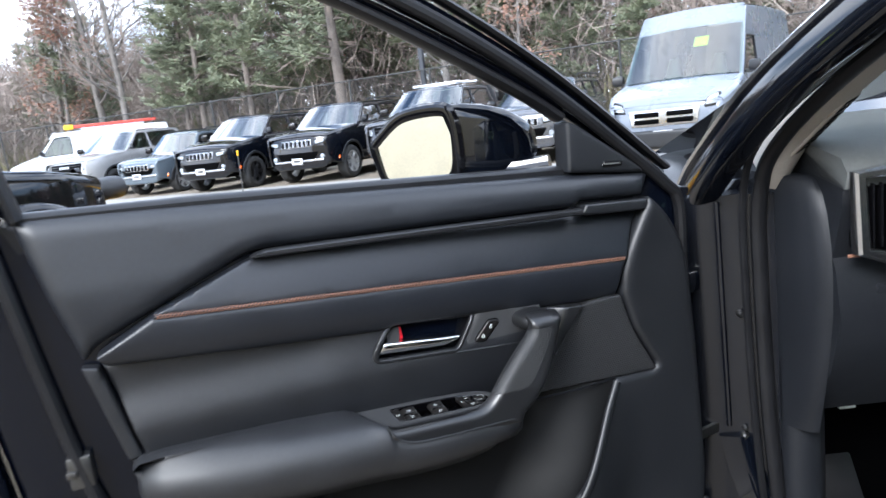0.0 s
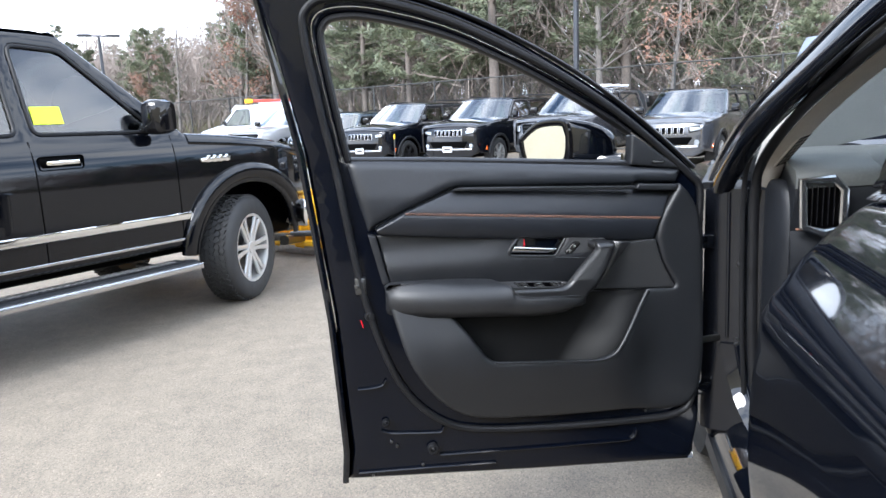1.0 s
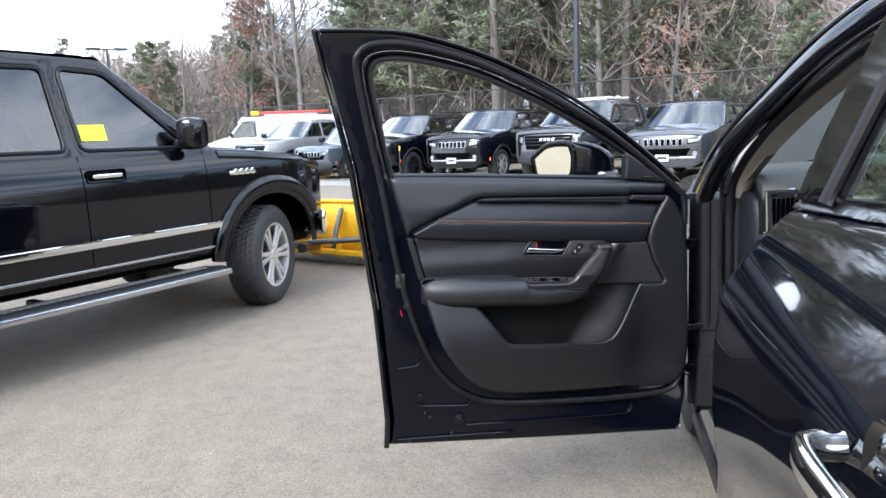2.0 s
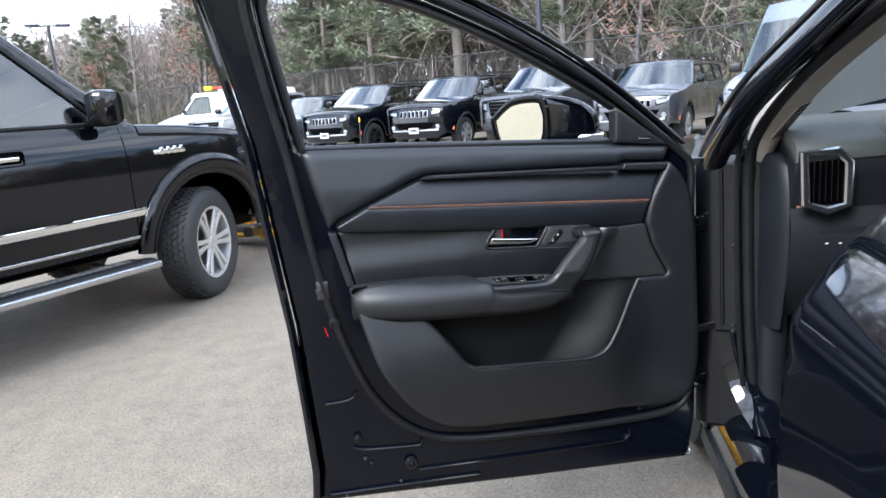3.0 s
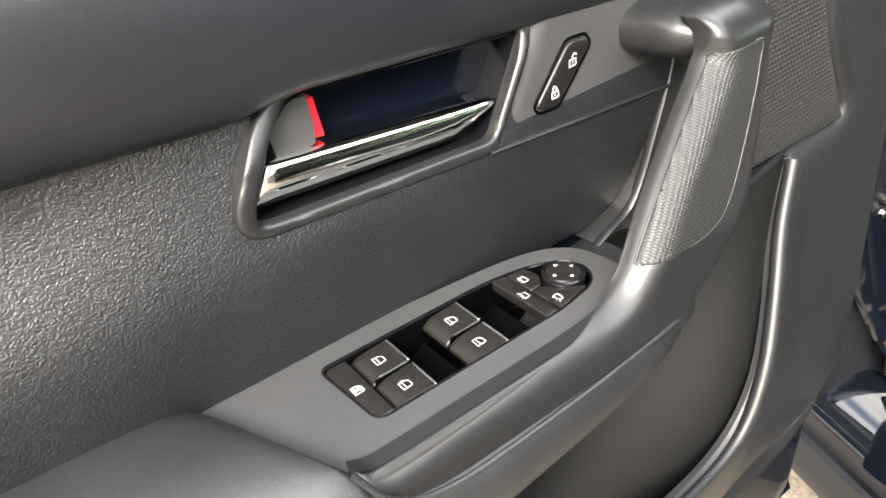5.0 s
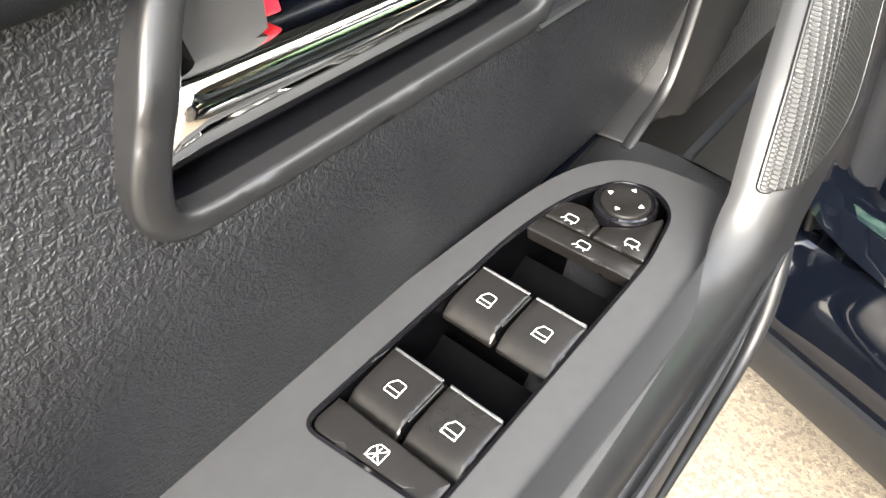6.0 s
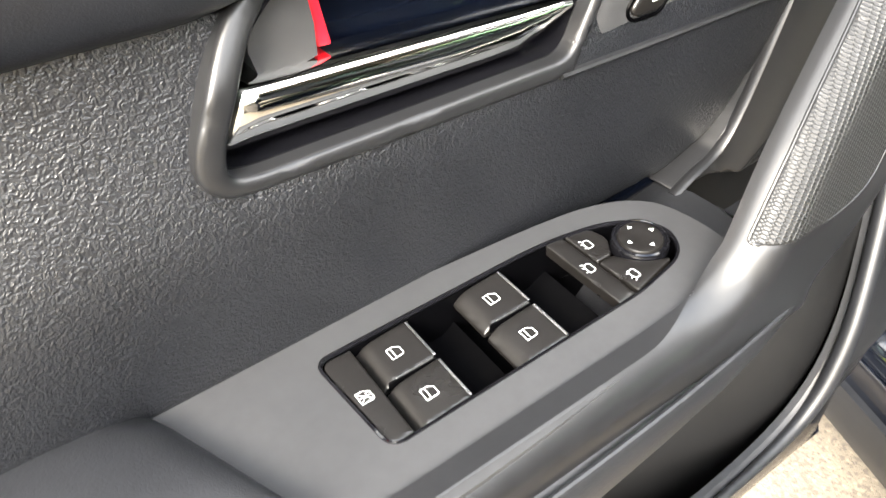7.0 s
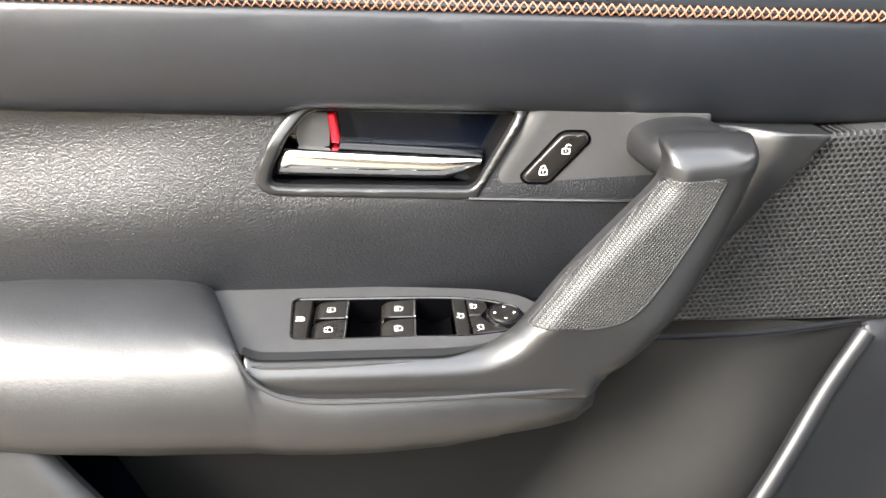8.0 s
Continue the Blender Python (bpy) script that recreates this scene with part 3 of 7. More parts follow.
part("grained_insert", pad(rounded([(-0.353, 1.0385, 0.003), (-0.131, 1.0195, 0.05), (0.015, 1.0065, 0.05), (0.284, 0.9850, 0.003), (0.268, 0.945, 0.02), (0.236, 0.872, 0.01), (0.205, 0.858, 0.01), (0.150, 0.862, 0.01), (0.02, 0.868, 0.02), (-0.045, 0.874, 0.02), (-0.318, 0.886, 0.004)]), insert_face, 0.055, 0.004, 0.010, [bowl]), M["leather"], door, "grained black leatherette insert", 60)
part("edge_strip", pad(rounded([(-0.377, 1.042, 0.004), (-0.356, 1.0375, 0.003), (-0.3255, 0.903, 0.004), (-0.345, 0.905, 0.004)]), 0.026, 0.06, 0.004, 0.012), M["plastic"], door)

# inner handle: bezel, recess, chrome lever, lock knob, lock button
opening = rounded([(0.0040, 0.9640, 0.004), (0.0065, 0.9740, 0.006), (0.020, 0.9960, 0.010), (0.034, 1.0070, 0.006), (0.155, 0.9990, 0.003), (0.1275, 0.9535, 0.006), (0.012, 0.9620, 0.006)])
rim_poly = rounded([(0.0000, 0.9580, 0.012), (-0.0055, 0.9690, 0.010), (0.0100, 0.9960, 0.012), (0.0260, 1.0110, 0.012), (0.1640, 1.0030, 0.003), (0.1290, 0.9465, 0.002), (0.0180, 0.9560, 0.010)])
bezel = part("handle_bezel", pad(rim_poly, lambda u, v: 0.0218 + 0.0075 * ease((v - 0.985) / 0.025), 0.052, 0.0022, 0.006, [opening]), M["plastic_satin"], door, "satin dark surround of the chrome lever", 60)
part("rim_line", sweep([(0.124, 0.0235, 0.9480), (0.180, 0.0238, 0.9432), (0.236, 0.0240, 0.9388), (0.264, 0.0241, 0.9363)], (0.0013, 0.0024), seg=8), M["plastic_satin"], bezel)
part("bowl", pad([(p[0], p[1]) for p in opening], lambda u, v: 0.060 - 0.012 * max(0.0, (u - 0.112) / 0.045), 0.070, 0.003, 0.012), M["gloss_black"], bezel, "gloss black handle recess")
part("bowl_wall", sweep([(p[0], 0.048, p[1]) for p in opening], (0.0010, 0.022), seg=6, closed=True), M["gloss_black"], bezel)


def lever_ring(x, cut=0.0, front=0.0):
    """Upright section of the lever: bright upper bevel, long lower face."""
    zt = 0.9850 - (x - 0.016) * 0.107
    zb = 0.9655 - (x - 0.005) * 0.083 + 0.0115 * max(0.0, (x - 0.108) / 0.026) ** 1.6
    h = zt - zb
    y = 0.0262 + front
    prof = [(0.016, 0.0), (0.006, 0.02), (0.0022, 0.07), (0.0006, 0.16), (0.0, 0.30), (0.0008, 0.50), (0.0024, 0.70), (0.0046, 0.86), (0.0072, 0.95), (0.013, 1.0)]
    return [(x + cut * (1 - f), y + d, zt - h * f) for d, f in prof]


lever_rings = [lever_ring(0.0035, 0.0105, 0.0060), lever_ring(0.0042, 0.0105, 0.0024), lever_ring(0.0060, 0.0105, 0.0006), lever_ring(0.0080, 0.0100, 0.0), lever_ring(0.014, 0.0085)] + [lever_ring(0.022 + 0.011 * k, 0.0075 * (1 - k / 9) ** 2) for k in range(10)] + [lever_ring(0.128), lever_ring(0.1325), lever_ring(0.1340, 0, 0.003)]
lever = part("lever", loft(lever_rings, closed=True), M["chrome"], door, "chrome inner door lever", 50)
knob = part("lock_knob", loft([[(0.0215 + a * 0.020, 0.056 - h, 0.9835 + c * (0.0225 - 0.10 * h)) for a, c in ((0.1, 0), (0.5, -0.08), (1, 0), (1.06, 0.45), (1.04, 1), (0.45, 1.05), (0.20, 0.9), (0.05, 0.4))] for h in (0.0, 0.012, 0.019, 0.0222, 0.0232)], caps=True), M["plate"], bezel, "", 60)
part("red_flag", pad(rounded([(0.0428, 0.9845, 0.001), (0.0416, 1.0025, 0.001), (0.0462, 1.0020, 0.001), (0.0474, 0.9840, 0.001)]), 0.0345, 0.052, 0.001, 0.006), M["red"], bezel, "red unlocked marker")
lock_plate = part("lock_plate", pad(rounded([(0.1275, 0.9495, 0.003), (0.1615, 1.0025, 0.003), (0.272, 0.9925, 0.004), (0.264, 0.9372, 0.004)]), lambda u, v: 0.0245 + 0.0045 * max(0.0, 1 - max(0.0, u - 0.129 - (v - 0.9495) * 0.64) / 0.011) ** 2, 0.050, 0.0015, 0.005), M["plate"], door, "matte plate with lock button", 60)
lock_btn = part("lock_button", pad(rounded([(0.1575, 0.9600, 0.003), (0.1605, 0.9565, 0.003), (0.1725, 0.9555, 0.003), (0.1975, 0.9800, 0.003), (0.1950, 0.9845, 0.003), (0.1820, 0.9855, 0.004)]), 0.0228, 0.036, 0.0014, 0.004), M["switch"], lock_plate, "dark lock and unlock rocker")
part("button_gap", sweep([(p[0], 0.0246, p[1]) for p in rounded([(0.1560, 0.9600, 0.003), (0.1595, 0.9550, 0.003), (0.1735, 0.9540, 0.003), (0.1990, 0.9800, 0.003), (0.1960, 0.9860, 0.003), (0.1810, 0.9868, 0.004)])], 0.0009, seg=6, closed=True), M["pit"], lock_plate)


def line_icon(strokes, w, to3, bm=None):
    """Flat printed strokes, mitred at their corners: each a list of points, w wide; a loop ends where it began."""
    bm = bm or bmesh.new()
    for pts in strokes:
        P = [Vector(p) for p in pts]
        ring = (P[0] - P[-1]).length < 1e-9 and len(P) > 2
        if ring:
            P = P[:-1]
        k = len(P)
        left, right = [], []
        for i in range(k):
            a = P[i - 1] if (i or ring) else P[0] * 2 - P[1]
            b = P[(i + 1) % k] if (i < k - 1 or ring) else P[-1] * 2 - P[-2]
            d0, d1 = (P[i] - a).normalized(), (b - P[i]).normalized()
            n0, n1 = Vector((-d0.y, d0.x)), Vector((-d1.y, d1.x))
            m = (n0 + n1).normalized()
            m *= w / 2 / max(0.4, m.dot(n0))
            left.append(bm.verts.new(to3(P[i].x + m.x, P[i].y + m.y)))
            right.append(bm.verts.new(to3(P[i].x - m.x, P[i].y - m.y)))
        for i in range(k if ring else k - 1):
            j = (i + 1) % k
            bm.faces.new([left[i], left[j], right[j], right[i]])
    return bm


def padlock(cx, cz, s, shut):
    sh = [(-0.35, 0.1), (-0.35, 0.55), (0.0, 0.8), (0.35, 0.55), (0.35, 0.1 if shut else 0.45)]
    if not shut:
        sh = [(x + 0.35, z) for x, z in sh]
    st = [[(-0.55, 0.1), (0.55, 0.1), (0.55, -0.7), (-0.55, -0.7), (-0.55, 0.1)], sh, [(0, -0.15), (0, -0.4)]]
    return line_icon([[(cx + x * s, cz + z * s) for x, z in q] for q in st], 0.0005, lambda u, v: (u, 0.02255, v))


part("lock_icon", padlock(0.1700, 0.9635, 0.0040, True), M["icon"], lock_btn, smooth=0)
part("unlock_icon", padlock(0.1835, 0.9760, 0.0040, False), M["icon"], lock_btn, smooth=0)

# perforated speaker cover in front of the handle
part("speaker_cover", pad(rounded([(0.3425, 0.9775, 0.003), (0.4150, 0.9800, 0.004), (0.4345, 0.916, 0.02), (0.476, 0.8385, 0.004), (0.2395, 0.8520, 0.003)]), lambda u, v: 0.018, 0.05, 0.003, 0.012), M["speaker_mesh"], door, "perforated black speaker cover")
strip_edge = [(0.197, 0.856), (0.210, 0.8615), (0.226, 0.868), (0.238, 0.884), (0.250, 0.910), (0.265, 0.9480), (0.272, 0.9850)]
part("handle_surround", pad(rounded([(*p, 0.004) for p in strip_edge] + [(0.3405, 0.9795, 0.003), (0.2375, 0.8530, 0.003)]), lambda u, v: 0.010 + 0.016 * ease(1 - ((u - 0.226) * 0.892 - (v - 0.868) * 0.451) / 0.030), 0.06, 0.002, 0.007), M["plastic_satin"], door, "smooth strip beside the pull handle", 60)
part("surround_bead", sweep(spline([(x, 0.0255, z) for x, z in strip_edge], 4), (0.0009, 0.0030), seg=8), M["plastic_satin"], door)

# lower trim with the door pocket
pocket = rounded([(-0.166, 0.815, 0.008), (-0.104, 0.735, 0.05), (-0.073, 0.6850, 0.035), (0.243, 0.6635, 0.05), (0.294, 0.693, 0.04), (0.393, 0.8405, 0.006), (0.22, 0.8507, 0.006), (0.12, 0.845, 0.01)])


def lower_face(u, v):
    bulge = math.exp(-((v - 0.70) / 0.16) ** 2) * (1 / (1 + math.exp((u - 0.36) / 0.03)))
    return 0.016 - 0.057 * bulge + 0.05 * max(0.0, (0.56 - v) / 0.1) ** 2 * 0.3


left_low = spline([(-0.3415, 0.899), (-0.318, 0.80), (-0.292, 0.712), (-0.255, 0.640), (-0.205, 0.572), (-0.140, 0.523), (-0.06, 0.503), (0.08, 0.493), (0.25, 0.487)], 5)
right_up = spline([(0.46, 0.470), (0.520, 0.480), (0.554, 0.530), (0.566, 0.62), (0.565, 0.72), (0.559, 0.90), (0.549, 1.02), (0.525, 1.085), (0.490, 1.128), (0.479, 1.1225), (0.455, 1.082), (0.436, 1.046), (0.424, 1.012), (0.4195, 0.980)], 5)
low_poly = [(p.x, p.y) for p in left_low] + [(0.33, 0.487), (0.40, 0.478)] + [(p.x, p.y) for p in right_up] + [(0.438, 0.916), (0.474, 0.8520), (0.476, 0.8430), (0.468, 0.8390), (0.396, 0.8425), (0.22, 0.852), (0.0, 0.8535), (-0.312, 0.8560), (-0.320, 0.901)]
pocket_loop = [np.array([tuple(p) for p in pocket])]


def lower_back(u, v):
    """A thin shell round the pocket's mouth, deep towards the outer edges."""
    near = lower_face(u, v) + 0.008
    return near + (0.06 - near) * ease((float(edge_distance(np.array([[u, v]]), pocket_loop)[0]) - 0.015) / 0.03)


part("lower_trim", pad(low_poly, lower_face, lower_back, 0.012, 0.014, [pocket]), M["plastic"], door, "moulded matte black lower door trim", 60)


def open_distance(u, v, line):
    p = np.array([u, v])
    ab = line[1:] - line[:-1]
    t = np.clip(((p - line[:-1]) * ab).sum(1) / np.maximum((ab * ab).sum(1), 1e-12), 0, 1)
    return float(np.linalg.norm(p - line[:-1] - t[:, None] * ab, axis=1).min())


def pocket_back(u, v):
    """Depth of the pocket's back wall: deep, with a wide concave cheek towards the hinge."""
    dr = (u - 0.292) * -0.830 + (v - 0.690) * 0.557
    rim = lower_face(u, v) + 0.003
    return rim + (0.0405 - rim) * (0.17 + 0.83 * ease((dr + 0.01) / 0.12))


# pocket sheet wears the shade-darkened plastic
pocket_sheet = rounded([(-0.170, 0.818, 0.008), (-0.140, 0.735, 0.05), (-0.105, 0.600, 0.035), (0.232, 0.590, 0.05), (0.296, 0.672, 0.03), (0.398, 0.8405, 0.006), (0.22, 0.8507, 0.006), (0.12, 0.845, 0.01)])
part("map_pocket", pad([(p[0], p[1]) for p in pocket_sheet], pocket_back, 0.06, 0.0, 0.0042), M["pocket_shade"], door, "deep door pocket darkened with its own shade", 70)
bar = [(0.3905, 0.8385), (0.3650, 0.8010), (0.3400, 0.7635), (0.3150, 0.7265), (0.2960, 0.6985), (0.2800, 0.6800), (0.2600, 0.6690), (0.2300, 0.6640), (0.18, 0.6665), (0.08, 0.6735), (-0.02, 0.6805), (-0.06, 0.6850)]
bar = spline([(x, lower_face(x, z) + 0.001, z) for x, z in bar], 4)
part("pocket_bar", sweep(bar, [(0.0066 - 0.0040 * ease((i - 14) / 22), 0.0058 - 0.0034 * ease((i - 14) / 22)) for i in range(len(bar))], seg=12), M["plastic"], door, "rounded rim of the door pocket", 60)

# armrest: lofted pad; its front end drops under the switch plate
def arm_section(xb, zt, yf, zm, zb):
    """Section of the armrest: top zt, front yf at height zm, foot zb; the end by the switches is cut askew."""
    g = min(1.0, max(0.0, (xb + 0.20) / 0.14)) if xb < -0.06 else min(1.0, max(0.0, 1 - (xb + 0.013) / 0.08))
    q = min(1.0, max(0.0, (xb + 0.060) / 0.030))
    pts = [(0.040, zt - 0.004), (0.020, zt), (-0.004, zt - 0.001), (yf + 0.026 - 0.020 * q, zt - 0.007 * (1 - q)), (yf + 0.009 - 0.007 * q, zt - 0.019 + 0.0165 * q), (yf, (zt + zm) / 2 - 0.010 * (1 - q)), (yf - 0.001, zm),
           (yf + 0.006, zm - 0.018), (yf + 0.020, zb + 0.006), (0.025, zb), (0.045, zb)]
    return [(xb + g * (0.023 - y) * 0.417, y, z) for y, z in pts]


secs = [arm_section(*q) for q in ((-0.339, 0.898, 0.016, 0.866, 0.832), (-0.337, 0.906, 0.004, 0.864, 0.826), (-0.330, 0.9110, -0.008, 0.862, 0.822), (-0.30, 0.9130, -0.024, 0.859, 0.818), (-0.23, 0.912, -0.041, 0.856, 0.813),
        (-0.15, 0.9095, -0.051, 0.852, 0.809), (-0.10, 0.9060, -0.0545, 0.850, 0.806), (-0.070, 0.9035, -0.055, 0.848, 0.8045), (-0.053, 0.9005, -0.0553, 0.847, 0.8035), (-0.0445, 0.8970, -0.0553, 0.846, 0.803), (-0.0415, 0.8935, -0.0553, 0.846, 0.803), (-0.0392, 0.8840, -0.0554, 0.845, 0.8025), (-0.034, 0.8745, -0.0560, 0.844, 0.802),
        (-0.025, 0.8685, -0.0570, 0.843, 0.8015), (-0.013, 0.8640, -0.0575, 0.842, 0.801), (0.010, 0.8615, -0.0580, 0.841, 0.800), (0.05, 0.8600, -0.0580, 0.840, 0.799), (0.10, 0.8585, -0.0565, 0.840, 0.799), (0.135, 0.8570, -0.0545, 0.840, 0.803), (0.160, 0.8560, -0.0520, 0.841, 0.812), (0.180, 0.8555, -0.0490, 0.843, 0.824), (0.1925, 0.8570, -0.042, 0.847, 0.835), (0.1985, 0.8575, -0.028, 0.850, 0.842), (0.204, 0.857, 0.000, 0.852, 0.849))]
part("armrest", loft(secs, closed=True), M["leather_smooth"], door, "padded black leatherette armrest", 70)
lip = spline([(-0.014, -0.0500, 0.8940), (-0.006, -0.0545, 0.8790), (0.004, -0.0560, 0.8700), (0.017, -0.0568, 0.8645), (0.04, -0.0575, 0.8615), (0.10, -0.0570, 0.8590), (0.15, -0.0545, 0.8568), (0.178, -0.0515, 0.8552), (0.191, -0.0480, 0.8562), (0.198, -0.0440, 0.8590)], 6)
part("armrest_lip", sweep(lip, 0.0014, seg=8), M["leather_smooth"], door)

# switch plate, sloping a little to the front
def plate_z(u, v):
    return 0.8838 - 0.052 * (u - 0.04) + 0.065 * v


def on_plate(u, v, h):
    return (u, v, plate_z(u, v) - h)


module = rounded([(0.0080, 0.0195, 0.006), (0.112, 0.0190, 0.02), (0.143, 0.0120, 0.014), (0.1575, -0.0030, 0.014), (0.1500, -0.0185, 0.010), (0.122, -0.0232, 0.006), (0.0120, -0.0240, 0.006)], 8)
plate_poly = [(p.x, p.y) for p in spline([(-0.047, 0.036), (0.0, 0.036), (0.06, 0.0325), (0.115, 0.0285), (0.143, 0.0235), (0.160, 0.0145), (0.168, 0.000), (0.168, -0.026), (0.152, -0.0400), (0.11, -0.0450), (0.06, -0.0480), (0.02, -0.0490), (-0.006, -0.0485), (-0.0145, -0.0450)], 4)] + [(-0.030, -0.006)]
plate = part("switch_plate", pad(plate_poly, 0.0, 0.030, 0.0, 0.010, [module], to=on_plate), M["plate"], door, "matte black window switch plate", 25)
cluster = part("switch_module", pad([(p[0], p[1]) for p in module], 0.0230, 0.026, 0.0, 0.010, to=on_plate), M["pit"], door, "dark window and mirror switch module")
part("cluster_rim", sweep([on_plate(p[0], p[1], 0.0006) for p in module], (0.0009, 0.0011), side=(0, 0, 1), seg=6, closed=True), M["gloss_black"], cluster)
# black sleeve stands for shade on the plate's inner edge
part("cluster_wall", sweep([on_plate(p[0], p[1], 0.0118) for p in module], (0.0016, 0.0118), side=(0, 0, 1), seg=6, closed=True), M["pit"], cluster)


def window_icon(cx, cy, s, cross=False):
    """A window pane symbol whose top points to the front of the door."""
    body = [(-0.52, -0.50), (-0.52, 0.10), (-0.20, 0.58), (0.42, 0.58), (0.52, 0.46), (0.52, -0.50), (-0.52, -0.50)]
    st = [body, [(-0.52, -0.12), (0.52, -0.12)]]
    if cross:
        st = [body, [(-0.40, -0.40), (0.40, 0.44)], [(-0.40, 0.44), (0.40, -0.40)], [(0.0, -0.40), (0.0, 0.44)]]
    return [[(cx + z * s * 0.95, cy - x * s) for x, z in q] for q in st]


def key_bar(x0, x1, y0, y1, name, label):
    """A rocker whose finger scoop dips to the rear, with its back edge rounded off."""
    def top(u, v):
        t = (u - x0) / (x1 - x0)
        return 0.0010 + 0.0016 * (1 - t) ** 1.5 + 0.0030 * max(0.0, 0.22 - t) / 0.22
    return part(name, pad(rounded([(x0, y0, 0.0008), (x1, y0, 0.0004), (x1, y1, 0.0004), (x0, y1, 0.0008)]), top, 0.0070, 0.0006, 0.0032, to=on_plate), M["switch"], cluster, label), top


for x0, x1 in ((0.0222, 0.0434), (0.0648, 0.0860)):
    for y0, y1 in ((-0.0012, 0.0180), (-0.0222, -0.0030)):
        key, key_top = key_bar(x0, x1, y0, y1, "window_switch", "dark window switch with white window symbol")
        tagged(key, group="window switches")
        part("bright_edge", box((0.0011, y1 - y0 - 0.0006, 0.0030), (0, 0, 0), 0.0003, 1, bm=None), M["satin_chrome"], key, "bright front edge", m=pose(x1 + 0.0004, (y0 + y1) / 2, plate_z(x1, (y0 + y1) / 2) - 0.0022, 3.7, 0, 0))
        cx, cy = x0 + 0.0112, (y0 + y1) / 2
        part("switch_icon", line_icon(window_icon(cx, cy, 0.0046), 0.00030, lambda u, v: on_plate(u, v, key_top(u, v) - 0.00012)), M["icon"], key, smooth=0)
    xm = (x0 + x1) / 2 + 0.001
    div = part("divider", box((x1 - x0 - 0.002, 0.0009, 0.0040), (0, 0, 0), 0.0003, 1), M["pit"], cluster, m=pose(xm, -0.0021, plate_z(xm, -0.0021) - 0.0028, 0, 3.0, 0))
    part("divider_strip", box((x1 - x0 - 0.006, 0.0005, 0.0010), (0.001, 0, 0.0021), 0.0002, 1), M["steel_dark"], div)
rear_poly = rounded([(0.0092, 0.0185, 0.005), (0.0212, 0.0180, 0.0006), (0.0212, -0.0226, 0.0006), (0.0128, -0.0230, 0.005)])
rear_key = part("window_lock_switch", pad(rear_poly, 0.0006, 0.0085, 0.0008, 0.005, to=on_plate), M["switch"], cluster, "rear window lock button")
part("switch_icon", line_icon(window_icon(0.0152, -0.0022, 0.0046, True), 0.00030, lambda u, v: on_plate(u, v, 0.0005)), M["icon"], rear_key, smooth=0)
# the wells' shade lies in their near-black colour
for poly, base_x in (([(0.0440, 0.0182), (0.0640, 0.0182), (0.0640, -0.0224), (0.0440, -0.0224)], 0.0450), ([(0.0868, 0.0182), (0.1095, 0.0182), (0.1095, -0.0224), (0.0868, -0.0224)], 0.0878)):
    part("finger_well", pad(poly, lambda u, v: 0.0195 - 0.0060 * min(1.0, ((u - base_x - 0.010) / 0.010) ** 2), 0.0225, 0.0, 0.004, to=on_plate), M["pit"], cluster, "deep finger well, its shade put into the black")
fold_key = part("mirror_fold_switch", pad(rounded([(0.1105, 0.0176, 0.001), (0.1188, 0.0168, 0.0005), (0.1200, -0.0220, 0.0005), (0.1115, -0.0224, 0.001)]), 0.0004, 0.0055, 0.0007, 0.005, to=on_plate), M["switch"], cluster, "mirror folding button")
for nm, poly in (("mirror_left_switch", [(0.1198, 0.0168, 0.001), (0.131, 0.0145, 0.003), (0.1335, 0.006, 0.004), (0.1275, -0.0017, 0.001), (0.1204, -0.0017, 0.001)]), ("mirror_right_switch", [(0.1206, -0.0025, 0.001), (0.1275, -0.0025, 0.001), (0.1340, -0.0120, 0.004), (0.146, -0.0172, 0.004), (0.1216, -0.0219, 0.001)])):
    part(nm, pad(rounded(poly), 0.0004, 0.0055, 0.0007, 0.004, to=on_plate), M["switch"], cluster, "mirror selection button")


def mirror_icon(cx, cy, s, flip):
    q = [(-0.55, -0.30), (-0.55, 0.20), (-0.40, 0.36), (0.30, 0.36), (0.42, 0.20), (0.42, -0.12), (0.15, -0.30), (-0.55, -0.30)]
    st = [q, [(0.42, -0.2), (0.66, -0.42)], [(-0.35, -0.3), (-0.35, -0.58)], [(0.05, -0.30), (0.25, -0.55)]]
    return [[(cx + z * s, cy + x * s * flip) for x, z in p] for p in st]


for cx, cy, fl in ((0.1152, -0.0022, 1), (0.1240, 0.0080, 1), (0.1265, -0.0150, -1)):
    part("switch_icon", line_icon(mirror_icon(cx, cy, 0.0046, fl), 0.00031, lambda u, v: on_plate(u, v, 0.0003)), M["icon"], fold_key if cx < 0.12 else cluster, smooth=0)
jc = (0.1425, -0.0028)
joy_m = Matrix.Translation(on_plate(*jc, 0.0)) @ pose(0, 0, 0, 3.7, 3.0, 0)
joy = part("mirror_joystick", lathe([(0.0001, 0.0010), (0.0045, 0.0011), (0.0072, 0.0016), (0.0088, 0.0014), (0.0095, 0.0002), (0.0096, -0.004)], 32, axis="z"), M["switch"], cluster, "round dished mirror adjuster", m=joy_m)
part("joystick_ring", lathe([(0.0100, 0.0004), (0.0105, 0.0013), (0.0113, 0.0010), (0.0118, -0.0004), (0.0118, -0.004), (0.0100, -0.004)], 32, axis="z"), M["gloss_black"], cluster, m=joy_m)
arrow = bmesh.new()
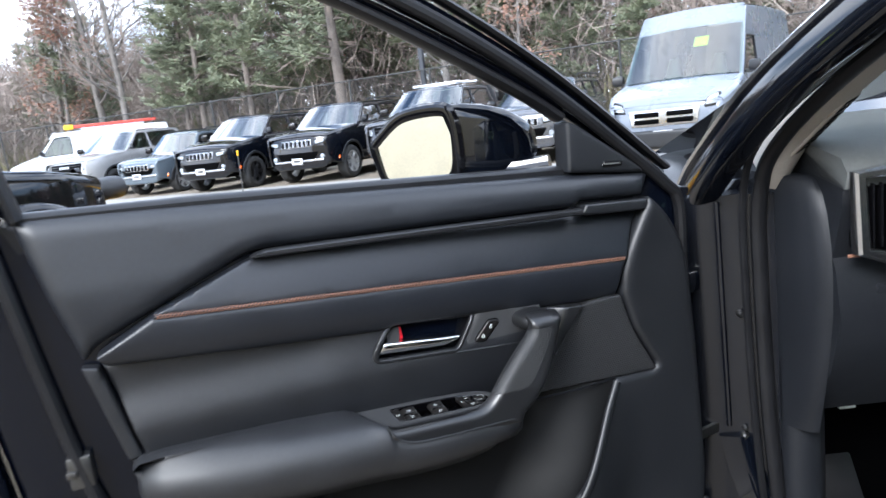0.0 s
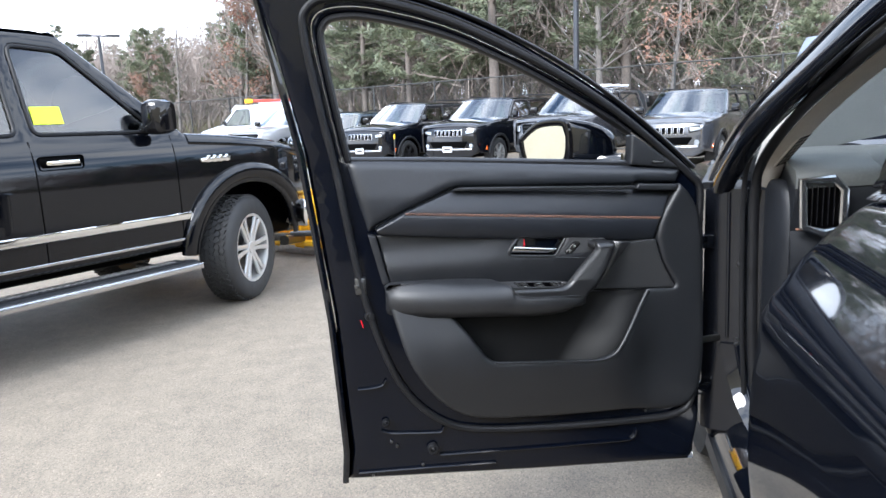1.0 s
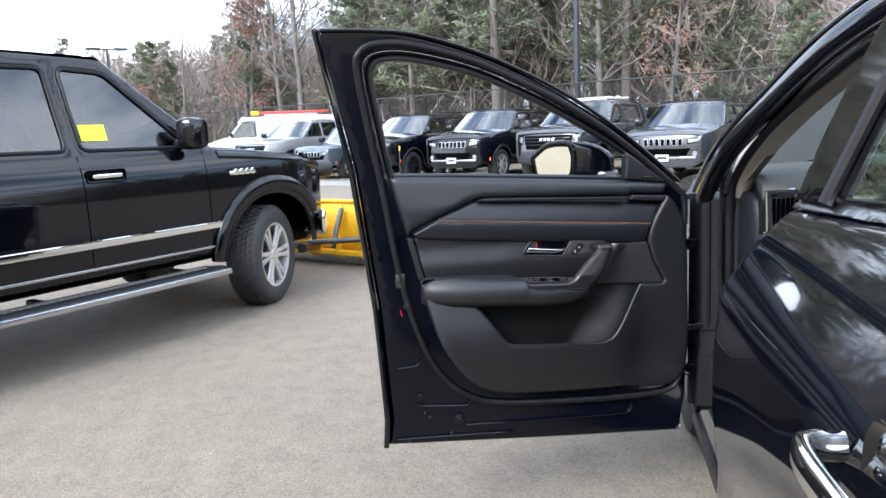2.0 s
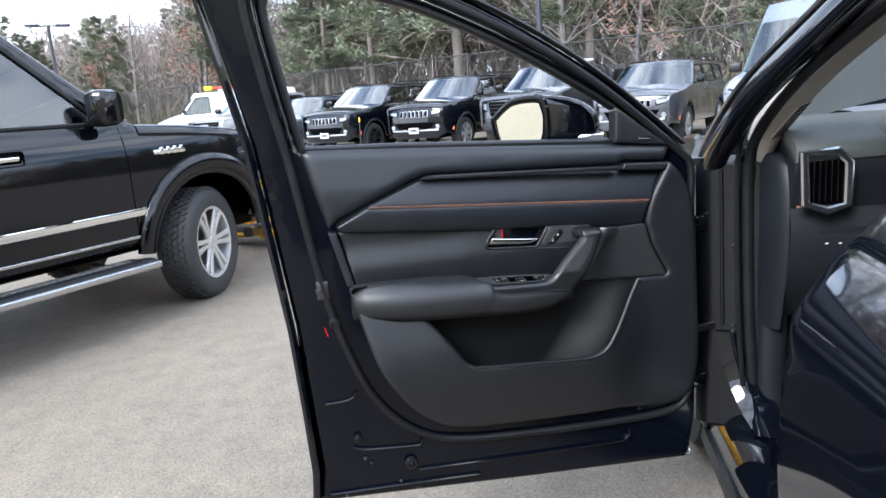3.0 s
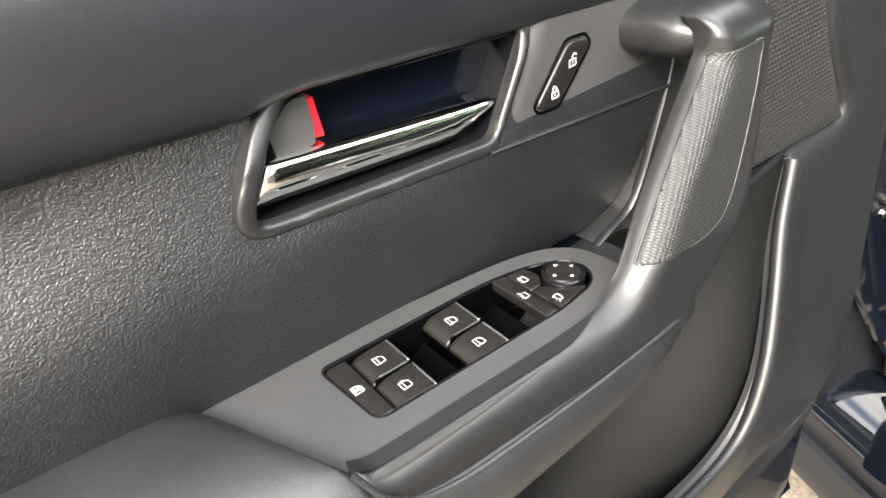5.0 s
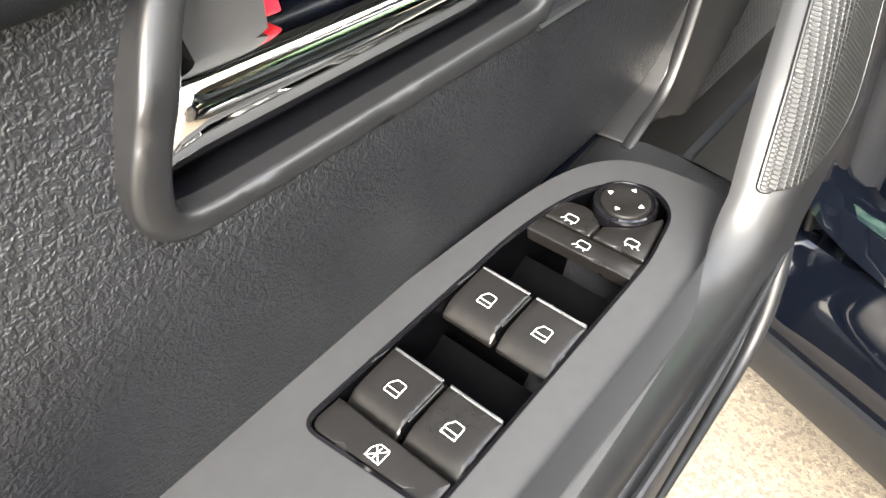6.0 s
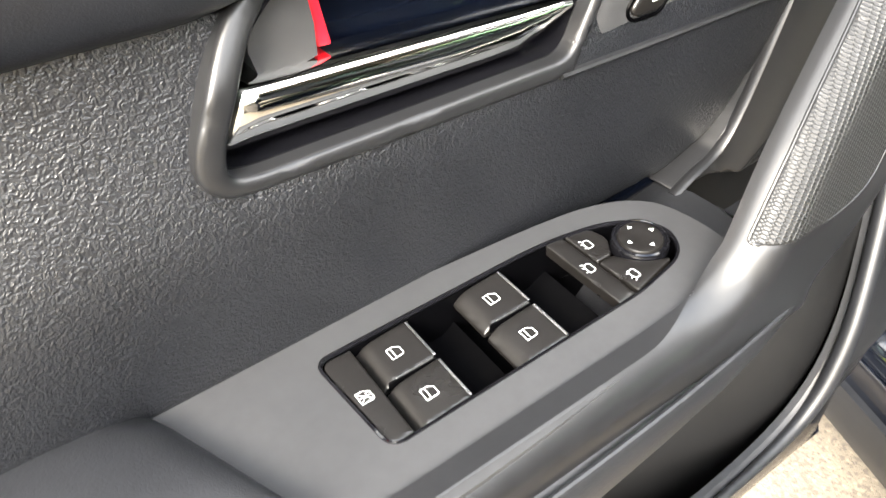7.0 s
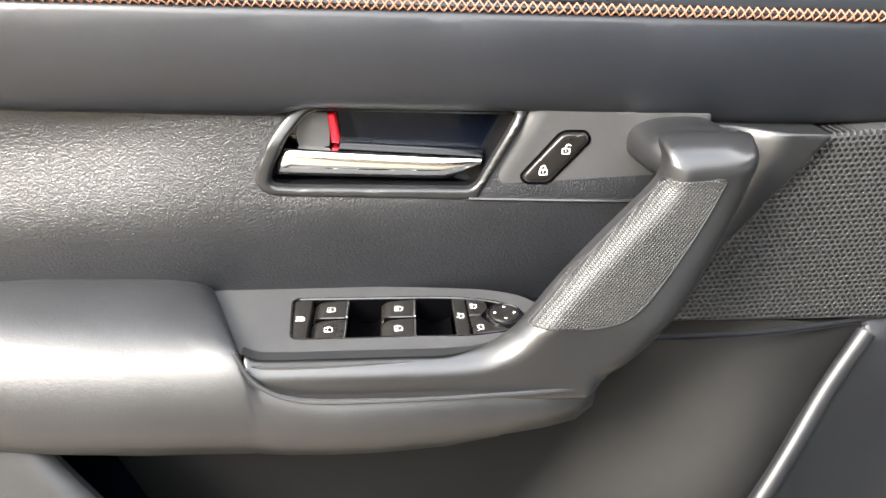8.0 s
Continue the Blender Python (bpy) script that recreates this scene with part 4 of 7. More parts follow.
for q in range(4):
    a = math.pi / 4 + q * math.pi / 2 - math.pi / 4
    d, s = Vector((math.cos(a), math.sin(a))), Vector((-math.sin(a), math.cos(a)))
    arrow.faces.new([arrow.verts.new((p.x, p.y, 0.00185)) for p in (d * 0.0074, d * 0.0056 + s * 0.0011, d * 0.0056 - s * 0.0011)])
part("joystick_arrows", arrow, M["icon"], joy, smooth=0)

# pull handle: a rail along the plate that rises into the grip bar
handle_up = [(-0.0115, 0.8905), (-0.003, 0.8862), (0.012, 0.8848), (0.04, 0.8834), (0.075, 0.8818), (0.105, 0.8806), (0.1260, 0.8818), (0.1400, 0.8880), (0.1495, 0.8970), (0.1725, 0.9220), (0.2015, 0.9490), (0.2215, 0.9670), (0.2265, 0.9745), (0.2285, 0.9830), (0.2320, 0.9925)]
handle_right = [(0.2750, 0.9905), (0.2815, 0.9860), (0.2810, 0.9760), (0.2690, 0.9480), (0.2500, 0.9130), (0.2300, 0.8840), (0.2120, 0.8645), (0.1990, 0.8555)]
handle_low = [(0.1850, 0.8455), (0.150, 0.8470), (0.10, 0.8490), (0.04, 0.8512), (0.016, 0.8545), (-0.002, 0.8620), (-0.0125, 0.8740)]
handle_soft = [np.array([(p.x, p.y) for p in spline(handle_up + handle_right, 3)] )]


def bar_depth(v):
    return -0.0530 + 0.0180 * min(1.0, max(0.0, (v - 0.895) / 0.075)) + 30.0 * max(0.0, v - 0.9725) ** 2


HANDLE_R = 0.0065
handle_poly = [tuple(p) for p in handle_soft[0]] + [(p.x, p.y) for p in spline(handle_low, 3)]
handle_loop = [np.array(handle_poly)]
line_up = np.array([(p.x, p.y) for p in spline(handle_up, 4)])
line_right = np.array([(p.x, p.y) for p in spline(handle_right, 4)])


def handle_front(u, v):
    """The bar's face: a slanted facet along its upper edge, a round flank on the other side, a rounded top end."""
    a = (0.0088 - open_distance(u, v, line_up)) / 0.0011
    b = max(0.0, 0.0170 - open_distance(u, v, line_right))
    c = max(0.0, v - 0.9770)
    return bar_depth(v) + 0.92 * 0.0011 * (math.log1p(math.exp(a)) if a < 30 else a) * (1 - ease((v - 0.970) / 0.016)) + 38.0 * b * b + 22.0 * c * c


def handle_face(u, v):
    d = min(HANDLE_R, float(edge_distance(np.array([[u, v]]), handle_loop)[0]))
    return handle_front(u, v) + HANDLE_R - math.sqrt(max(0.0, HANDLE_R ** 2 - (HANDLE_R - d) ** 2))


def handle_rear(u, v):
    g = max(ease((u - 0.100) / 0.045), ease((v - 0.888) / 0.014))
    return -0.0462 * (1 - g) + (bar_depth(v) + 0.0175) * g


pull = part("pull_handle", pad(handle_poly, handle_front, handle_rear, HANDLE_R, 0.0030, steps=5), M["plastic_satin"], door, "satin black pull handle", 70)
part("handle_root", sweep(spline([(0.2545, -0.026, 0.9740), (0.2530, -0.012, 0.9765), (0.2505, 0.004, 0.9775), (0.2485, 0.020, 0.9778), (0.2480, 0.036, 0.9778)], 4), [(0.0060 + 0.0080 * ease(i / 8), 0.0190 + 0.0085 * ease(i / 8)) for i in range(17)], side=(1, 0, 0), seg=28, power=2.7), M["plastic_satin"], pull, "", 70)
def on_handle(proud):
    """Map to the handle's skin, proud of it along its own normal."""
    def place(u, v, h):
        e = 0.0004
        n = Vector(((handle_face(u + e, v) - handle_face(u - e, v)) / (2 * e), -1.0, (handle_face(u, v + e) - handle_face(u, v - e)) / (2 * e)))
        n = n.normalized() if n.length < 6 else (n / n.length)
        return Vector((u, handle_face(u, v), v)) + n * (proud - h)
    return place


grip_poly = rounded([(0.1508, 0.8968, 0.002), (0.1738, 0.9218, 0.02), (0.2025, 0.9485, 0.02), (0.2245, 0.9685, 0.002), (0.2270, 0.9735, 0.002), (0.2590, 0.9735, 0.004), (0.2420, 0.9430, 0.04), (0.2110, 0.9020, 0.020), (0.1930, 0.8965, 0.012)])
part("grip_insert", pad(grip_poly, 0.0, 0.003, 0.0006, 0.0026, to=on_handle(0.0010)), M["grip_rubber"], pull, "knurled rubber grip insert", 60)
part("grip_piping", sweep([on_handle(0.0006)(p[0], p[1], 0.0) for p in grip_poly], 0.0007, seg=8, closed=True), M["plastic_satin"], pull)

# sail panel and its speaker badge (plain bar)
part("sail_panel", pad(rounded([(0.346, 1.188, 0.004), (0.349, 1.268, 0.006), (0.362, 1.264, 0.008), (0.478, 1.182, 0.01), (0.486, 1.170, 0.006)]), 0.030, 0.07, 0.006, 0.012), M["plastic"], door, "triangular matte sail panel")
part("badge", pad(rounded([(0.404, 1.1905, 0.001), (0.409, 1.1985, 0.001), (0.443, 1.1960, 0.001), (0.440, 1.1880, 0.001)]), 0.0275, 0.034, 0.0006, 0.01), M["gloss_black"], door)
part("badge_bar", box((0.030, 0.001, 0.0028), (0.4235, 0.0270, 1.1925), 0.0003, 1, (0, 4, 0)), M["steel"], door)

# latch, bump stop, plugs and screws on the door's edge
part("latch", box((0.030, 0.022, 0.045), (-0.403, 0.038, 0.905), 0.004), M["steel_dark"], door, "door latch")
part("latch_slot", box((0.014, 0.012, 0.010), (-0.413, 0.030, 0.905), 0.002), M["steel_dark"], door)
for x, z, r in ((-0.384, 0.821, 0.014), (-0.358, 0.514, 0.0105), (-0.2300, 0.424, 0.0165)):
    plug = part("plug", lathe([(r * 0.2, -0.010), (r * 0.45, -0.007), (r * 0.55, -0.011), (r * 0.85, -0.010), (r, -0.004), (r, 0.004)], 20, (x, 0.036, z)), M["rubber"], door, "round rubber plug")
part("red_reflector", box((0.0024, 0.004, 0.024), (-0.4055, 0.0420, 0.798), 0.001, 1, (0, -15, 0)), M["red"], door, "slim red reflector")
for x, z in ((-0.345, 0.455), (-0.33, 0.44), (0.40, 0.470), (0.47, 0.452), (-0.26, 0.377), (-0.40, 0.362)):
    part("screw", lathe([(0.0005, -0.004), (0.003, -0.004), (0.0045, -0.0015), (0.0045, 0.004)], 10, (x, 0.038, z)), M["steel_dark"], door)
for z in (0.50, 0.95):
    part("hinge", box((0.05, 0.030, 0.040), (0.600, 0.095, z), 0.006), M["paint_black"], door, "painted door hinge")
part("check_strap", box((0.11, 0.010, 0.020), (0.640, 0.088, 0.655), 0.003, 2, (0, 0, 10)), M["steel_dark"], door, "steel door check strap")

# side mirror
RIM_C, RIM_A = Vector((0.166, 0.212, 1.250)), Vector((0.53, -0.848, 0.0))
TIP = Vector((0.346, 0.160, 1.236))
shape2 = spline([(-0.106, 0.002), (-0.100, 0.014), (-0.050, 0.048), (-0.010, 0.061), (0.058, 0.064), (0.084, 0.052), (0.092, 0.0), (0.086, -0.050), (0.05, -0.064), (-0.03, -0.066), (-0.076, -0.062), (-0.089, -0.050)], 5, True)
rings = []
for k, (s, t) in enumerate(((0.97, -0.03), (1.03, 0.0), (1.05, 0.10), (1.02, 0.28), (0.90, 0.50), (0.68, 0.72), (0.42, 0.90), (0.16, 0.99), (0.02, 1.0))):
    c = RIM_C.lerp(TIP, t)
    rings.append([c + RIM_A * (p.x * s) + Vector((0, 0, p.y * s)) for p in shape2])
side_mirror = part("side_mirror", loft(rings, caps=True), M["paint_black"], door, "gloss black side mirror housing", 60)
nrm = Vector((-0.848, -0.53, 0.0))
tilt_up = 0.085
gr = []
for s, o in ((0.80, 0.010), (0.80, 0.0135)):
    gr.append([RIM_C + RIM_A * (p.x * s + 0.010) + Vector((0, 0, p.y * s)) + nrm * (o + 0.0 - tilt_up * p.y * s + 0.004) for p in shape2])
part("mirror_glass", loft(gr, caps=True), M["mirror"], side_mirror, "bright mirror glass", 20)
part("mirror_bezel", sweep([RIM_C + RIM_A * (p.x * 0.89 + 0.005) + Vector((0, 0, p.y * 0.91)) + nrm * 0.008 for p in shape2], (0.013, 0.009), side=nrm, seg=8, closed=True), M["gloss_black"], side_mirror)
part("mirror_foot", sweep(spline([(0.235, 0.165, 1.200), (0.29, 0.130, 1.186), (0.345, 0.085, 1.190)], 5), (0.014, 0.028), side=(0, 0, 1), seg=12, power=3), M["paint_black"], side_mirror)
# door glass is wound down; only its upper edge shows in the slot
part("outer_belt_seal", sweep([(-0.46, 0.088, 1.228), (0.0, 0.090, 1.205), (0.36, 0.090, 1.183)], (0.010, 0.012), seg=8), M["rubber"], door)


# ---- the black SUV that the door belongs to (x inboard from its left flank, y forward from the hinge line) ----
suv = thing("suv", "gloss black SUV standing with its front door open", "car", (0.62, 0.13, 0.0), -20.5)
CAR_W = 1.98


def flank(y, z):
    """How far inboard the rear door's skin lies."""
    s = 0.0
    if z > 0.86:
        s += 0.13 * ((z - 0.86) / 0.34) ** 2.6
    else:
        s += 0.022 * ((0.86 - z) / 0.5) ** 2.2
    crease = 0.010 * math.exp(-((z - (1.02 + 0.02 * (-y - 1.0))) / 0.035) ** 2)
    return s - 0.080 - crease + 0.012 * math.exp(-((z - 0.62 - 0.10 * (-y - 0.9)) / 0.10) ** 2)


def side_pad(poly, depth, thick, r, res, holes=()):
    """A panel on the left flank: poly in (-y, z); depth(y, z) is its inboard place."""
    return pad(poly, lambda u, v: depth(-u, v), lambda u, v: depth(-u, v) + thick, r, res, holes, to=lambda u, v, h: (h, -u, v))


rear_door = part("rear_door", side_pad(rounded([(1.055, 0.335, 0.02), (1.050, 0.8, 0.05), (1.075, 1.10, 0.05), (1.130, 1.196, 0.01), (1.45, 1.215, 0.1), (1.9, 1.245, 0.05), (2.02, 1.1, 0.1), (2.0, 0.75, 0.1), (1.75, 0.42, 0.1), (1.60, 0.335, 0.03)]), flank, 0.05, 0.012, 0.03), M["paint_black"], suv, "closed gloss black rear door", 60)
part("belt_trim", side_pad([(1.120, 1.198), (1.45, 1.216), (1.92, 1.246), (1.92, 1.270), (1.45, 1.241), (1.145, 1.222)], lambda y, z: flank(y, z) - 0.006, 0.03, 0.006, 0.02), M["satin_chrome"], rear_door, "satin belt moulding")


def upper(y, z):
    return 0.042 + 0.40 * (z - 1.20)


part("pillar_cover", side_pad(rounded([(1.135, 1.215, 0.005), (1.300, 1.225, 0.005), (1.325, 1.60, 0.01), (1.175, 1.60, 0.01), (1.130, 1.40, 0.05)]), upper, 0.03, 0.004, 0.03), M["gloss_black"], rear_door, "gloss black pillar cover")
part("rear_window", side_pad([(1.320, 1.24), (1.90, 1.268), (1.98, 1.50), (1.90, 1.575), (1.343, 1.585)], lambda y, z: upper(y, z) + 0.012, 0.004, 0.0, 0.08), M["glass_dark"], rear_door, "tinted rear door window")
part("window_divider", sweep([(upper(0, 1.22) + 0.002, -1.307, 1.225), (upper(0, 1.4) + 0.002, -1.315, 1.4), (upper(0, 1.6) + 0.002, -1.333, 1.6)], (0.012, 0.010), seg=8), M["rubber"], rear_door)
part("door_handle", sweep(spline([(-0.070, -1.820, 1.035), (-0.107, -1.835, 1.040), (-0.121, -1.875, 1.044), (-0.123, -1.945, 1.048), (-0.119, -2.025, 1.052), (-0.099, -2.060, 1.054), (-0.066, -2.070, 1.055)], 5), (0.016, 0.011), side=(1, 0, 0), seg=14, power=2.6), M["chrome"], rear_door, "chrome outer door handle")
part("handle_cup", lathe([(0.001, 0.012), (0.045, 0.010), (0.06, -0.002), (0.062, 0.006)], 28, (0, 0, 0), "x"), M["paint_black"], rear_door, m=pose(flank(-1.925, 1.045) - 0.002, -1.925, 1.043))

# rocker, hinge pillar, pillar and roof rail
part("rocker", loft([[(x, y, z) for x, z in ((0.055, 0.335), (0.045, 0.30), (0.055, 0.245), (0.12, 0.225), (0.36, 0.225), (0.36, 0.36), (0.20, 0.375), (0.15, 0.395), (0.115, 0.40), (0.085, 0.375))] for y in (-2.1, -1.5, -0.9, -0.3, 0.05)], closed=True), M["paint_black"], suv, "black painted sill")
part("sill_plate", box((0.075, 0.80, 0.010), (0.205, -0.50, 0.384), 0.004), M["plastic"], suv, "matte sill tread plate")
part("rocker_cladding", loft([[(x, y, z) for x, z in ((0.035, 0.30), (0.030, 0.26), (0.045, 0.215), (0.10, 0.205), (0.10, 0.30))] for y in (-2.1, -0.9, 0.08)], closed=True), M["plastic"], suv)
pil = [[(0.000 + a, -0.02 + b, z) for a, b in ((0.0, 0.06), (0.0, 0.015), (0.028, -0.005), (0.060, -0.012), (0.098, -0.020), (0.128, -0.040), (0.150, -0.045), (0.150, 0.12), (0.02, 0.12))] for z in (0.36, 0.55, 0.8, 1.0, 1.10)]
part("hinge_pillar", loft(pil, closed=True), M["paint_pillar_tone"], suv, "black front door pillar, toned for its reflections")
for gx, gz in ((0.060, 1.09), (0.104, 1.05)):
    part("pillar_bead", sweep([(gx, -0.036 - 0.1 * (gx - 0.06), gz), (gx + 0.002, -0.037 - 0.1 * (gx - 0.06), 0.93), (gx + 0.006, -0.036 - 0.1 * (gx - 0.06), 0.66)], (0.005, 0.005), seg=8), M["paint_black"], suv)
for z, r in ((0.637, 0.008), (0.655, 0.005), (0.88, 0.007)):
    part("bolt", lathe([(r * 0.3, -0.014), (r * 0.6, -0.014), (r, -0.010), (r, 0.0)], 12, (0.092, -0.036, z)), M["steel_dark"], suv, "pillar bolt")
base_rows = [(0.64, -0.036), (0.58, -0.041), (0.53, -0.052), (0.485, -0.074), (0.45, -0.104), (0.425, -0.142), (0.405, -0.19)]
part("pillar_base", loft([[(0.045 + 0.012 * k + 0.10 * t, y - 0.014 * math.sin(math.pi * t), z) for t in [j / 8 for j in range(9)]] for k, (z, y) in enumerate(base_rows)], closed=False, caps=False), M["paint_black"], suv, "flared glossy foot of the door pillar", 70)
apil = [(0.0, 0.03, 1.085), (0.012, -0.06, 1.165), (0.048, -0.235, 1.290), (0.115, -0.46, 1.415), (0.185, -0.70, 1.535), (0.25, -0.95, 1.612), (0.285, -1.3, 1.655), (0.29, -2.1, 1.66)]
ap = spline(apil, 6)
part("a_pillar", sweep([(p.x + 0.042, p.y, p.z - 0.006) for p in ap], (0.034, 0.030), side=(1, 0, 0), seg=24, power=3.2), M["paint_black"], suv, "gloss black windscreen pillar and roof rail", 60)
part("windscreen_moulding", sweep([(p.x + 0.012, p.y + 0.012, p.z + 0.014) for p in ap[2:30]], (0.006, 0.008), side=(1, 0, 0), seg=8), M["satin_chrome"], suv, "bright windscreen moulding")
open_seal = spline([(0.150, -0.070, 0.40), (0.140, -0.070, 0.50), (0.128, -0.066, 0.70), (0.123, -0.062, 0.95), (0.121, -0.072, 1.09), (0.126, -0.13, 1.185), (0.155, -0.31, 1.300), (0.195, -0.56, 1.405), (0.255, -0.82, 1.505), (0.30, -1.05, 1.555), (0.32, -1.4, 1.58)], 6)
part("opening_seal", sweep(open_seal, (0.011, 0.014), side=(1, 0, 0), seg=10), M["rubber"], suv, "black rubber door-opening seal")
part("outer_seal", sweep([(p.x - 0.030, p.y - 0.006, p.z + 0.012) for p in open_seal], (0.005, 0.007), side=(1, 0, 0), seg=8), M["rubber"], suv)
trim_in = spline([(0.190, -0.020, 1.115), (0.214, -0.095, 1.205), (0.255, -0.175, 1.282), (0.300, -0.31, 1.368), (0.345, -0.52, 1.455), (0.395, -0.77, 1.535)], 6)
trim_out = spline([(0.130, -0.078, 1.112), (0.136, -0.130, 1.180), (0.152, -0.205, 1.236), (0.176, -0.345, 1.312), (0.215, -0.575, 1.408), (0.275, -0.83, 1.505)], 6)
TRIM_N = len(trim_in)


def trim_at(s, t):
    """A place on the pillar trim: s along it, t across from the seal to the glass."""
    f = max(0.0, min(TRIM_N - 1.001, s * (TRIM_N - 1)))
    i = int(f)
    a = trim_out[i].lerp(trim_out[i + 1], f - i)
    b = trim_in[i].lerp(trim_in[i + 1], f - i)
    return a.lerp(b, t) + Vector((0.25, -0.75, -0.60)) * (0.016 * math.sin(math.pi * t))


def trim_frame(s, t):
    o = trim_at(s, t)
    u = (trim_at(s + 0.02, t) - trim_at(s - 0.02, t)).normalized()
    n = u.cross(trim_at(s, t + 0.05) - trim_at(s, t - 0.05)).normalized()
    w = n.cross(u)
    return Matrix(((u.x, w.x, n.x, o.x), (u.y, w.y, n.y, o.y), (u.z, w.z, n.z, o.z), (0, 0, 0, 1)))


part("pillar_trim", loft([[tuple(trim_at(k / 24, j / 8)) for j in range(9)] + [tuple(trim_at(k / 24, j / 4) + Vector((-0.02, 0.05, 0.06))) for j in (3, 1)] for k in range(25)], closed=True), M["headliner"], suv, "warm grey windscreen pillar trim", 60)
grille = part("tweeter_grille", box((0.135, 0.046, 0.006), (0, 0, 0), 0.003), M["headliner"], suv, "slotted tweeter grille", m=trim_frame(0.29, 0.52))
for i in range(8):
    for j in range(3):
        for h in (-0.0032, 0.0032):
            part("slot", box((0.0105, 0.0085, 0.002), (-0.0560 + 0.0160 * i, -0.0135 + 0.0135 * j, h), 0.0), M["pit"], grille, smooth=0)

# cabin: kick panel, dashboard, vent, footwell
part("kick_panel", loft([[(0.150, -0.074, z), (0.156, -0.086, z), (0.170, -0.096, z), (0.200, -0.098, z), (0.222, -0.080, z), (0.240, -0.045 + 0.08 * (1.0 - z), z), (0.26, 0.25, z), (0.15, 0.25, z)] for z in (0.38, 0.55, 0.69, 0.80)], closed=True), M["dash"], suv, "dark kick panel", 60)
cap_rows = ((0.672, 0.00), (0.70, 0.15), (0.76, 0.45), (0.83, 0.75), (0.90, 0.95), (0.96, 1.0), (1.02, 0.92), (1.07, 0.72), (1.10, 0.48), (1.122, 0.15), (1.130, -0.25))
part("side_cap", loft([[(0.150, -0.071, z), (0.153, -0.080, z), (0.160, -0.096 - 0.020 * k, z), (0.170, -0.112 - 0.040 * k, z), (0.181, -0.122 - 0.052 * k, z), (0.190, -0.124 - 0.054 * k, z), (0.197, -0.112 - 0.045 * k, z), (0.22, 0.15, z), (0.15, 0.15, z)] for z, k in cap_rows], closed=True), M["dash"], suv, "dashboard end cap", 60)
dash = [[(x, y, z) for y, z in ((-0.09, 0.70), (-0.165, 0.80), (-0.20, 0.90), (-0.185, 0.985), (-0.175, 1.0), (-0.205, 1.08), (-0.21, 1.12), (-0.19, 1.145), (-0.10, 1.165), (0.10, 1.175), (0.45, 1.165), (0.45, 0.70))] for x in (0.19, 0.24, 0.5, 1.0, 1.4, 1.80)]
part("dashboard", loft(dash, closed=True), M["dash"], suv, "dark dashboard", 50)
part("dash_pad", loft([[(x, y, z + 0.02 * math.sin(x * 3)) for y, z in ((-0.215, 1.105), (-0.222, 1.13), (-0.205, 1.152), (-0.10, 1.172), (0.12, 1.182), (0.45, 1.17), (0.45, 1.15), (0.0, 1.14))] for x in (0.19, 0.28, 0.42, 0.62, 0.9)], closed=True), M["dash_top_sunlit"], suv, "soft dashboard top", 60)
hood_r = [[(0.55 + c * w, -0.24 + 0.26 * k / 4, 1.165 + q * w * 0.34) for c, q in [(math.cos(3.1416 * j / 10), math.sin(3.1416 * j / 10)) for j in range(11)]] for k, w in enumerate((0.16, 0.165, 0.17, 0.165, 0.15))]
part("cluster_hood", loft(hood_r, closed=False, caps=False), M["dash_top_sunlit"], suv, "instrument hood", 60)
part("instrument_screen", box((0.27, 0.012, 0.11), (0.55, -0.20, 1.12), 0.01, 2, (-18, 0, 0)), M["screen"], suv, "dark instrument display")
dial_mesh = finish("dial_ring", lathe([(0.036, 0.0), (0.040, -0.004), (0.044, 0.0), (0.040, 0.003)], 28), M["icon"], 60)
for x in (0.49, 0.61):
    part("dial_ring", dial_mesh, None, suv, m=pose(x, -0.209, 1.122, -18, 0, 0))
part("stitch_trim", sweep([(0.195, -0.212, 1.010), (0.225, -0.217, 1.011), (0.25, -0.219, 1.012)], 0.0030, seg=6), M["thread"], suv, "copper stitched seam")
vent = part("air_vent", sweep([(0.246 + 0.058 * u, -0.225, 1.072 + 0.070 * v) for u, v in ((-0.75, 0.95), (0.5, 1.0), (0.95, 0.6), (0.95, -0.8), (0.2, -1.0), (-0.65, -0.75))], (0.012, 0.014), seg=10, closed=True, power=3), M["satin_chrome"], suv, "chrome framed dashboard air vent")
part("vent_back", pad([(0.205, 1.135), (0.275, 1.14), (0.30, 1.11), (0.30, 1.02), (0.26, 1.005), (0.21, 1.02)], -0.212, -0.19, 0.002, 0.03), M["pit"], vent)
for i in range(6):
    part("louvre", box((0.003, 0.012, 0.10), (0.216 + 0.013 * i, -0.218, 1.072), 0.001), M["gloss_black"], vent)
part("dash_button_bar", box((0.20, 0.012, 0.05), (0.35, -0.185, 0.93), 0.004, 2, (15, 0, 0)), M["dash"], suv)
for i in range(5):
    part("dash_icon", box((0.006, 0.002, 0.0022), (0.27 + 0.030 * i, -0.199, 0.915), 0.0), M["icon"], suv, smooth=0)
part("hood_release", box((0.03, 0.01, 0.006), (0.284, -0.04, 0.675), 0.001), M["icon"], suv)
part("footwell_floor", box((1.40, 1.9, 0.03), (0.98, -0.55, 0.345), 0.01), M["carpet"], suv, "black carpeted floor")
part("firewall", box((1.45, 0.04, 0.55), (0.98, 0.32, 0.60), 0.01), M["carpet"], suv)
pedal = part("foot_rest", box((0.10, 0.02, 0.26), (0.33, 0.14, 0.50), 0.008, 2, (-35, 0, 0)), M["rubber"], suv, "ribbed rubber foot rest")
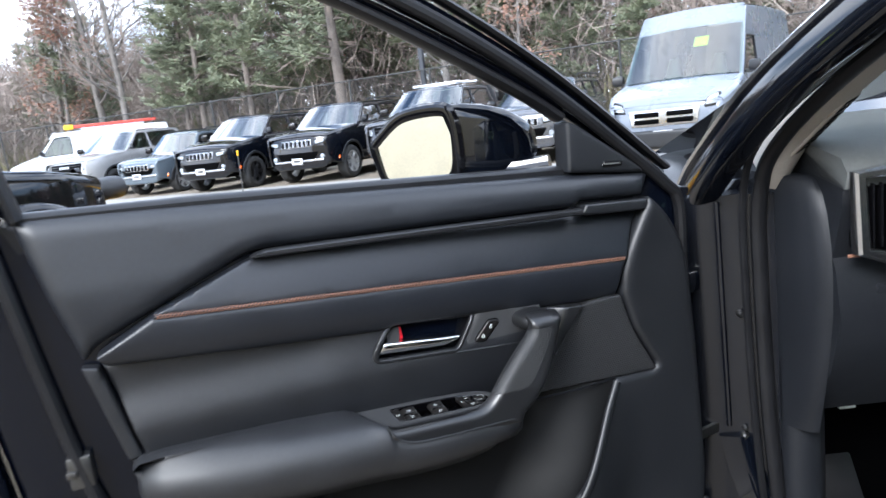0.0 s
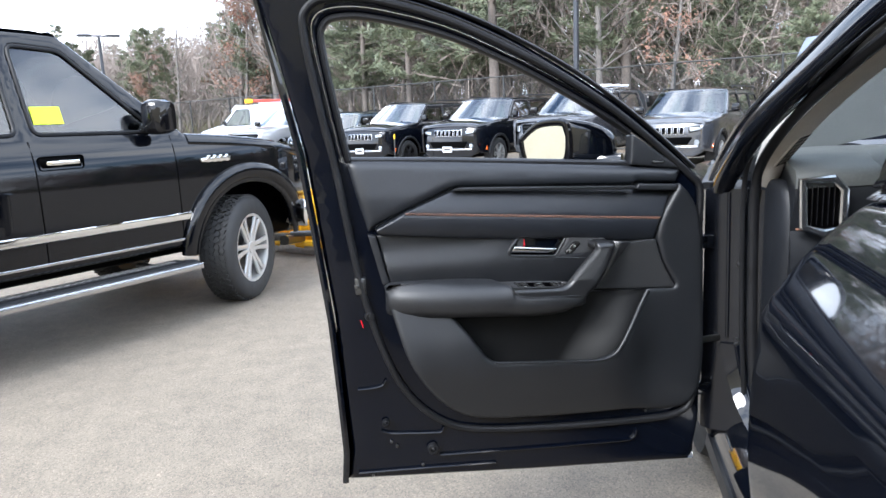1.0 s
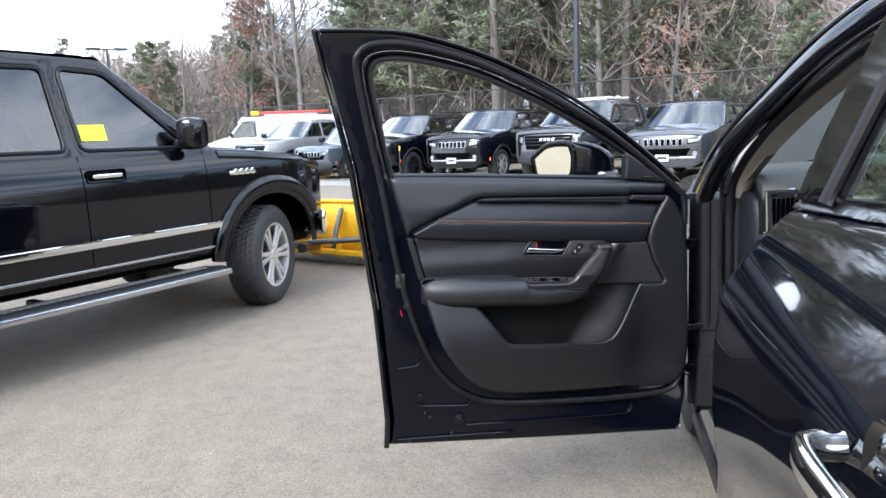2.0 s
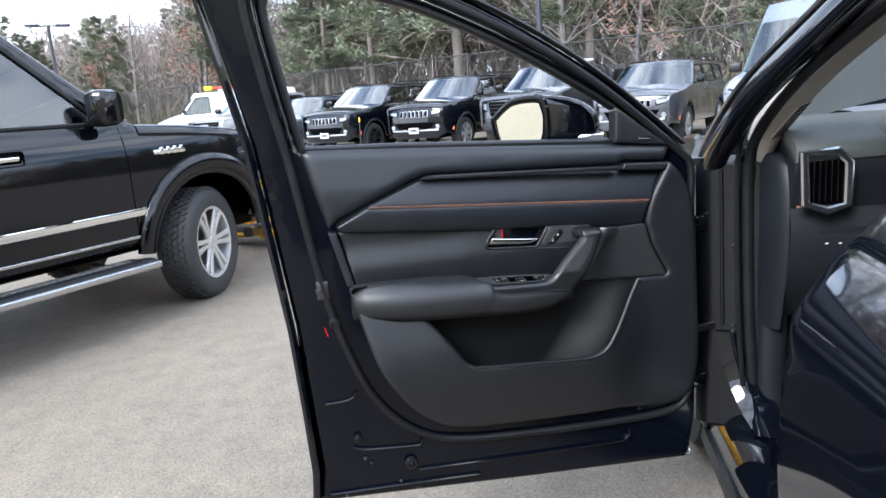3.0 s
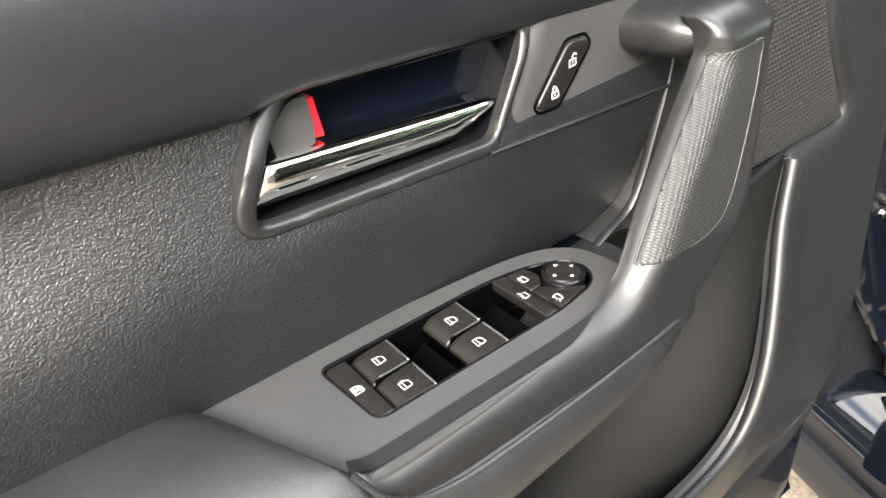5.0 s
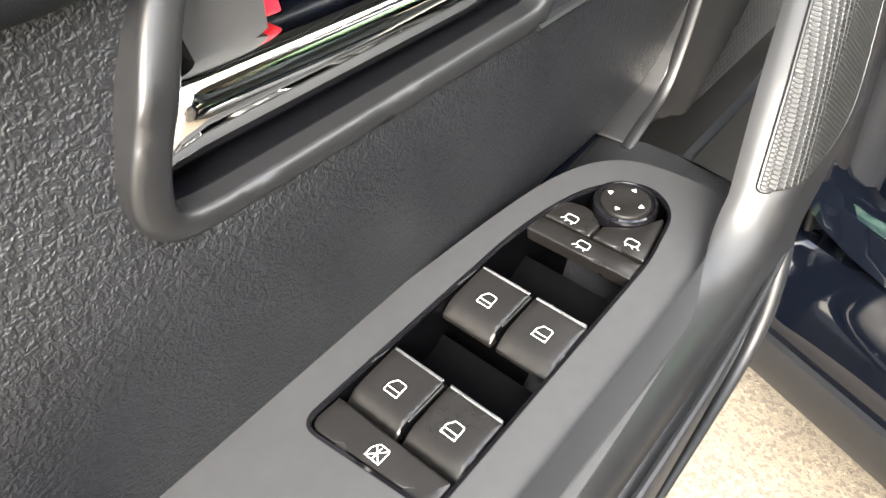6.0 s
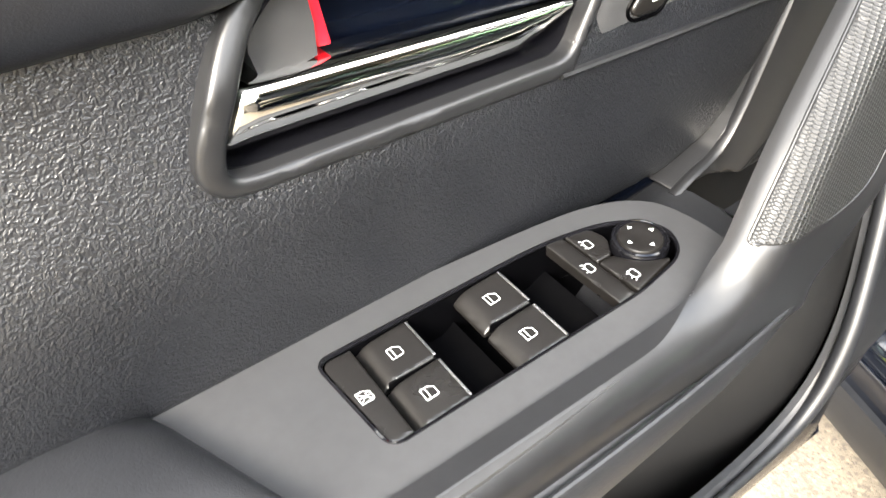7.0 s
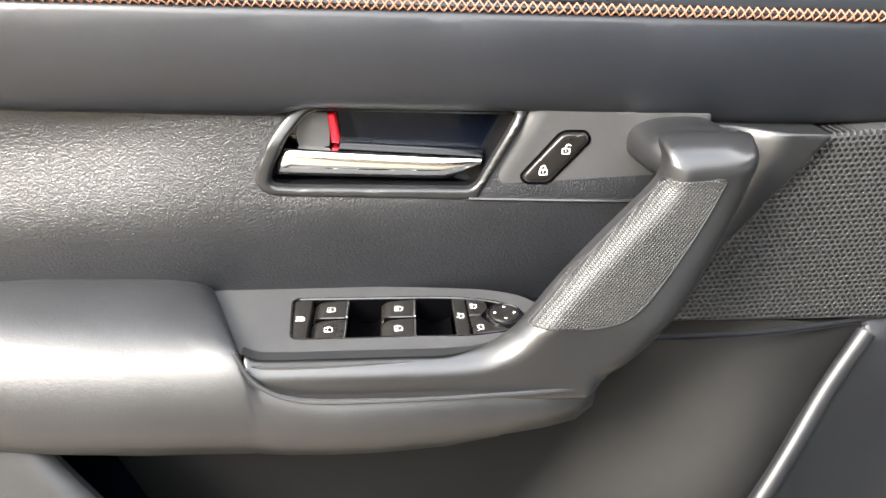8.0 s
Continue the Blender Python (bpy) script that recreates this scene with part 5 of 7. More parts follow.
for i in range(8):
    part("rib", box((0.085, 0.006, 0.010), (0.33, 0.126 + 0.0172 * (i - 3.5) + 0.0, 0.492 + 0.0245 * (i - 3.5)), 0.002, 1, (-35, 0, 0)), M["rubber"], pedal)
wheel_ring = part("steering_wheel", sweep([(0.55 + 0.18 * math.cos(a), -0.46 + 0.06 * math.sin(a), 0.985 + 0.17 * math.sin(a)) for a in [6.2832 * k / 32 for k in range(32)]], 0.015, side=(0, 1, 0), seg=10, closed=True), M["leather"], suv, "black leather steering wheel")
part("wheel_hub", loft([[(0.55 + 0.085 * s * math.cos(a), -0.45 + 0.03 * k, 0.975 + 0.07 * s * math.sin(a)) for a in [6.2832 * j / 18 for j in range(18)]] for k, s in enumerate((0.7, 1.0, 0.9))], closed=True), M["dash"], wheel_ring)
for a, z in ((-1, 0.99), (1, 0.99)):
    part("spoke", box((0.12, 0.02, 0.045), (0.55 + a * 0.12, -0.44, z), 0.006), M["satin_chrome"], wheel_ring)
# seat seen through the opening and rear window
seat = part("driver_seat", loft([[(0.30 + 0.27 + 0.24 * c, -1.02 - 0.15 * k - 0.10, 0.80 + 0.10 * k + 0.15 * q) for c, q in [(math.cos(6.2832 * j / 16), math.sin(6.2832 * j / 16)) for j in range(16)]] for k in (-1, 0, 1)], closed=True), M["leather"], suv, "black leather driver seat")
part("seat_back", loft([[(0.57 + 0.24 * s * c, -1.34 - 0.05 * k + 0.08 * q, 0.62 + 0.15 * k) for c, q in [(math.cos(6.2832 * j / 16), math.sin(6.2832 * j / 16)) for j in range(16)]] for k, s in enumerate((0.9, 1.0, 1.0, 0.95, 0.8, 0.45, 0.42, 0.35))], closed=True), M["leather"], seat, "", 60)

# windscreen, roof, bonnet, wing, front wheel and the far flank
glass_rings = [[(0.06 + (CAR_W - 0.12) * t + (0.5 - t) * 0.40 * k, 0.42 + 0.16 * math.sin(math.pi * t) - 1.32 * k + (0.06 - 0.10 * k) * math.sin(math.pi * t), 1.135 + 0.44 * k + 0.03 * math.sin(math.pi * t)) for t in [j / 12 for j in range(13)]] for k in (0.0, 0.25, 0.5, 0.75, 1.0)]
ws = part("windscreen", loft(glass_rings, closed=False, caps=False), M["glass"], suv, "clear windscreen")
ws.visible_shadow = False
roof_rings = [[(0.28 + (CAR_W - 0.56) * t, y, 1.60 + 0.07 * math.sin(math.pi * t) + dz) for t in [j / 10 for j in range(11)]] for y, dz in ((-0.90, 0.0), (-1.3, 0.03), (-2.0, 0.04), (-3.0, 0.0), (-3.3, -0.05))]
part("roof", loft(roof_rings, closed=False, caps=False), M["paint_black"], suv, "black roof", 60)
part("headlining", loft([[(p[0], p[1], p[2] - 0.03) for p in r] for r in roof_rings], closed=False, caps=False), M["headliner"], suv)
bon = [[(0.09 + (CAR_W - 0.18) * t, y, z - 0.07 * abs(2 * t - 1) ** 3) for t in [j / 14 for j in range(15)]] for y, z in ((0.47, 1.145), (0.75, 1.14), (1.05, 1.115), (1.35, 1.06), (1.50, 0.98))]
part("bonnet", loft(bon, closed=False, caps=False), M["paint_black"], suv, "gloss black bonnet", 60)
arch = [(0.60 + 0.40 * math.cos(a), 0.37 + 0.40 * math.sin(a)) for a in [math.pi * (1.0 - k / 14) for k in range(15)]]
wing_poly = [(-y, z) for y, z in [(0.045, 0.30)] + [(0.13, 0.30)] + arch[1:] + [(1.25, 0.30), (1.35, 0.55), (1.40, 0.92), (1.30, 1.02), (0.9, 1.085), (0.45, 1.105), (0.30, 1.12), (0.02, 1.118), (0.015, 0.8)]]


def wing_side(y, z):
    return 0.002 + 0.085 * max(0.0, (z - 0.95) / 0.17) ** 2 + 0.03 * max(0.0, (0.7 - z) / 0.4) ** 2 + 0.14 * max(0.0, (y - 0.75) / 0.65) ** 2


part("front_wing", side_pad(wing_poly, wing_side, 0.05, 0.012, 0.04), M["paint_black"], suv, "gloss black front wing", 60)
part("cowl", sweep(spline([(0.02, 0.02, 1.105), (0.06, 0.16, 1.130), (0.10, 0.34, 1.135), (0.22, 0.46, 1.135), (0.6, 0.62, 1.135)], 5), (0.035, 0.012), side=(0, 0, 1), seg=10, power=3), M["plastic"], suv, "matte windscreen cowl")
part("wing_top", loft([[(0.035 + 0.0 * k, y, 1.098), (0.06, y, 1.118), (0.10, y, 1.132), (0.14, y, 1.136)] for k, y in enumerate((0.05, 0.2, 0.45, 0.7))], closed=False, caps=False), M["paint_black"], suv, "", 60)
fw_wheel = part("front_wheel", lathe([(0.20, 0.0), (0.235, -0.012), (0.30, -0.005), (0.355, 0.012), (0.372, 0.05), (0.372, 0.19), (0.35, 0.23), (0.24, 0.24)], 48, axis="x"), M["tyre"], suv, "front tyre", m=pose(0.055, 0.60, 0.372))
part("rim", lathe([(0.02, 0.02), (0.06, 0.015), (0.10, 0.03), (0.19, 0.025), (0.228, 0.0), (0.236, 0.02), (0.236, 0.2)], 40, axis="x"), M["rim"], fw_wheel, "alloy rim")
# solid near-black box stands in for the shaded hollow behind the wheel
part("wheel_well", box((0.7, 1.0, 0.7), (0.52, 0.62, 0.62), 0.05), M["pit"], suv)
# unseen floor added so that the hollow body shades the ground
part("underbody", box((1.55, 4.3, 0.06), (1.06, -0.85, 0.27), 0.02), M["pit"], suv, "unseen underbody added to shade the ground")
part("far_windows", loft([[(1.97, y, 1.20), (1.985, y, 1.20), (1.715, y, 1.615), (1.70, y, 1.605)] for y in (-0.55, -1.4, -2.3, -3.2)], closed=True), M["glass_dark"], suv, "tinted far side windows")
part("quarter_glass", loft([[(0.075, y, 1.25), (0.090, y, 1.25), (0.265, y, 1.64), (0.250, y, 1.65)] for y in (-2.03, -2.6, -3.2)], closed=True), M["glass_dark"], suv, "tinted rear quarter window")
part("tail_window", loft([[(x, -3.36, 1.30), (x, -3.37, 1.31), (x, -3.29, 1.58), (x, -3.27, 1.57)] for x in (0.20, 1.0, 1.78)], closed=True), M["glass_dark"], suv, "tinted tailgate window")
part("front_fascia", loft([[(0.14 + (CAR_W - 0.28) * t, 1.38 + (0.14 - 0.05 * abs(z - 0.7)) * math.sin(math.pi * t) ** 0.6, z) for t in [j / 12 for j in range(13)]] for z in (0.26, 0.40, 0.60, 0.80, 0.95, 1.02)], closed=False, caps=False), M["paint_black"], suv, "gloss black front fascia", 60)
part("far_flank", box((0.06, 4.6, 0.85), (CAR_W, -0.9, 0.78), 0.03), M["paint_black"], suv)
part("tailgate", box((CAR_W - 0.1, 0.06, 0.95), (CAR_W / 2, -3.35, 0.85), 0.03), M["paint_black"], suv)
part("rear_quarter", side_pad(rounded([(2.03, 1.20, 0.02), (2.03, 0.80, 0.1), (2.35, 0.75, 0.1), (3.0, 0.5, 0.1), (3.35, 0.5, 0.05), (3.35, 1.25, 0.05)]), lambda y, z: flank(-1.5, z), 0.05, 0.01, 0.06), M["paint_black"], suv)
for y in (-2.5,):
    rw = part("rear_wheel", lathe([(0.20, 0.0), (0.235, -0.012), (0.30, -0.005), (0.355, 0.012), (0.372, 0.05), (0.372, 0.19), (0.35, 0.23), (0.24, 0.24)], 48, axis="x"), M["tyre"], suv, "rear tyre", m=pose(0.055, y, 0.372))


# ---- parked vehicles ----
def tyre_mesh(r, w, tread=0):
    bm = lathe([(r * 0.66, 0.0), (r * 0.72, -0.008), (r * 0.90, -0.012), (r * 0.975, 0.008), (r, 0.035), (r, w - 0.035), (r * 0.975, w - 0.008), (r * 0.9, w + 0.012), (r * 0.66, w)], 56, caps=False)
    if tread:
        rnd = random.Random(4)
        rows = 5
        for i in range(tread):
            a = 2 * math.pi * i / tread
            for j in range(rows):
                y = 0.025 + (w - 0.05) * (j + 0.5) / rows
                aa = a + (0.5 if j % 2 else 0.0) * 2 * math.pi / tread + rnd.uniform(-0.01, 0.01)
                b = box((r * 2 * math.pi / tread * 0.62, (w - 0.05) / rows * 0.78, 0.022), (0, 0, 0), 0.0)
                b.transform(pose(0, 0, 0, 0, 0, 24 if j % 2 else -24))
                b.transform(Matrix.Translation((0, y, r)))
                b.transform(Matrix.Rotation(aa, 4, "Y"))
                me = bpy.data.meshes.new("lug")
                b.to_mesh(me)
                b.free()
                bm.from_mesh(me)
                bpy.data.meshes.remove(me)
    return bm


def rim_mesh(r, spokes, dark=False):
    """An alloy rim whose outer face looks along -y."""
    bm = lathe([(r * 0.93, 0.10), (r * 0.90, 0.03), (r * 0.93, 0.004), (r * 1.0, 0.0), (r * 1.02, 0.02), (r * 1.0, 0.12), (r * 1.0, 0.20)], 40, caps=False)
    lathe([(0.001, 0.012), (r * 0.16, 0.010), (r * 0.20, 0.022), (r * 0.20, 0.10)], 20, bm=bm)
    for i in range(spokes):
        a = 2 * math.pi * i / spokes
        for d in (-0.07, 0.07):
            p = sweep([(r * 0.15, 0.030, r * d * 0.9), (r * 0.55, 0.022, r * d * 1.2), (r * 0.95, 0.012, r * d * 2.0)], [(0.020, 0.014), (0.018, 0.012), (0.022, 0.012)], side=(0, 1, 0), seg=8, power=3)
            p.transform(Matrix.Rotation(a, 4, "Y"))
            me = bpy.data.meshes.new("spoke")
            p.to_mesh(me)
            p.free()
            bm.from_mesh(me)
            bpy.data.meshes.remove(me)
    return bm


RIMS = {}


def wheel(parent, at, r, w, material, spokes=6, turn=0.0, right=True, tread=0, label=""):
    key = (r, w, spokes, material.name, tread)
    if key not in RIMS:
        RIMS[key] = (finish("tyre", tyre_mesh(r, w, tread), M["tyre"], 40), finish("rim", rim_mesh(r * 0.66, spokes), material, 40),
                     finish("brake_disc", lathe([(0.02, 0.07), (r * 0.42, 0.07), (r * 0.42, 0.09), (r * 0.02, 0.09)], 24), M["steel_dark"], 40))
    tm, rm, dm = RIMS[key]
    m4 = pose(*at, 0, 0, turn + (0 if right else 180))
    t = part("wheel", tm, None, parent, label or "tyre on alloy wheel", m=m4)
    part("rim", rm, None, t, m=pose(0, 0.0, 0))
    part("brake_disc", dm, None, t)
    return t


def vehicle(name, label, category, at, turn, kind="suv", paint="paint_black", W=1.95, wb=3.0, fo=0.92, ro=1.05, sill=0.36, hood=(1.02, 1.14), belt=1.16, roof=1.80,
            cowl=-0.55, wtop=-1.30, rend=None, bed=0.0, r=0.39, rims="rim_dark", spokes=6, res=0.07, face="slots", group="", lift=0.0, tumble=0.30, steer=0.0, tread=0):
    """A parked road vehicle: x forward from the front axle, y to its left, right flank at -W/2."""
    v = thing(name, label, category, at, turn, group)
    P = M[paint]
    h2 = W / 2
    back = -wb - ro
    rend = rend if rend is not None else back + 0.25
    tail = back + (0.02 if kind != "van" else 0.0)

    def half(x, z):
        s = h2
        s -= 0.20 * max(0.0, (x - (fo - 0.75)) / 0.75) ** 2.2
        s -= 0.10 * max(0.0, ((back + 0.6) - x) / 0.6) ** 2.0
        s -= 0.035 * ((z - 0.80) / 0.45) ** 2 if z < 0.8 else 0.0
        s -= 0.055 * max(0.0, (z - 0.85) / max(0.1, belt - 0.85)) ** 4 if z <= belt else 0.055
        if z > belt:
            s -= tumble * (z - belt)
        return s

    ra = r + (0.120 if face == "truck" else 0.075)
    az = r + 0.01

    def arch_pts(xc, first):
        return [(xc + ra * math.cos(a), az + ra * math.sin(a)) for a in [math.pi * k / 16 for k in range(17)] if az + ra * math.sin(a) > sill - 0.001 + lift]

    zs = sill + lift
    front_x = fo - 0.05
    # outline of the flank in (x, z), anticlockwise from the front foot
    out = [(front_x, zs + 0.12), (front_x + 0.01, hood[0] - 0.12), (front_x - 0.07, hood[0])]
    out += [((front_x - 0.07) * (1 - t) + cowl * t, hood[0] * (1 - t) + hood[1] * t + 0.02 * math.sin(math.pi * t)) for t in (0.3, 0.6, 1.0)]
    cab = [(cowl, hood[1]), (wtop, roof - 0.07)]
    if kind == "pickup":
        cab += [((wtop + rend) / 2, roof - 0.045), (rend, roof - 0.08), (rend - 0.16, bed + 0.04), (rend - 0.17, bed)]
        tailp = [(tail, bed - 0.01), (tail, zs + 0.10)]
    elif kind == "van":
        cab += [((wtop + rend) / 2, roof - 0.03), (back + 0.05, roof - 0.06)]
        tailp = [(back, roof - 0.3), (back, zs)]
    else:
        cab += [((wtop + rend) / 2, roof - 0.045), (rend, roof - 0.09)]
        tailp = [(back + 0.03, belt - 0.02), (back, 0.85), (back + 0.03, zs + 0.08)]
    out += cab[1:] + tailp
    low = []
    for xc in (-wb, 0.0):
        a = arch_pts(xc, True)
        low += [(p[0], p[1]) for p in a[::-1]]
    out += [(low[0][0] - 0.02, zs)] if low[0][0] - 0.02 > tail else []
    out += low + [(low[-1][0] + 0.05, zs + 0.05)]
    # side windows
    slope = (wtop - cowl) / (roof - 0.07 - hood[1])
    wt = roof - 0.15

    def a_line(z):
        return cowl + slope * (z - hood[1])

    wins = []
    if kind == "van":
        wins.append([(a_line(belt + 0.05) - 0.10, belt + 0.03), (a_line(belt + 0.05) - 1.05, belt + 0.03), (a_line(belt + 0.05) - 1.05, belt + 0.62), (a_line(belt + 0.62) - 0.08, belt + 0.62)])
    else:
        end = rend + (0.12 if kind == "pickup" else 0.10)
        x0 = a_line(belt + 0.05) - 0.16
        mid = x0 + (end - x0) * (0.40 if kind == "pickup" else 0.37)
        wins.append([(x0, belt + 0.03), (mid + 0.05, belt + 0.04), (mid + 0.05, wt), (a_line(wt) - 0.10, wt - 0.02)])
        if kind == "suv":
            m2 = x0 + (end - x0) * 0.70
            wins.append([(mid - 0.05, belt + 0.04), (m2 + 0.04, belt + 0.05), (m2 + 0.04, wt), (mid - 0.05, wt)])
            wins.append([(m2 - 0.05, belt + 0.05), (end - 0.02, belt + 0.10), (end + 0.10, wt - 0.02), (m2 - 0.05, wt)])
        else:
            wins.append([(mid - 0.05, belt + 0.04), (end, belt + 0.05), (end + 0.02, wt - 0.01), (mid - 0.05, wt)])
    for sg, nm in ((-1, "right_flank"), (1, "left_flank")):
        to = (lambda u, w, h: (u, h, w)) if sg < 0 else (lambda u, w, h: (u, -h, w))
        part(nm, pad(out, lambda u, w: -half(u, w), lambda u, w: -half(u, w) + 0.06, 0.025, res, [rounded([(*p, 0.05) for p in q], 3) for q in wins], to=to), P, v, "", 45)
        for q in wins:
            part("side_window", pad(q, lambda u, w: -half(u, w) + 0.015, lambda u, w: -half(u, w) + 0.019, 0.0, 0.25, to=to), M["glass_privacy" if face == "truck" else "glass_dark"], v)
            part("window_seal", sweep([to(p[0], p[1], -half(*p) + 0.004) for p in rounded([(*p, 0.05) for p in q], 3)], (0.012, 0.010), seg=6, closed=True), M["rubber"], v)
        for xc in (0.0, -wb):
            part("arch_lip", sweep([to(xc + (ra + 0.012) * math.cos(a), az + (ra + 0.012) * math.sin(a), -half(xc + ra * math.cos(a), az + ra * math.sin(a)) - 0.004) for a in [math.pi * (0.02 + 0.96 * k / 18) for k in range(19)]], (0.030, 0.016), seg=8), M["plastic"] if face != "truck" else P, v)
        mx = a_line(belt + 0.05) - (0.24 if face == "truck" else 0.12)
        tk = face == "truck"
        mir = part("door_mirror", loft([[to(mx + 0.012 * k + (0.070 if tk else 0.050) * s * math.copysign(abs(c) ** (0.5 if tk else 0.9), c), belt + 0.125 + (0.115 if tk else 0.088) * s * math.copysign(abs(q) ** 0.5, q), -half(mx, belt) - (0.035 if tk else 0.06) - (0.034 if tk else 0.042) * k) for c, q in [(math.cos(6.2832 * j / 18), math.sin(6.2832 * j / 18)) for j in range(18)]] for k, s in enumerate((0.86, 1.0, 1.0, 0.97, 0.84))], closed=True), M["gloss_black"] if paint not in ("paint_white", "paint_van_shaded") else M["plastic"], v, "", 60)
        part("mirror_arm", box((0.06, 0.14, 0.03), (mx, sg * (half(mx, belt) + 0.03), belt + 0.06), 0.008), M["plastic"], mir)
        for dx in ((mid + 0.17, end + 0.30) if kind != "van" else (a_line(belt) - 0.95,)):
            part("door_pull", sweep([to(dx - 0.10, belt - 0.13, -half(dx, belt - 0.13) + 0.002), to(dx - 0.08, belt - 0.13, -half(dx, belt - 0.13) - 0.03), to(dx + 0.08, belt - 0.128, -half(dx, belt - 0.13) - 0.03), to(dx + 0.10, belt - 0.128, -half(dx, belt - 0.13) + 0.002)], (0.016, 0.010), seg=8), P if face != "truck" else M["chrome"], v)
        for gx in ([x0 + 0.08, mid, end + 0.05] if kind != "van" else [a_line(belt) - 0.1, a_line(belt) - 1.15]):
            part("door_gap", sweep([to(gx, zz, -half(gx, zz) + 0.0005) for zz in [zs + 0.12 + (belt - zs - 0.12) * k / 8 for k in range(9)]], (0.005, 0.003), seg=5), M["pit"], v)
    # bonnet, screen, roof and tail across the width
    def across(x, z, crown, k=14):
        return [(x, -half(x, z) * (1 - 2 * j / k), z - 0.0 + crown * (1 - (1 - 2 * j / k) ** 2)) for j in range(k + 1)]

    hx = [front_x - 0.03, front_x - 0.07] + [front_x - 0.07 + (cowl - front_x + 0.07) * t for t in (0.15, 0.4, 0.7, 1.0)]
    hz = [hood[0] - 0.05, hood[0] - 0.005] + [hood[0] + (hood[1] - hood[0]) * t + 0.02 * math.sin(math.pi * t) for t in (0.15, 0.4, 0.7, 1.0)]
    part("bonnet", loft([across(x, z, 0.055 if i else 0.03) for i, (x, z) in enumerate(zip(hx, hz))], closed=False, caps=False), P, v, "", 60)
    top_t = 0.74 if kind == "van" else 0.95
    line = lambda t: (cowl + (wtop - cowl) * t, hood[1] + (roof - 0.07 - hood[1]) * t)
    screen_row = lambda x, z: [(x + 0.10 * (1 - abs(1 - 2 * j / 12) ** 2), -(half(x, z) - 0.02) * (1 - 2 * j / 12), z + 0.03 * (1 - (1 - 2 * j / 12) ** 2)) for j in range(13)]
    for sg in (-1, 1):
        part("wing_shoulder", sweep([(x, sg * (half(x, z - 0.05) - 0.062), z - 0.055) for x, z in list(zip(hx, hz))[1:]], (0.070, 0.066), side=(0, 0, 1), seg=16), P, v, "", 60)
    scr = [line(top_t * t + 0.02) for t in (0.0, 0.25, 0.5, 0.75, 1.0)]
    part("screen_header", loft([screen_row(*line(top_t + (1.03 - top_t) * t)) for t in (0.0, 0.5, 1.0)], closed=False, caps=False), P, v, "", 60)
    part("windscreen", loft([screen_row(x, z) for x, z in scr], closed=False, caps=False), M["glass_dark"], v, "reflecting windscreen", 60)
    rr = [(wtop + 0.02, roof - 0.075), (wtop - 0.15, roof - 0.055), ((wtop + rend) / 2, roof - 0.045), (rend + 0.1, roof - 0.07), (rend, roof - 0.085)]
    if kind == "van":
        rr[-2:] = [(back + 0.2, roof - 0.05), (back + 0.05, roof - 0.07)]
    part("roof", loft([across(x, z, 0.05) for x, z in rr], closed=False, caps=False), P, v, "", 60)
    if kind == "pickup":
        part("cab_back", loft([across(rend - 0.02, roof - 0.09, 0.03), across(rend - 0.16, bed, 0.0)], closed=False, caps=False), M["glass_dark"], v)
        part("bed_floor", box((abs(tail - rend), W - 0.2, 0.05), ((tail + rend) / 2, 0, bed - 0.45), 0.01), M["plastic"], v)
        part("tailgate", box((0.06, W - 0.16, bed - zs - 0.15), (tail + 0.02, 0, (bed + zs + 0.12) / 2), 0.02), P, v)
        for sg in (-1, 1):
            part("bed_rail", sweep([(rend - 0.17, sg * (half(rend - 0.2, bed) - 0.03), bed), (tail + 0.02, sg * (half(tail, bed) - 0.03), bed - 0.01)], (0.05, 0.02), side=(0, 0, 1), seg=8, power=4), M["plastic"], v)
    else:
        tz = [(rend if kind == "suv" else back + 0.05, roof - 0.09), (back + 0.03, belt), (back, 0.85), (back + 0.03, zs + 0.08)]
        part("tailgate", loft([across(x, z, 0.0) for x, z in tz], closed=False, caps=False), P, v)
    # near-black box stands in for shaded wheel wells and underside
    part("underbody", box((fo + wb + ro - 0.3, W - 0.5, 0.5), ((fo - wb - ro) / 2, 0, zs + 0.22), 0.05), M["pit"], v)
    part("cabin_floor", box((abs(wtop - rend) + 0.5, W - 0.35, 0.08), ((wtop + rend) / 2, 0, belt - 0.30), 0.02), M["carpet"], v)
    for sy in (-0.38, 0.38):
        part("seat", loft([[(wtop + 0.10 - 0.05 * k + 0.07 * c, sy + 0.22 * s * q, belt - 0.2 + 0.12 * k) for c, q in [(math.cos(6.2832 * j / 12), math.sin(6.2832 * j / 12)) for j in range(12)]] for k, s in enumerate((1.0, 1.0, 0.95, 0.6, 0.55, 0.4))], closed=True), M["dash"], v, "", 60)
    part("dash_shelf", box((0.45, W - 0.45, 0.06), (cowl - 0.28, 0, hood[1] - 0.06), 0.02), M["dash"], v)
    # nose
    def nose(y, z):
        return -(fo - 0.02 - 0.18 * (abs(y) / h2) ** 3 - 0.06 * max(0.0, (z - 0.75) / 0.4) ** 2)

    fw2 = half(front_x, hood[0]) + 0.01
    lowz = zs - 0.02
    part("nose", pad(rounded([(-fw2, lowz + 0.10, 0.08), (-fw2, hood[0] - 0.02, 0.08), (fw2, hood[0] - 0.02, 0.08), (fw2, lowz + 0.10, 0.08), (fw2 - 0.2, lowz, 0.05), (-fw2 + 0.2, lowz, 0.05)]), nose, lambda a, b: nose(a, b) + 0.14, 0.05, res, to=lambda u, w, h: (-h, u, w)), P, v, "", 60)
    N = lambda u, w, h: (-h, u, w)

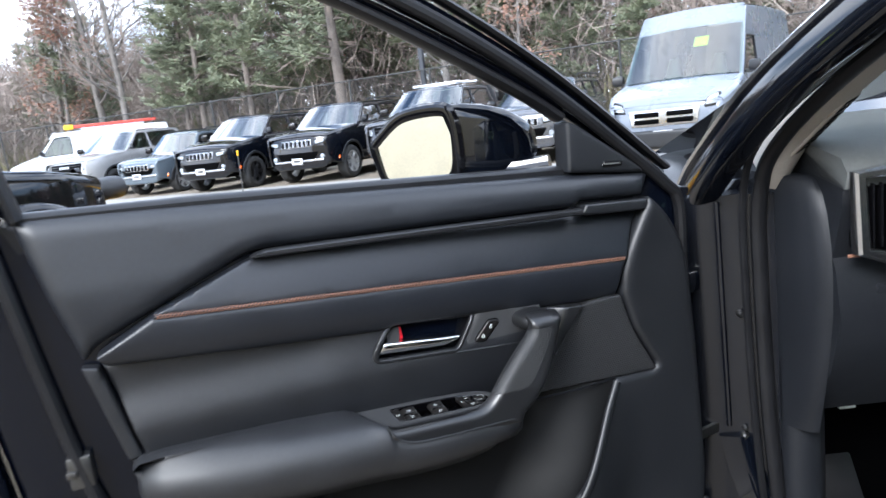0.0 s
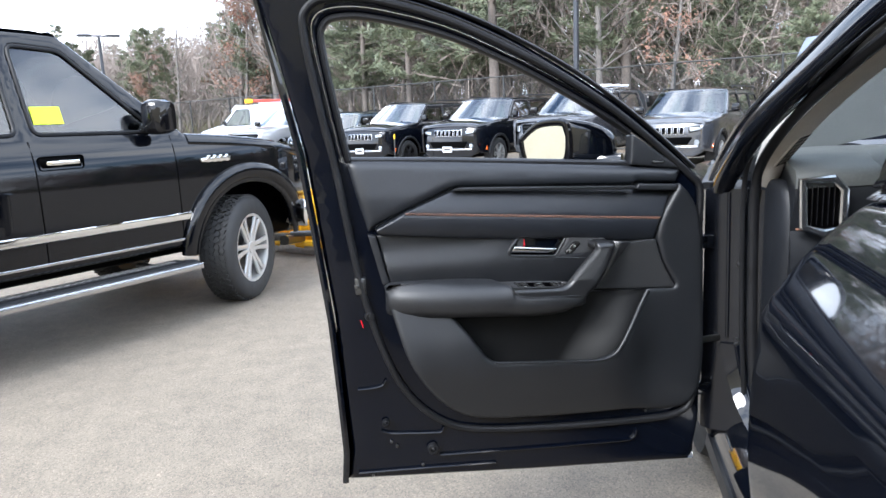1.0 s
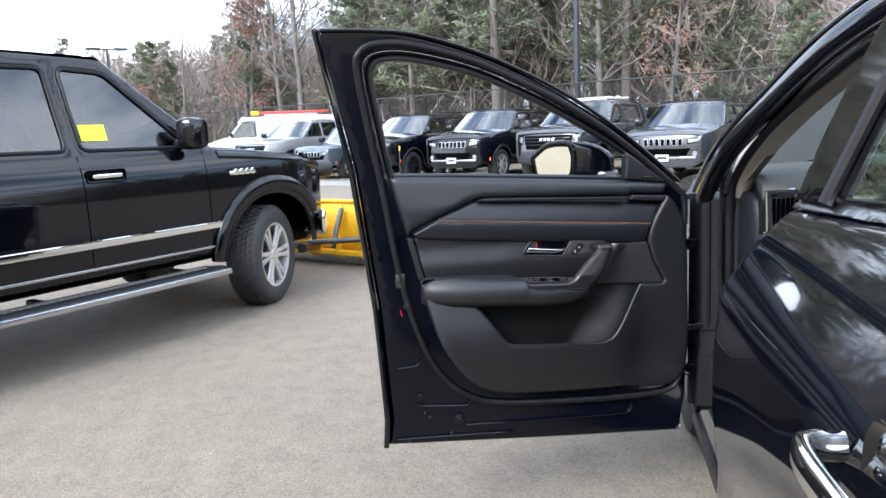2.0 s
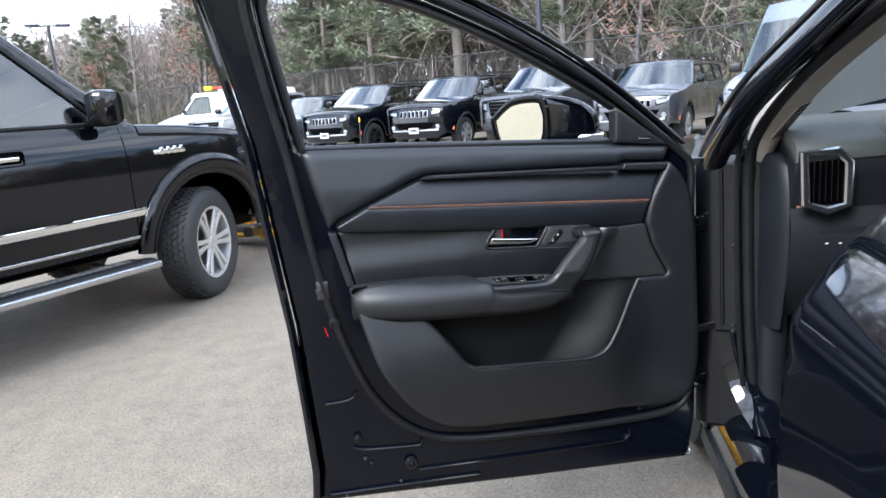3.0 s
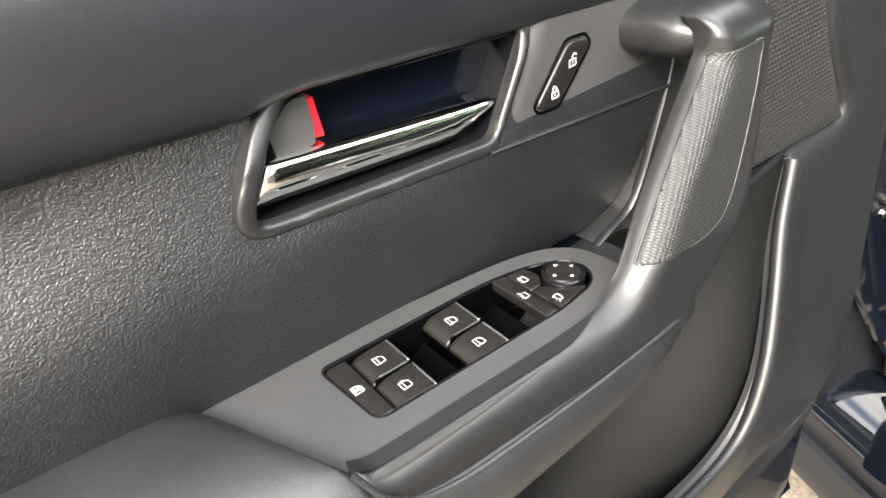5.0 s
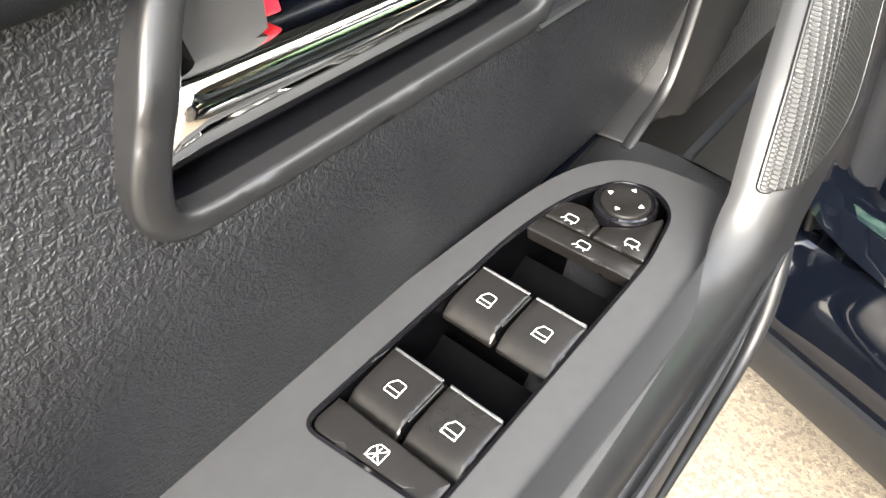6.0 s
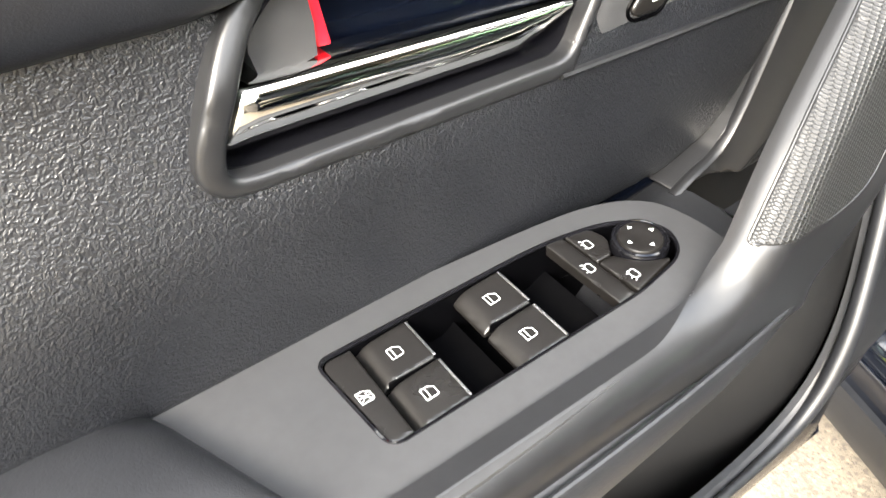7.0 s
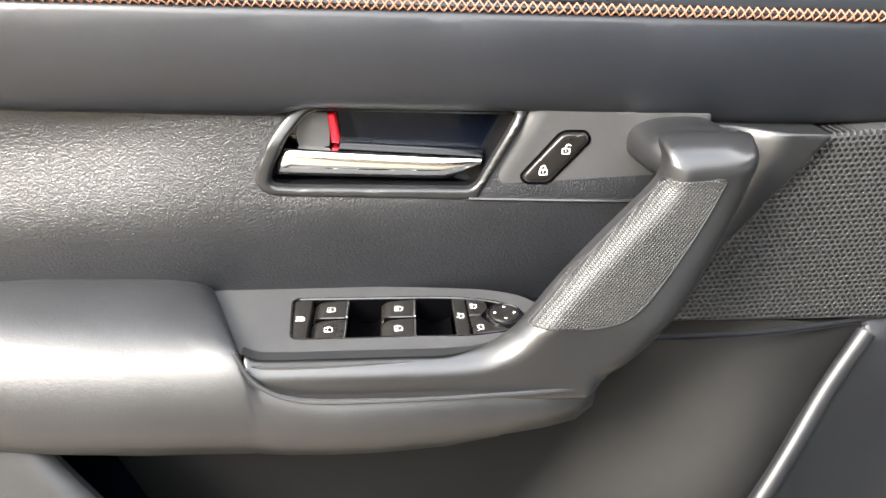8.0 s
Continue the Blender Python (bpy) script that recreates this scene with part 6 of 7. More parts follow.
    def on_nose(poly, proud, thick, rad, material, nm, rs=0.05, lab="", par=None):
        return part(nm, pad(rounded(poly), lambda a, b: nose(a, b) - proud, lambda a, b: nose(a, b) + thick, rad, rs, to=N), material, par or v, lab)

    g0, g1 = hood[0] - 0.34, hood[0] - 0.08
    if face == "slots":
        zc = hood[0] - 0.19
        for i in range(7):
            y = (i - 3) * 0.125
            on_nose([(y - 0.050, zc - 0.085, 0.02), (y - 0.050, zc + 0.085, 0.02), (y + 0.050, zc + 0.085, 0.02), (y + 0.050, zc - 0.085, 0.02)], 0.012, 0.02, 0.01, M["satin_chrome"], "grille_surround", 0.03)
            on_nose([(y - 0.036, zc - 0.070, 0.015), (y - 0.036, zc + 0.070, 0.015), (y + 0.036, zc + 0.070, 0.015), (y + 0.036, zc - 0.070, 0.015)], 0.017, 0.0, 0.003, M["pit"], "grille_slot", 0.03)
        on_nose([(-0.50, 0.60, 0.03), (-0.60, 0.76, 0.03), (0.60, 0.76, 0.03), (0.50, 0.60, 0.03)], 0.006, 0.02, 0.01, M["pit"], "lower_grille")
        on_nose([(-0.72, 0.53, 0.02), (-0.72, 0.585, 0.02), (0.72, 0.585, 0.02), (0.72, 0.53, 0.02)], 0.03, 0.02, 0.02, M["satin_chrome"], "bumper_bar")
        lamp = [(0.52, hood[0] - 0.25, 0.02), (0.50, hood[0] - 0.12, 0.02), (fw2 - 0.04, hood[0] - 0.10, 0.03), (fw2 - 0.03, hood[0] - 0.20, 0.03)]
    elif face == "bar":
        on_nose([(-0.58, g0 - 0.08, 0.06), (-0.66, g1, 0.06), (0.66, g1, 0.06), (0.58, g0 - 0.08, 0.06)], 0.010, 0.03, 0.02, M["pit"], "grille")
        for k in range(3):
            zz = g0 + 0.02 + 0.08 * k
            on_nose([(-0.60, zz, 0.01), (-0.60, zz + 0.022, 0.01), (0.60, zz + 0.022, 0.01), (0.60, zz, 0.01)], 0.022, 0.0, 0.008, M["gloss_black"], "grille_bar")
        for y in (-0.16, -0.05, 0.05, 0.16):
            on_nose([(y - 0.038, g1 - 0.135, 0.01), (y - 0.038, g1 - 0.065, 0.01), (y + 0.038, g1 - 0.065, 0.01), (y + 0.038, g1 - 0.135, 0.01)], 0.03, 0.0, 0.004, M["satin_chrome"], "badge_bar")
        on_nose([(-fw2 + 0.03, 0.46, 0.05), (-fw2 + 0.03, 0.66, 0.05), (fw2 - 0.03, 0.66, 0.05), (fw2 - 0.03, 0.46, 0.05)], 0.05, 0.02, 0.04, M["plastic"], "bumper")
        lamp = [(0.68, g0 + 0.04, 0.03), (0.70, g1, 0.03), (fw2 - 0.02, g1 + 0.01, 0.03), (fw2 - 0.03, g0 + 0.06, 0.03)]
    else:
        on_nose([(-0.52, g0 - 0.02, 0.03), (-0.56, g1 - 0.02, 0.03), (0.56, g1 - 0.02, 0.03), (0.52, g0 - 0.02, 0.03)], 0.014, 0.03, 0.015, M["satin_chrome"], "grille_frame")
        for sy in (-0.26, 0.26):
            for k in range(2):
                zz = g0 + 0.02 + 0.105 * k
                on_nose([(sy - 0.20, zz, 0.015), (sy - 0.20, zz + 0.075, 0.015), (sy + 0.20, zz + 0.075, 0.015), (sy + 0.20, zz, 0.015)], 0.020, 0.0, 0.004, M["pit"], "grille_slot")
        on_nose([(-fw2 + 0.02, lowz + 0.02, 0.05), (-fw2 + 0.02, g0 - 0.08, 0.05), (fw2 - 0.02, g0 - 0.08, 0.05), (fw2 - 0.02, lowz + 0.02, 0.05)], 0.05, 0.02, 0.04, M["plastic"], "bumper")
        lamp = [(fw2 - 0.26, g1 - 0.06, 0.04), (fw2 - 0.20, g1 + 0.10, 0.04), (fw2 - 0.02, g1 + 0.16, 0.04), (fw2 - 0.02, g1 - 0.04, 0.04)]
    for sg in (-1, 1):
        q = [(sg * a, b, c) for a, b, c in lamp]
        lamp_ob = on_nose(q, 0.012, 0.03, 0.012, M["gloss_black"], "headlamp", 0.05)
        c0 = (sum(a for a, _, _ in lamp) / 4, sum(b for _, b, _ in lamp) / 4)
        on_nose([(sg * (c0[0] + (a - c0[0]) * 0.78), c0[1] + (b - c0[1]) * 0.62, 0.015) for a, b, _ in lamp], 0.016, 0.0, 0.004, M["lens"], "lens", 0.05, "", lamp_ob)
        part("marker_lamp", box((0.05, 0.02, 0.10), (ra + 0.09, sg * (half(ra + 0.09, az + 0.10) + 0.004), az + 0.16), 0.006, 2, (0, -20, 0)), M["amber"], v)
        if face == "slots":
            part("fog_lamp", lathe([(0.001, -0.014), (0.05, -0.010), (0.06, 0.0), (0.06, 0.02)], 16, (0, 0, 0), "x"), M["lens"], v, m=pose(-nose(sg * 0.68, 0.62) + 0.006, sg * 0.68, 0.64, 0, 0, 180))
    plate_ob = part("front_plate", box((0.012, 0.30, 0.15), (fo + 0.012, 0, 0.56), 0.004), M["plate_white"], v, "white number plate")
    part("plate_bar", box((0.003, 0.20, 0.05), (fo + 0.020, 0, 0.565), 0.0), M["steel_dark"], plate_ob, smooth=0)
    for sy, right in ((-1, True), (1, False)):
        for xc, st in ((0.0, steer), (-wb, 0.0)):
            wheel(v, (xc, sy * (h2 - 0.025), r), r, 0.25, M[rims], spokes, st, right, tread)
    for sg in (-1, 1):
        if kind == "suv":
            part("roof_rail", sweep([(wtop - 0.25, sg * (half(wtop, roof) + 0.04), roof - 0.03), (wtop - 0.35, sg * (half(wtop, roof) + 0.04), roof + 0.03), (rend + 0.35, sg * (half(wtop, roof) + 0.04), roof + 0.03), (rend + 0.2, sg * (half(wtop, roof) + 0.04), roof - 0.03)], (0.018, 0.016), seg=8), M["plastic"], v)
    return v, half


# ---- the black pickup and its snow plow ----
truck, truck_half = vehicle("pickup_truck", "black crew cab pickup truck with chrome mouldings", "truck", (-1.88, 4.50, 0.0), 48.3, "pickup", "paint_truck", 2.04, 3.75, 0.80, 1.2, 0.46, (1.16, 1.30), 1.30, 2.02,
                            -0.50, -1.22, -3.02, 1.32, 0.405, "rim", 6, 0.05, "truck", steer=22.0, tumble=0.34, tread=52)
RS = lambda x, z, o=0.0: (x, -truck_half(x, z) - o, z)
for z, th, m4, o in ((0.735, 0.026, "chrome", 0.006), (0.575, 0.010, "satin_chrome", 0.004)):
    part("chrome_moulding", sweep([RS(x, z, o) for x in (-0.56, -0.9, -1.4, -2.0, -2.6, -3.05)], (th, 0.008), seg=8, power=3), M[m4], truck, "bright lower moulding")
step = part("running_board", sweep([(-0.62, -1.06, 0.395), (-1.2, -1.065, 0.395), (-2.2, -1.065, 0.395), (-3.1, -1.06, 0.395)], (0.035, 0.085), side=(0, 1, 0), seg=12, power=3), M["plastic"], truck, "dark running board with a bright edge")
part("edge_strip", sweep([(-0.60, -1.140, 0.390), (-1.2, -1.147, 0.390), (-2.2, -1.147, 0.390), (-3.1, -1.140, 0.390)], (0.022, 0.010), seg=10, power=3), M["satin_chrome"], step, "satin metal edge")
part("step_pad", box((2.3, 0.11, 0.014), (-1.86, -1.05, 0.432), 0.004), M["rubber"], step)
for i in range(46):
    part("tread_bar", box((0.03, 0.085, 0.008), (-0.80 - 0.047 * i, -1.05, 0.441), 0.002, 1, (0, 0, 28)), M["steel"], step)
for x in (-0.85, -1.9, -2.9):
    part("step_bracket", box((0.06, 0.30, 0.05), (x, -0.92, 0.40), 0.01), M["plastic"], step)
part("flare", sweep([RS(0.595 * math.cos(a), 0.415 + 0.595 * math.sin(a), 0.004) for a in [math.pi * (0.16 + 0.82 * k / 24) for k in range(25)]], (0.060, 0.042), seg=14, power=2.4), M["paint_truck"], truck, "gloss wheel arch flare", 60)
badge = part("wing_badge", box((0.26, 0.008, 0.030), RS(-0.30, 1.115, 0.006), 0.002), M["chrome"], truck, "bright wing badge bar")
for i in range(4):
    part("badge_bar", box((0.030, 0.006, 0.050), RS(-0.20 - 0.055 * i, 1.120, 0.008), 0.003), M["chrome"], badge)
part("window_sticker", pad([(-1.335, 1.40), (-1.335, 1.505), (-1.515, 1.505), (-1.515, 1.40)], lambda u, w: -truck_half(u, w) + 0.008, lambda u, w: -truck_half(u, w) + 0.012, 0.0, 0.1), M["sticker"], truck, "yellow-green window sticker")
part("handle_bezel", box((0.27, 0.010, 0.085), RS(-1.43, 1.17, 0.001), 0.02), M["pit"], truck)
part("handle_bezel", box((0.27, 0.010, 0.085), RS(-2.60, 1.17, 0.001), 0.02), M["pit"], truck)
part("front_bumper", loft([[(0.76 + 0.06 * k * c - 0.16 * (abs(y) / 1.0) ** 3 - 0.05 * (1 - k), y, 0.60 + 0.12 * (0.35 + 0.65 * k) * q) for c, q in [(math.cos(6.2832 * j / 16), math.sin(6.2832 * j / 16)) for j in range(16)]] for y, k in ((-1.05, 0.05), (-1.045, 0.45), (-1.02, 0.85), (-0.95, 1.0), (-0.5, 1.0), (0.0, 1.0), (0.5, 1.0), (0.95, 1.0), (1.02, 0.85), (1.045, 0.45), (1.05, 0.05))], closed=True), M["chrome"], truck, "chrome front bumper", 60)

plow = thing("snow_plow", "yellow steel snow plow blade mounted before the pickup", "snow plow", (-1.88 + 1.50 * 0.665, 4.50 + 1.50 * 0.747, 0.0), 48.3)
blade = [[(0.02 + 0.16 * (t - 0.45) ** 2 * 2.0, y, 0.05 + 0.62 * t) for t in [k / 8 for k in range(9)]] + [(0.035 + 0.16 * (t - 0.45) ** 2 * 2.0, y, 0.05 + 0.62 * t) for t in [1 - k / 8 for k in range(9)]] for y in (-1.2, -0.6, 0.0, 0.6, 1.2)]
part("moldboard", loft(blade, closed=True), M["plow_yellow"], plow, "curved yellow moldboard", 50)
for y in (-1.15, -0.72, -0.36, 0.0, 0.36, 0.72, 1.15):
    part("rib", loft([[(x, y + d, z) for x, z in ((0.06, 0.06), (-0.07, 0.10), (-0.08, 0.40), (0.06, 0.655))] for d in (-0.008, 0.008)], closed=True), M["plow_yellow"], plow)
part("top_edge", sweep([(0.09, -1.2, 0.672), (0.09, 1.2, 0.672)], 0.018, side=(0, 0, 1), seg=8), M["plow_yellow"], plow)
part("cutting_edge", box((0.018, 2.42, 0.12), (0.055, 0, 0.062), 0.003), M["steel"], plow, "worn steel cutting edge")
part("base_angle", box((0.09, 2.3, 0.05), (-0.03, 0, 0.14), 0.006), M["plow_yellow"], plow)
for sg in (-1, 1):
    ram = part("angling_cylinder", sweep([(-0.42, sg * 0.30, 0.30), (-0.05, sg * 0.75, 0.30)], 0.030, seg=12), M["steel_dark"], plow, "hydraulic cylinder")
    part("piston_rod", sweep([(-0.16, sg * 0.62, 0.30), (-0.02, sg * 0.79, 0.30)], 0.016, seg=10), M["steel"], ram)
    spring = part("trip_spring", sweep([(-0.20, sg * 0.45, 0.22), (-0.12, sg * 0.42, 0.36), (0.02, sg * 0.40, 0.60)], 0.028, seg=12), M["steel_dark"], plow, "black trip spring")
    light = part("plow_lamp", loft([[(-0.64 + 0.075 * k, sg * 0.56 + 0.15 * s * math.copysign(abs(c) ** 0.7, c), 1.05 + 0.085 * s * math.copysign(abs(q) ** 0.7, q)) for c, q in [(math.cos(6.2832 * j / 20), math.sin(6.2832 * j / 20)) for j in range(20)]] for k, s in enumerate((0.55, 0.90, 1.0, 1.0))], closed=True), M["plastic"], plow, "black plow headlamp", 60)
    part("lens", loft([[(-0.414 + 0.014 * k, sg * 0.56 + 0.13 * s * math.copysign(abs(c) ** 0.7, c), 1.05 + 0.070 * s * math.copysign(abs(q) ** 0.7, q)) for c, q in [(math.cos(6.2832 * j / 20), math.sin(6.2832 * j / 20)) for j in range(20)]] for k, s in enumerate((1.0, 0.9))], closed=True), M["lens"], light)
    part("lamp_stalk", sweep([(-0.45, sg * 0.40, 0.42), (-0.50, sg * 0.50, 0.75), (-0.54, sg * 0.56, 0.99)], 0.018, seg=8), M["steel_dark"], plow)
part("a_frame", sweep([(-0.62, -0.42, 0.28), (-0.08, -0.10, 0.20), (-0.08, 0.10, 0.20), (-0.62, 0.42, 0.28)], 0.045, side=(0, 0, 1), seg=8, power=4), M["steel_dark"], plow, "black plow frame")
part("lift_arm", box((0.10, 0.9, 0.10), (-0.55, 0, 0.42), 0.01), M["steel_dark"], plow)
part("shoe", box((0.14, 0.08, 0.05), (-0.03, -0.9, 0.025), 0.01), M["steel"], plow)
part("shoe", box((0.14, 0.08, 0.05), (-0.03, 0.9, 0.025), 0.01), M["steel"], plow)

# ---- the row of parked vehicles by the fence ----
ROW = Vector((0.722, -0.692))
FACE = -133.8
INTO = Vector((0.692, 0.722))


SPOTS = {-4: (-6.3, 26.6), -3: (-2.8, 23.1), -2: (-0.85, 21.1), -1: (0.85, 18.75), 0: (3.05, 17.15), 1: (5.05, 15.15), 2: (7.05, 13.20)}


def spot(k, back=0.0):
    p = Vector(SPOTS[k]) + INTO * back
    return (p.x, p.y, 0.0)


GR = "parked row by the fence"
vehicle("parked_suv", "gloss black seven-slot SUV with dark wheels", "car", spot(-1), FACE, "suv", "paint_black", 2.02, 3.1, 0.95, 1.15, 0.38, (1.13, 1.28), 1.27, 1.86, -0.50, -1.15, r=0.40, rims="rim_dark", face="slots", group=GR)
vehicle("parked_suv", "gloss black SUV with chrome seven-slot grille", "car", spot(0), FACE, "suv", "paint_black", 2.04, 3.12, 0.95, 1.2, 0.38, (1.16, 1.30), 1.29, 1.89, -0.50, -1.12, r=0.405, rims="rim", face="slots", group=GR)
vehicle("parked_suv", "dark grey metallic SUV with seven-slot grille", "car", spot(2), FACE, "suv", "paint_grey", 1.98, 3.05, 0.92, 1.15, 0.37, (1.09, 1.22), 1.21, 1.80, -0.50, -1.15, r=0.39, rims="rim", face="slots", group=GR)
pk, pk_half = vehicle("parked_pickup", "charcoal pickup truck with a bed cap", "truck", spot(1), FACE, "pickup", "paint_charcoal", 2.06, 3.6, 0.95, 1.2, 0.46, (1.22, 1.35), 1.34, 1.96, -0.52, -1.20, -2.95, 1.32, 0.41, "rim_dark", 6, 0.07, "bar", GR)
part("bed_cap", loft([[(x, s * c, z) for s, c, z in ((-1, w, 1.32), (-1, w - 0.06, 1.75), (-1, w - 0.2, 1.90), (1, w - 0.2, 1.90), (1, w - 0.06, 1.75), (1, w, 1.32))] for x, w in ((-3.14, 0.98), (-3.3, 0.98), (-4.7, 0.97))], closed=True), M["paint_charcoal"], pk, "painted bed cap", 50)
for sg in (-1, 1):
    part("cap_window", box((1.1, 0.01, 0.30), (-3.9, sg * 0.955, 1.60), 0.03, 2, (8 * sg, 0, 0)), M["gloss_black"], pk)
rack = part("roof_rack", box((1.5, 0.05, 0.04), (-2.1, -0.55, 2.0), 0.01), M["paint_white"], pk, "white roof rack")
part("rail", box((1.5, 0.05, 0.04), (-2.1, 0.55, 2.0), 0.01), M["paint_white"], rack)
for x in (-1.5, -2.1, -2.7):
    part("cross_bar", box((0.05, 1.3, 0.035), (x, 0, 2.03), 0.01), M["paint_white"], rack)
vehicle("parked_suv", "blue grey compact SUV with slotted grille", "car", spot(-2), FACE, "suv", "paint_bluegrey", 1.80, 2.65, 0.85, 0.95, 0.36, (0.98, 1.08), 1.10, 1.68, -0.55, -1.05, r=0.36, rims="rim", face="slots", group=GR)
vehicle("parked_pickup", "silver pickup truck with black wheels", "truck", spot(-3), FACE, "pickup", "paint_silver", 2.06, 3.6, 0.95, 1.2, 0.48, (1.20, 1.33), 1.32, 1.96, -0.52, -1.20, -2.95, 1.32, 0.42, "rim_dark", 6, 0.07, "bar", GR)
wv, _ = vehicle("cargo_van", "white cargo van with a red ladder rack", "van", (-5.0, 27.9, 0.0), FACE - 38, "van", "paint_white", 2.02, 3.4, 0.9, 1.1, 0.38, (1.15, 1.42), 1.40, 2.25, -0.1, -0.75, r=0.36, rims="rim_dark", face="van", group=GR, tumble=0.12)
part("ladder", box((2.9, 0.30, 0.10), (-2.7, 0.35, 2.36), 0.02), M["red_rack"], wv, "red ladder")
part("ladder_end", box((0.30, 0.36, 0.16), (-1.2, 0.35, 2.36), 0.02), M["plow_yellow"], wv)
part("pipe_tube", sweep([(-1.6, -0.5, 2.36), (-3.8, -0.5, 2.36)], 0.09, seg=12), M["paint_white"], wv)
for i in range(4):
    part("lettering_bar", box((0.20, 0.006, 0.24 - 0.04 * (i % 2)), (-3.5 - 0.26 * i, 1.005, 1.35), 0.0), M["red_rack"], wv, smooth=0)
van, _ = vehicle("passenger_van", "white high-roof van, painted as if shaded, with a chrome barred grille", "van", (7.60, 8.85, 0.0), -146.0, "van", "paint_van_shaded", 2.05, 3.6, 0.95, 1.0, 0.36, (1.06, 1.36), 1.34, 2.52, -0.05, -0.85, r=0.36, rims="rim_dark", face="van", group=GR, tumble=0.10)
part("aerial", sweep([(-1.1, 0.0, 2.58), (-1.25, 0.0, 2.75)], 0.008, seg=6), M["plastic"], van)
part("windscreen_paper", box((0.01, 0.22, 0.20), (-0.42, 0.25, 1.95), 0.0, 1, (0, -42, 0)), M["sticker"], van)

marker = thing("marker_stake", "slim yellow tipped marker stake by the parked row", "stake", (1.05, 16.9, 0.0))
part("stake", sweep([(0, 0, 0), (0.02, 0, 0.9)], 0.014, seg=8), M["steel_dark"], marker)
part("tip", sweep([(0.02, 0, 0.88), (0.023, 0, 1.0)], 0.020, seg=8), M["plow_yellow"], marker)

# ---- fence, lamp posts, far pavement ----
FN = 20.9   # distance of the fence from the origin along INTO


def on_fence(s, z, d=0.0):
    p = INTO * (FN + d) + ROW * s
    return Vector((p.x, p.y, z))


FENCE_H = 2.75
fence = thing("chain_link_fence", "tall black chain link fence before the woods", "fence", (0, 0, 0))
post_mesh = finish("post", sweep([(0, 0, 0), (0, 0, FENCE_H + 0.05)], 0.035, seg=8), M["fence"], 40)
for i in range(30):
    part("post", post_mesh, None, fence, m=Matrix.Translation(on_fence(-58 + 3.05 * i, 0)))
for z in (FENCE_H, 0.15):
    part("rail", sweep([on_fence(-58, z), on_fence(-20, z), on_fence(10, z), on_fence(32, z)], 0.024, side=(0, 0, 1), seg=6), M["fence"], fence)
wire = bmesh.new()
for i in range(520):
    s = -40 + 0.13 * i
    for sg in (-1, 1):
        a, b = on_fence(s, 0.15), on_fence(s + sg * FENCE_H, FENCE_H)
        w = Vector((0, 0, 0.0045))
        wire.faces.new([wire.verts.new(p) for p in (a - w, b - w, b + w, a + w)])
wires = part("wire_mesh", wire, M["fence"], fence, smooth=0)
tagged(wires, kind="stuff")


def lamp_post(at, h, turn=0.0):
    lp = thing("street_lamp", "tall dark lamp post of the car park", "street lamp", at, turn, "car park lamps")
    base = part("base", lathe([(0.30, 0.0), (0.30, 0.55), (0.26, 0.60), (0.1, 0.60)], 20, axis="z"), M["concrete"], lp, "round concrete footing")
    part("post", sweep([(0, 0, 0.6), (0, 0, h * 0.6), (0, 0, h)], [(0.085, 0.085), (0.075, 0.075), (0.062, 0.062)], side=(0, 1, 0), seg=10, power=5), M["pole"], lp)
    part("arm", box((1.0, 0.06, 0.06), (0, 0, h - 0.02), 0.01), M["pole"], lp)
    for sg in (-1, 1):
        head = part("head", box((0.62, 0.34, 0.10), (sg * 0.62, 0, h + 0.0), 0.03), M["pole"], lp, "flat lamp head")
        part("lens", box((0.46, 0.26, 0.012), (sg * 0.62, 0, h - 0.054), 0.003), M["lens"], head)
    return lp


lamp_post((7.75, 21.9, 0.0), 9.0, 40)
lamp_post((-11.2, 35.0, 0.0), 5.9, 20)
lamp_post((-8.5, 62.0, 0.0), 8.5, 20)
lamp_post((-16.0, 74.0, 0.0), 8.5, 20)
kerb = part("pavement", loft([[Vector((p.x, p.y, z)) for p, z in ((INTO * (13.6) + ROW * s, -0.02), (INTO * 13.6 + ROW * s, 0.006), (INTO * 12.1 + ROW * s, 0.006), (INTO * 12.1 + ROW * s, -0.02))] for s in (-45, -20, -8, 2)], closed=True), M["concrete"], None)
tagged(kerb, "pale worn strip of pavement across the lot", "pavement", kind="structure")
wall = part("wall_south", box((60, 0.4, 5.0), (0, 0, 2.5), 0.02), M["wall_cream"], None, m=pose(-4, -11, 0, 0, 0, -12))
tagged(wall, "plain cream wall of a building", "wall", kind="structure")
wall_west = part("wall_west", box((0.4, 26, 5.5), (0, 0, 2.75), 0.02), M["wall_cream"], None, m=pose(-17, -6, 0, 0, 0, 8))
tagged(wall_west, "plain cream wall beside the car park", "wall", kind="structure")


# ---- woods ----
def mesh_of(name, verts, faces, material, smooth=False):
    me = bpy.data.meshes.new(name)
    me.from_pydata(verts, [], faces)
    me.materials.append(material)
    if smooth:
        me.shade_smooth()
    return me


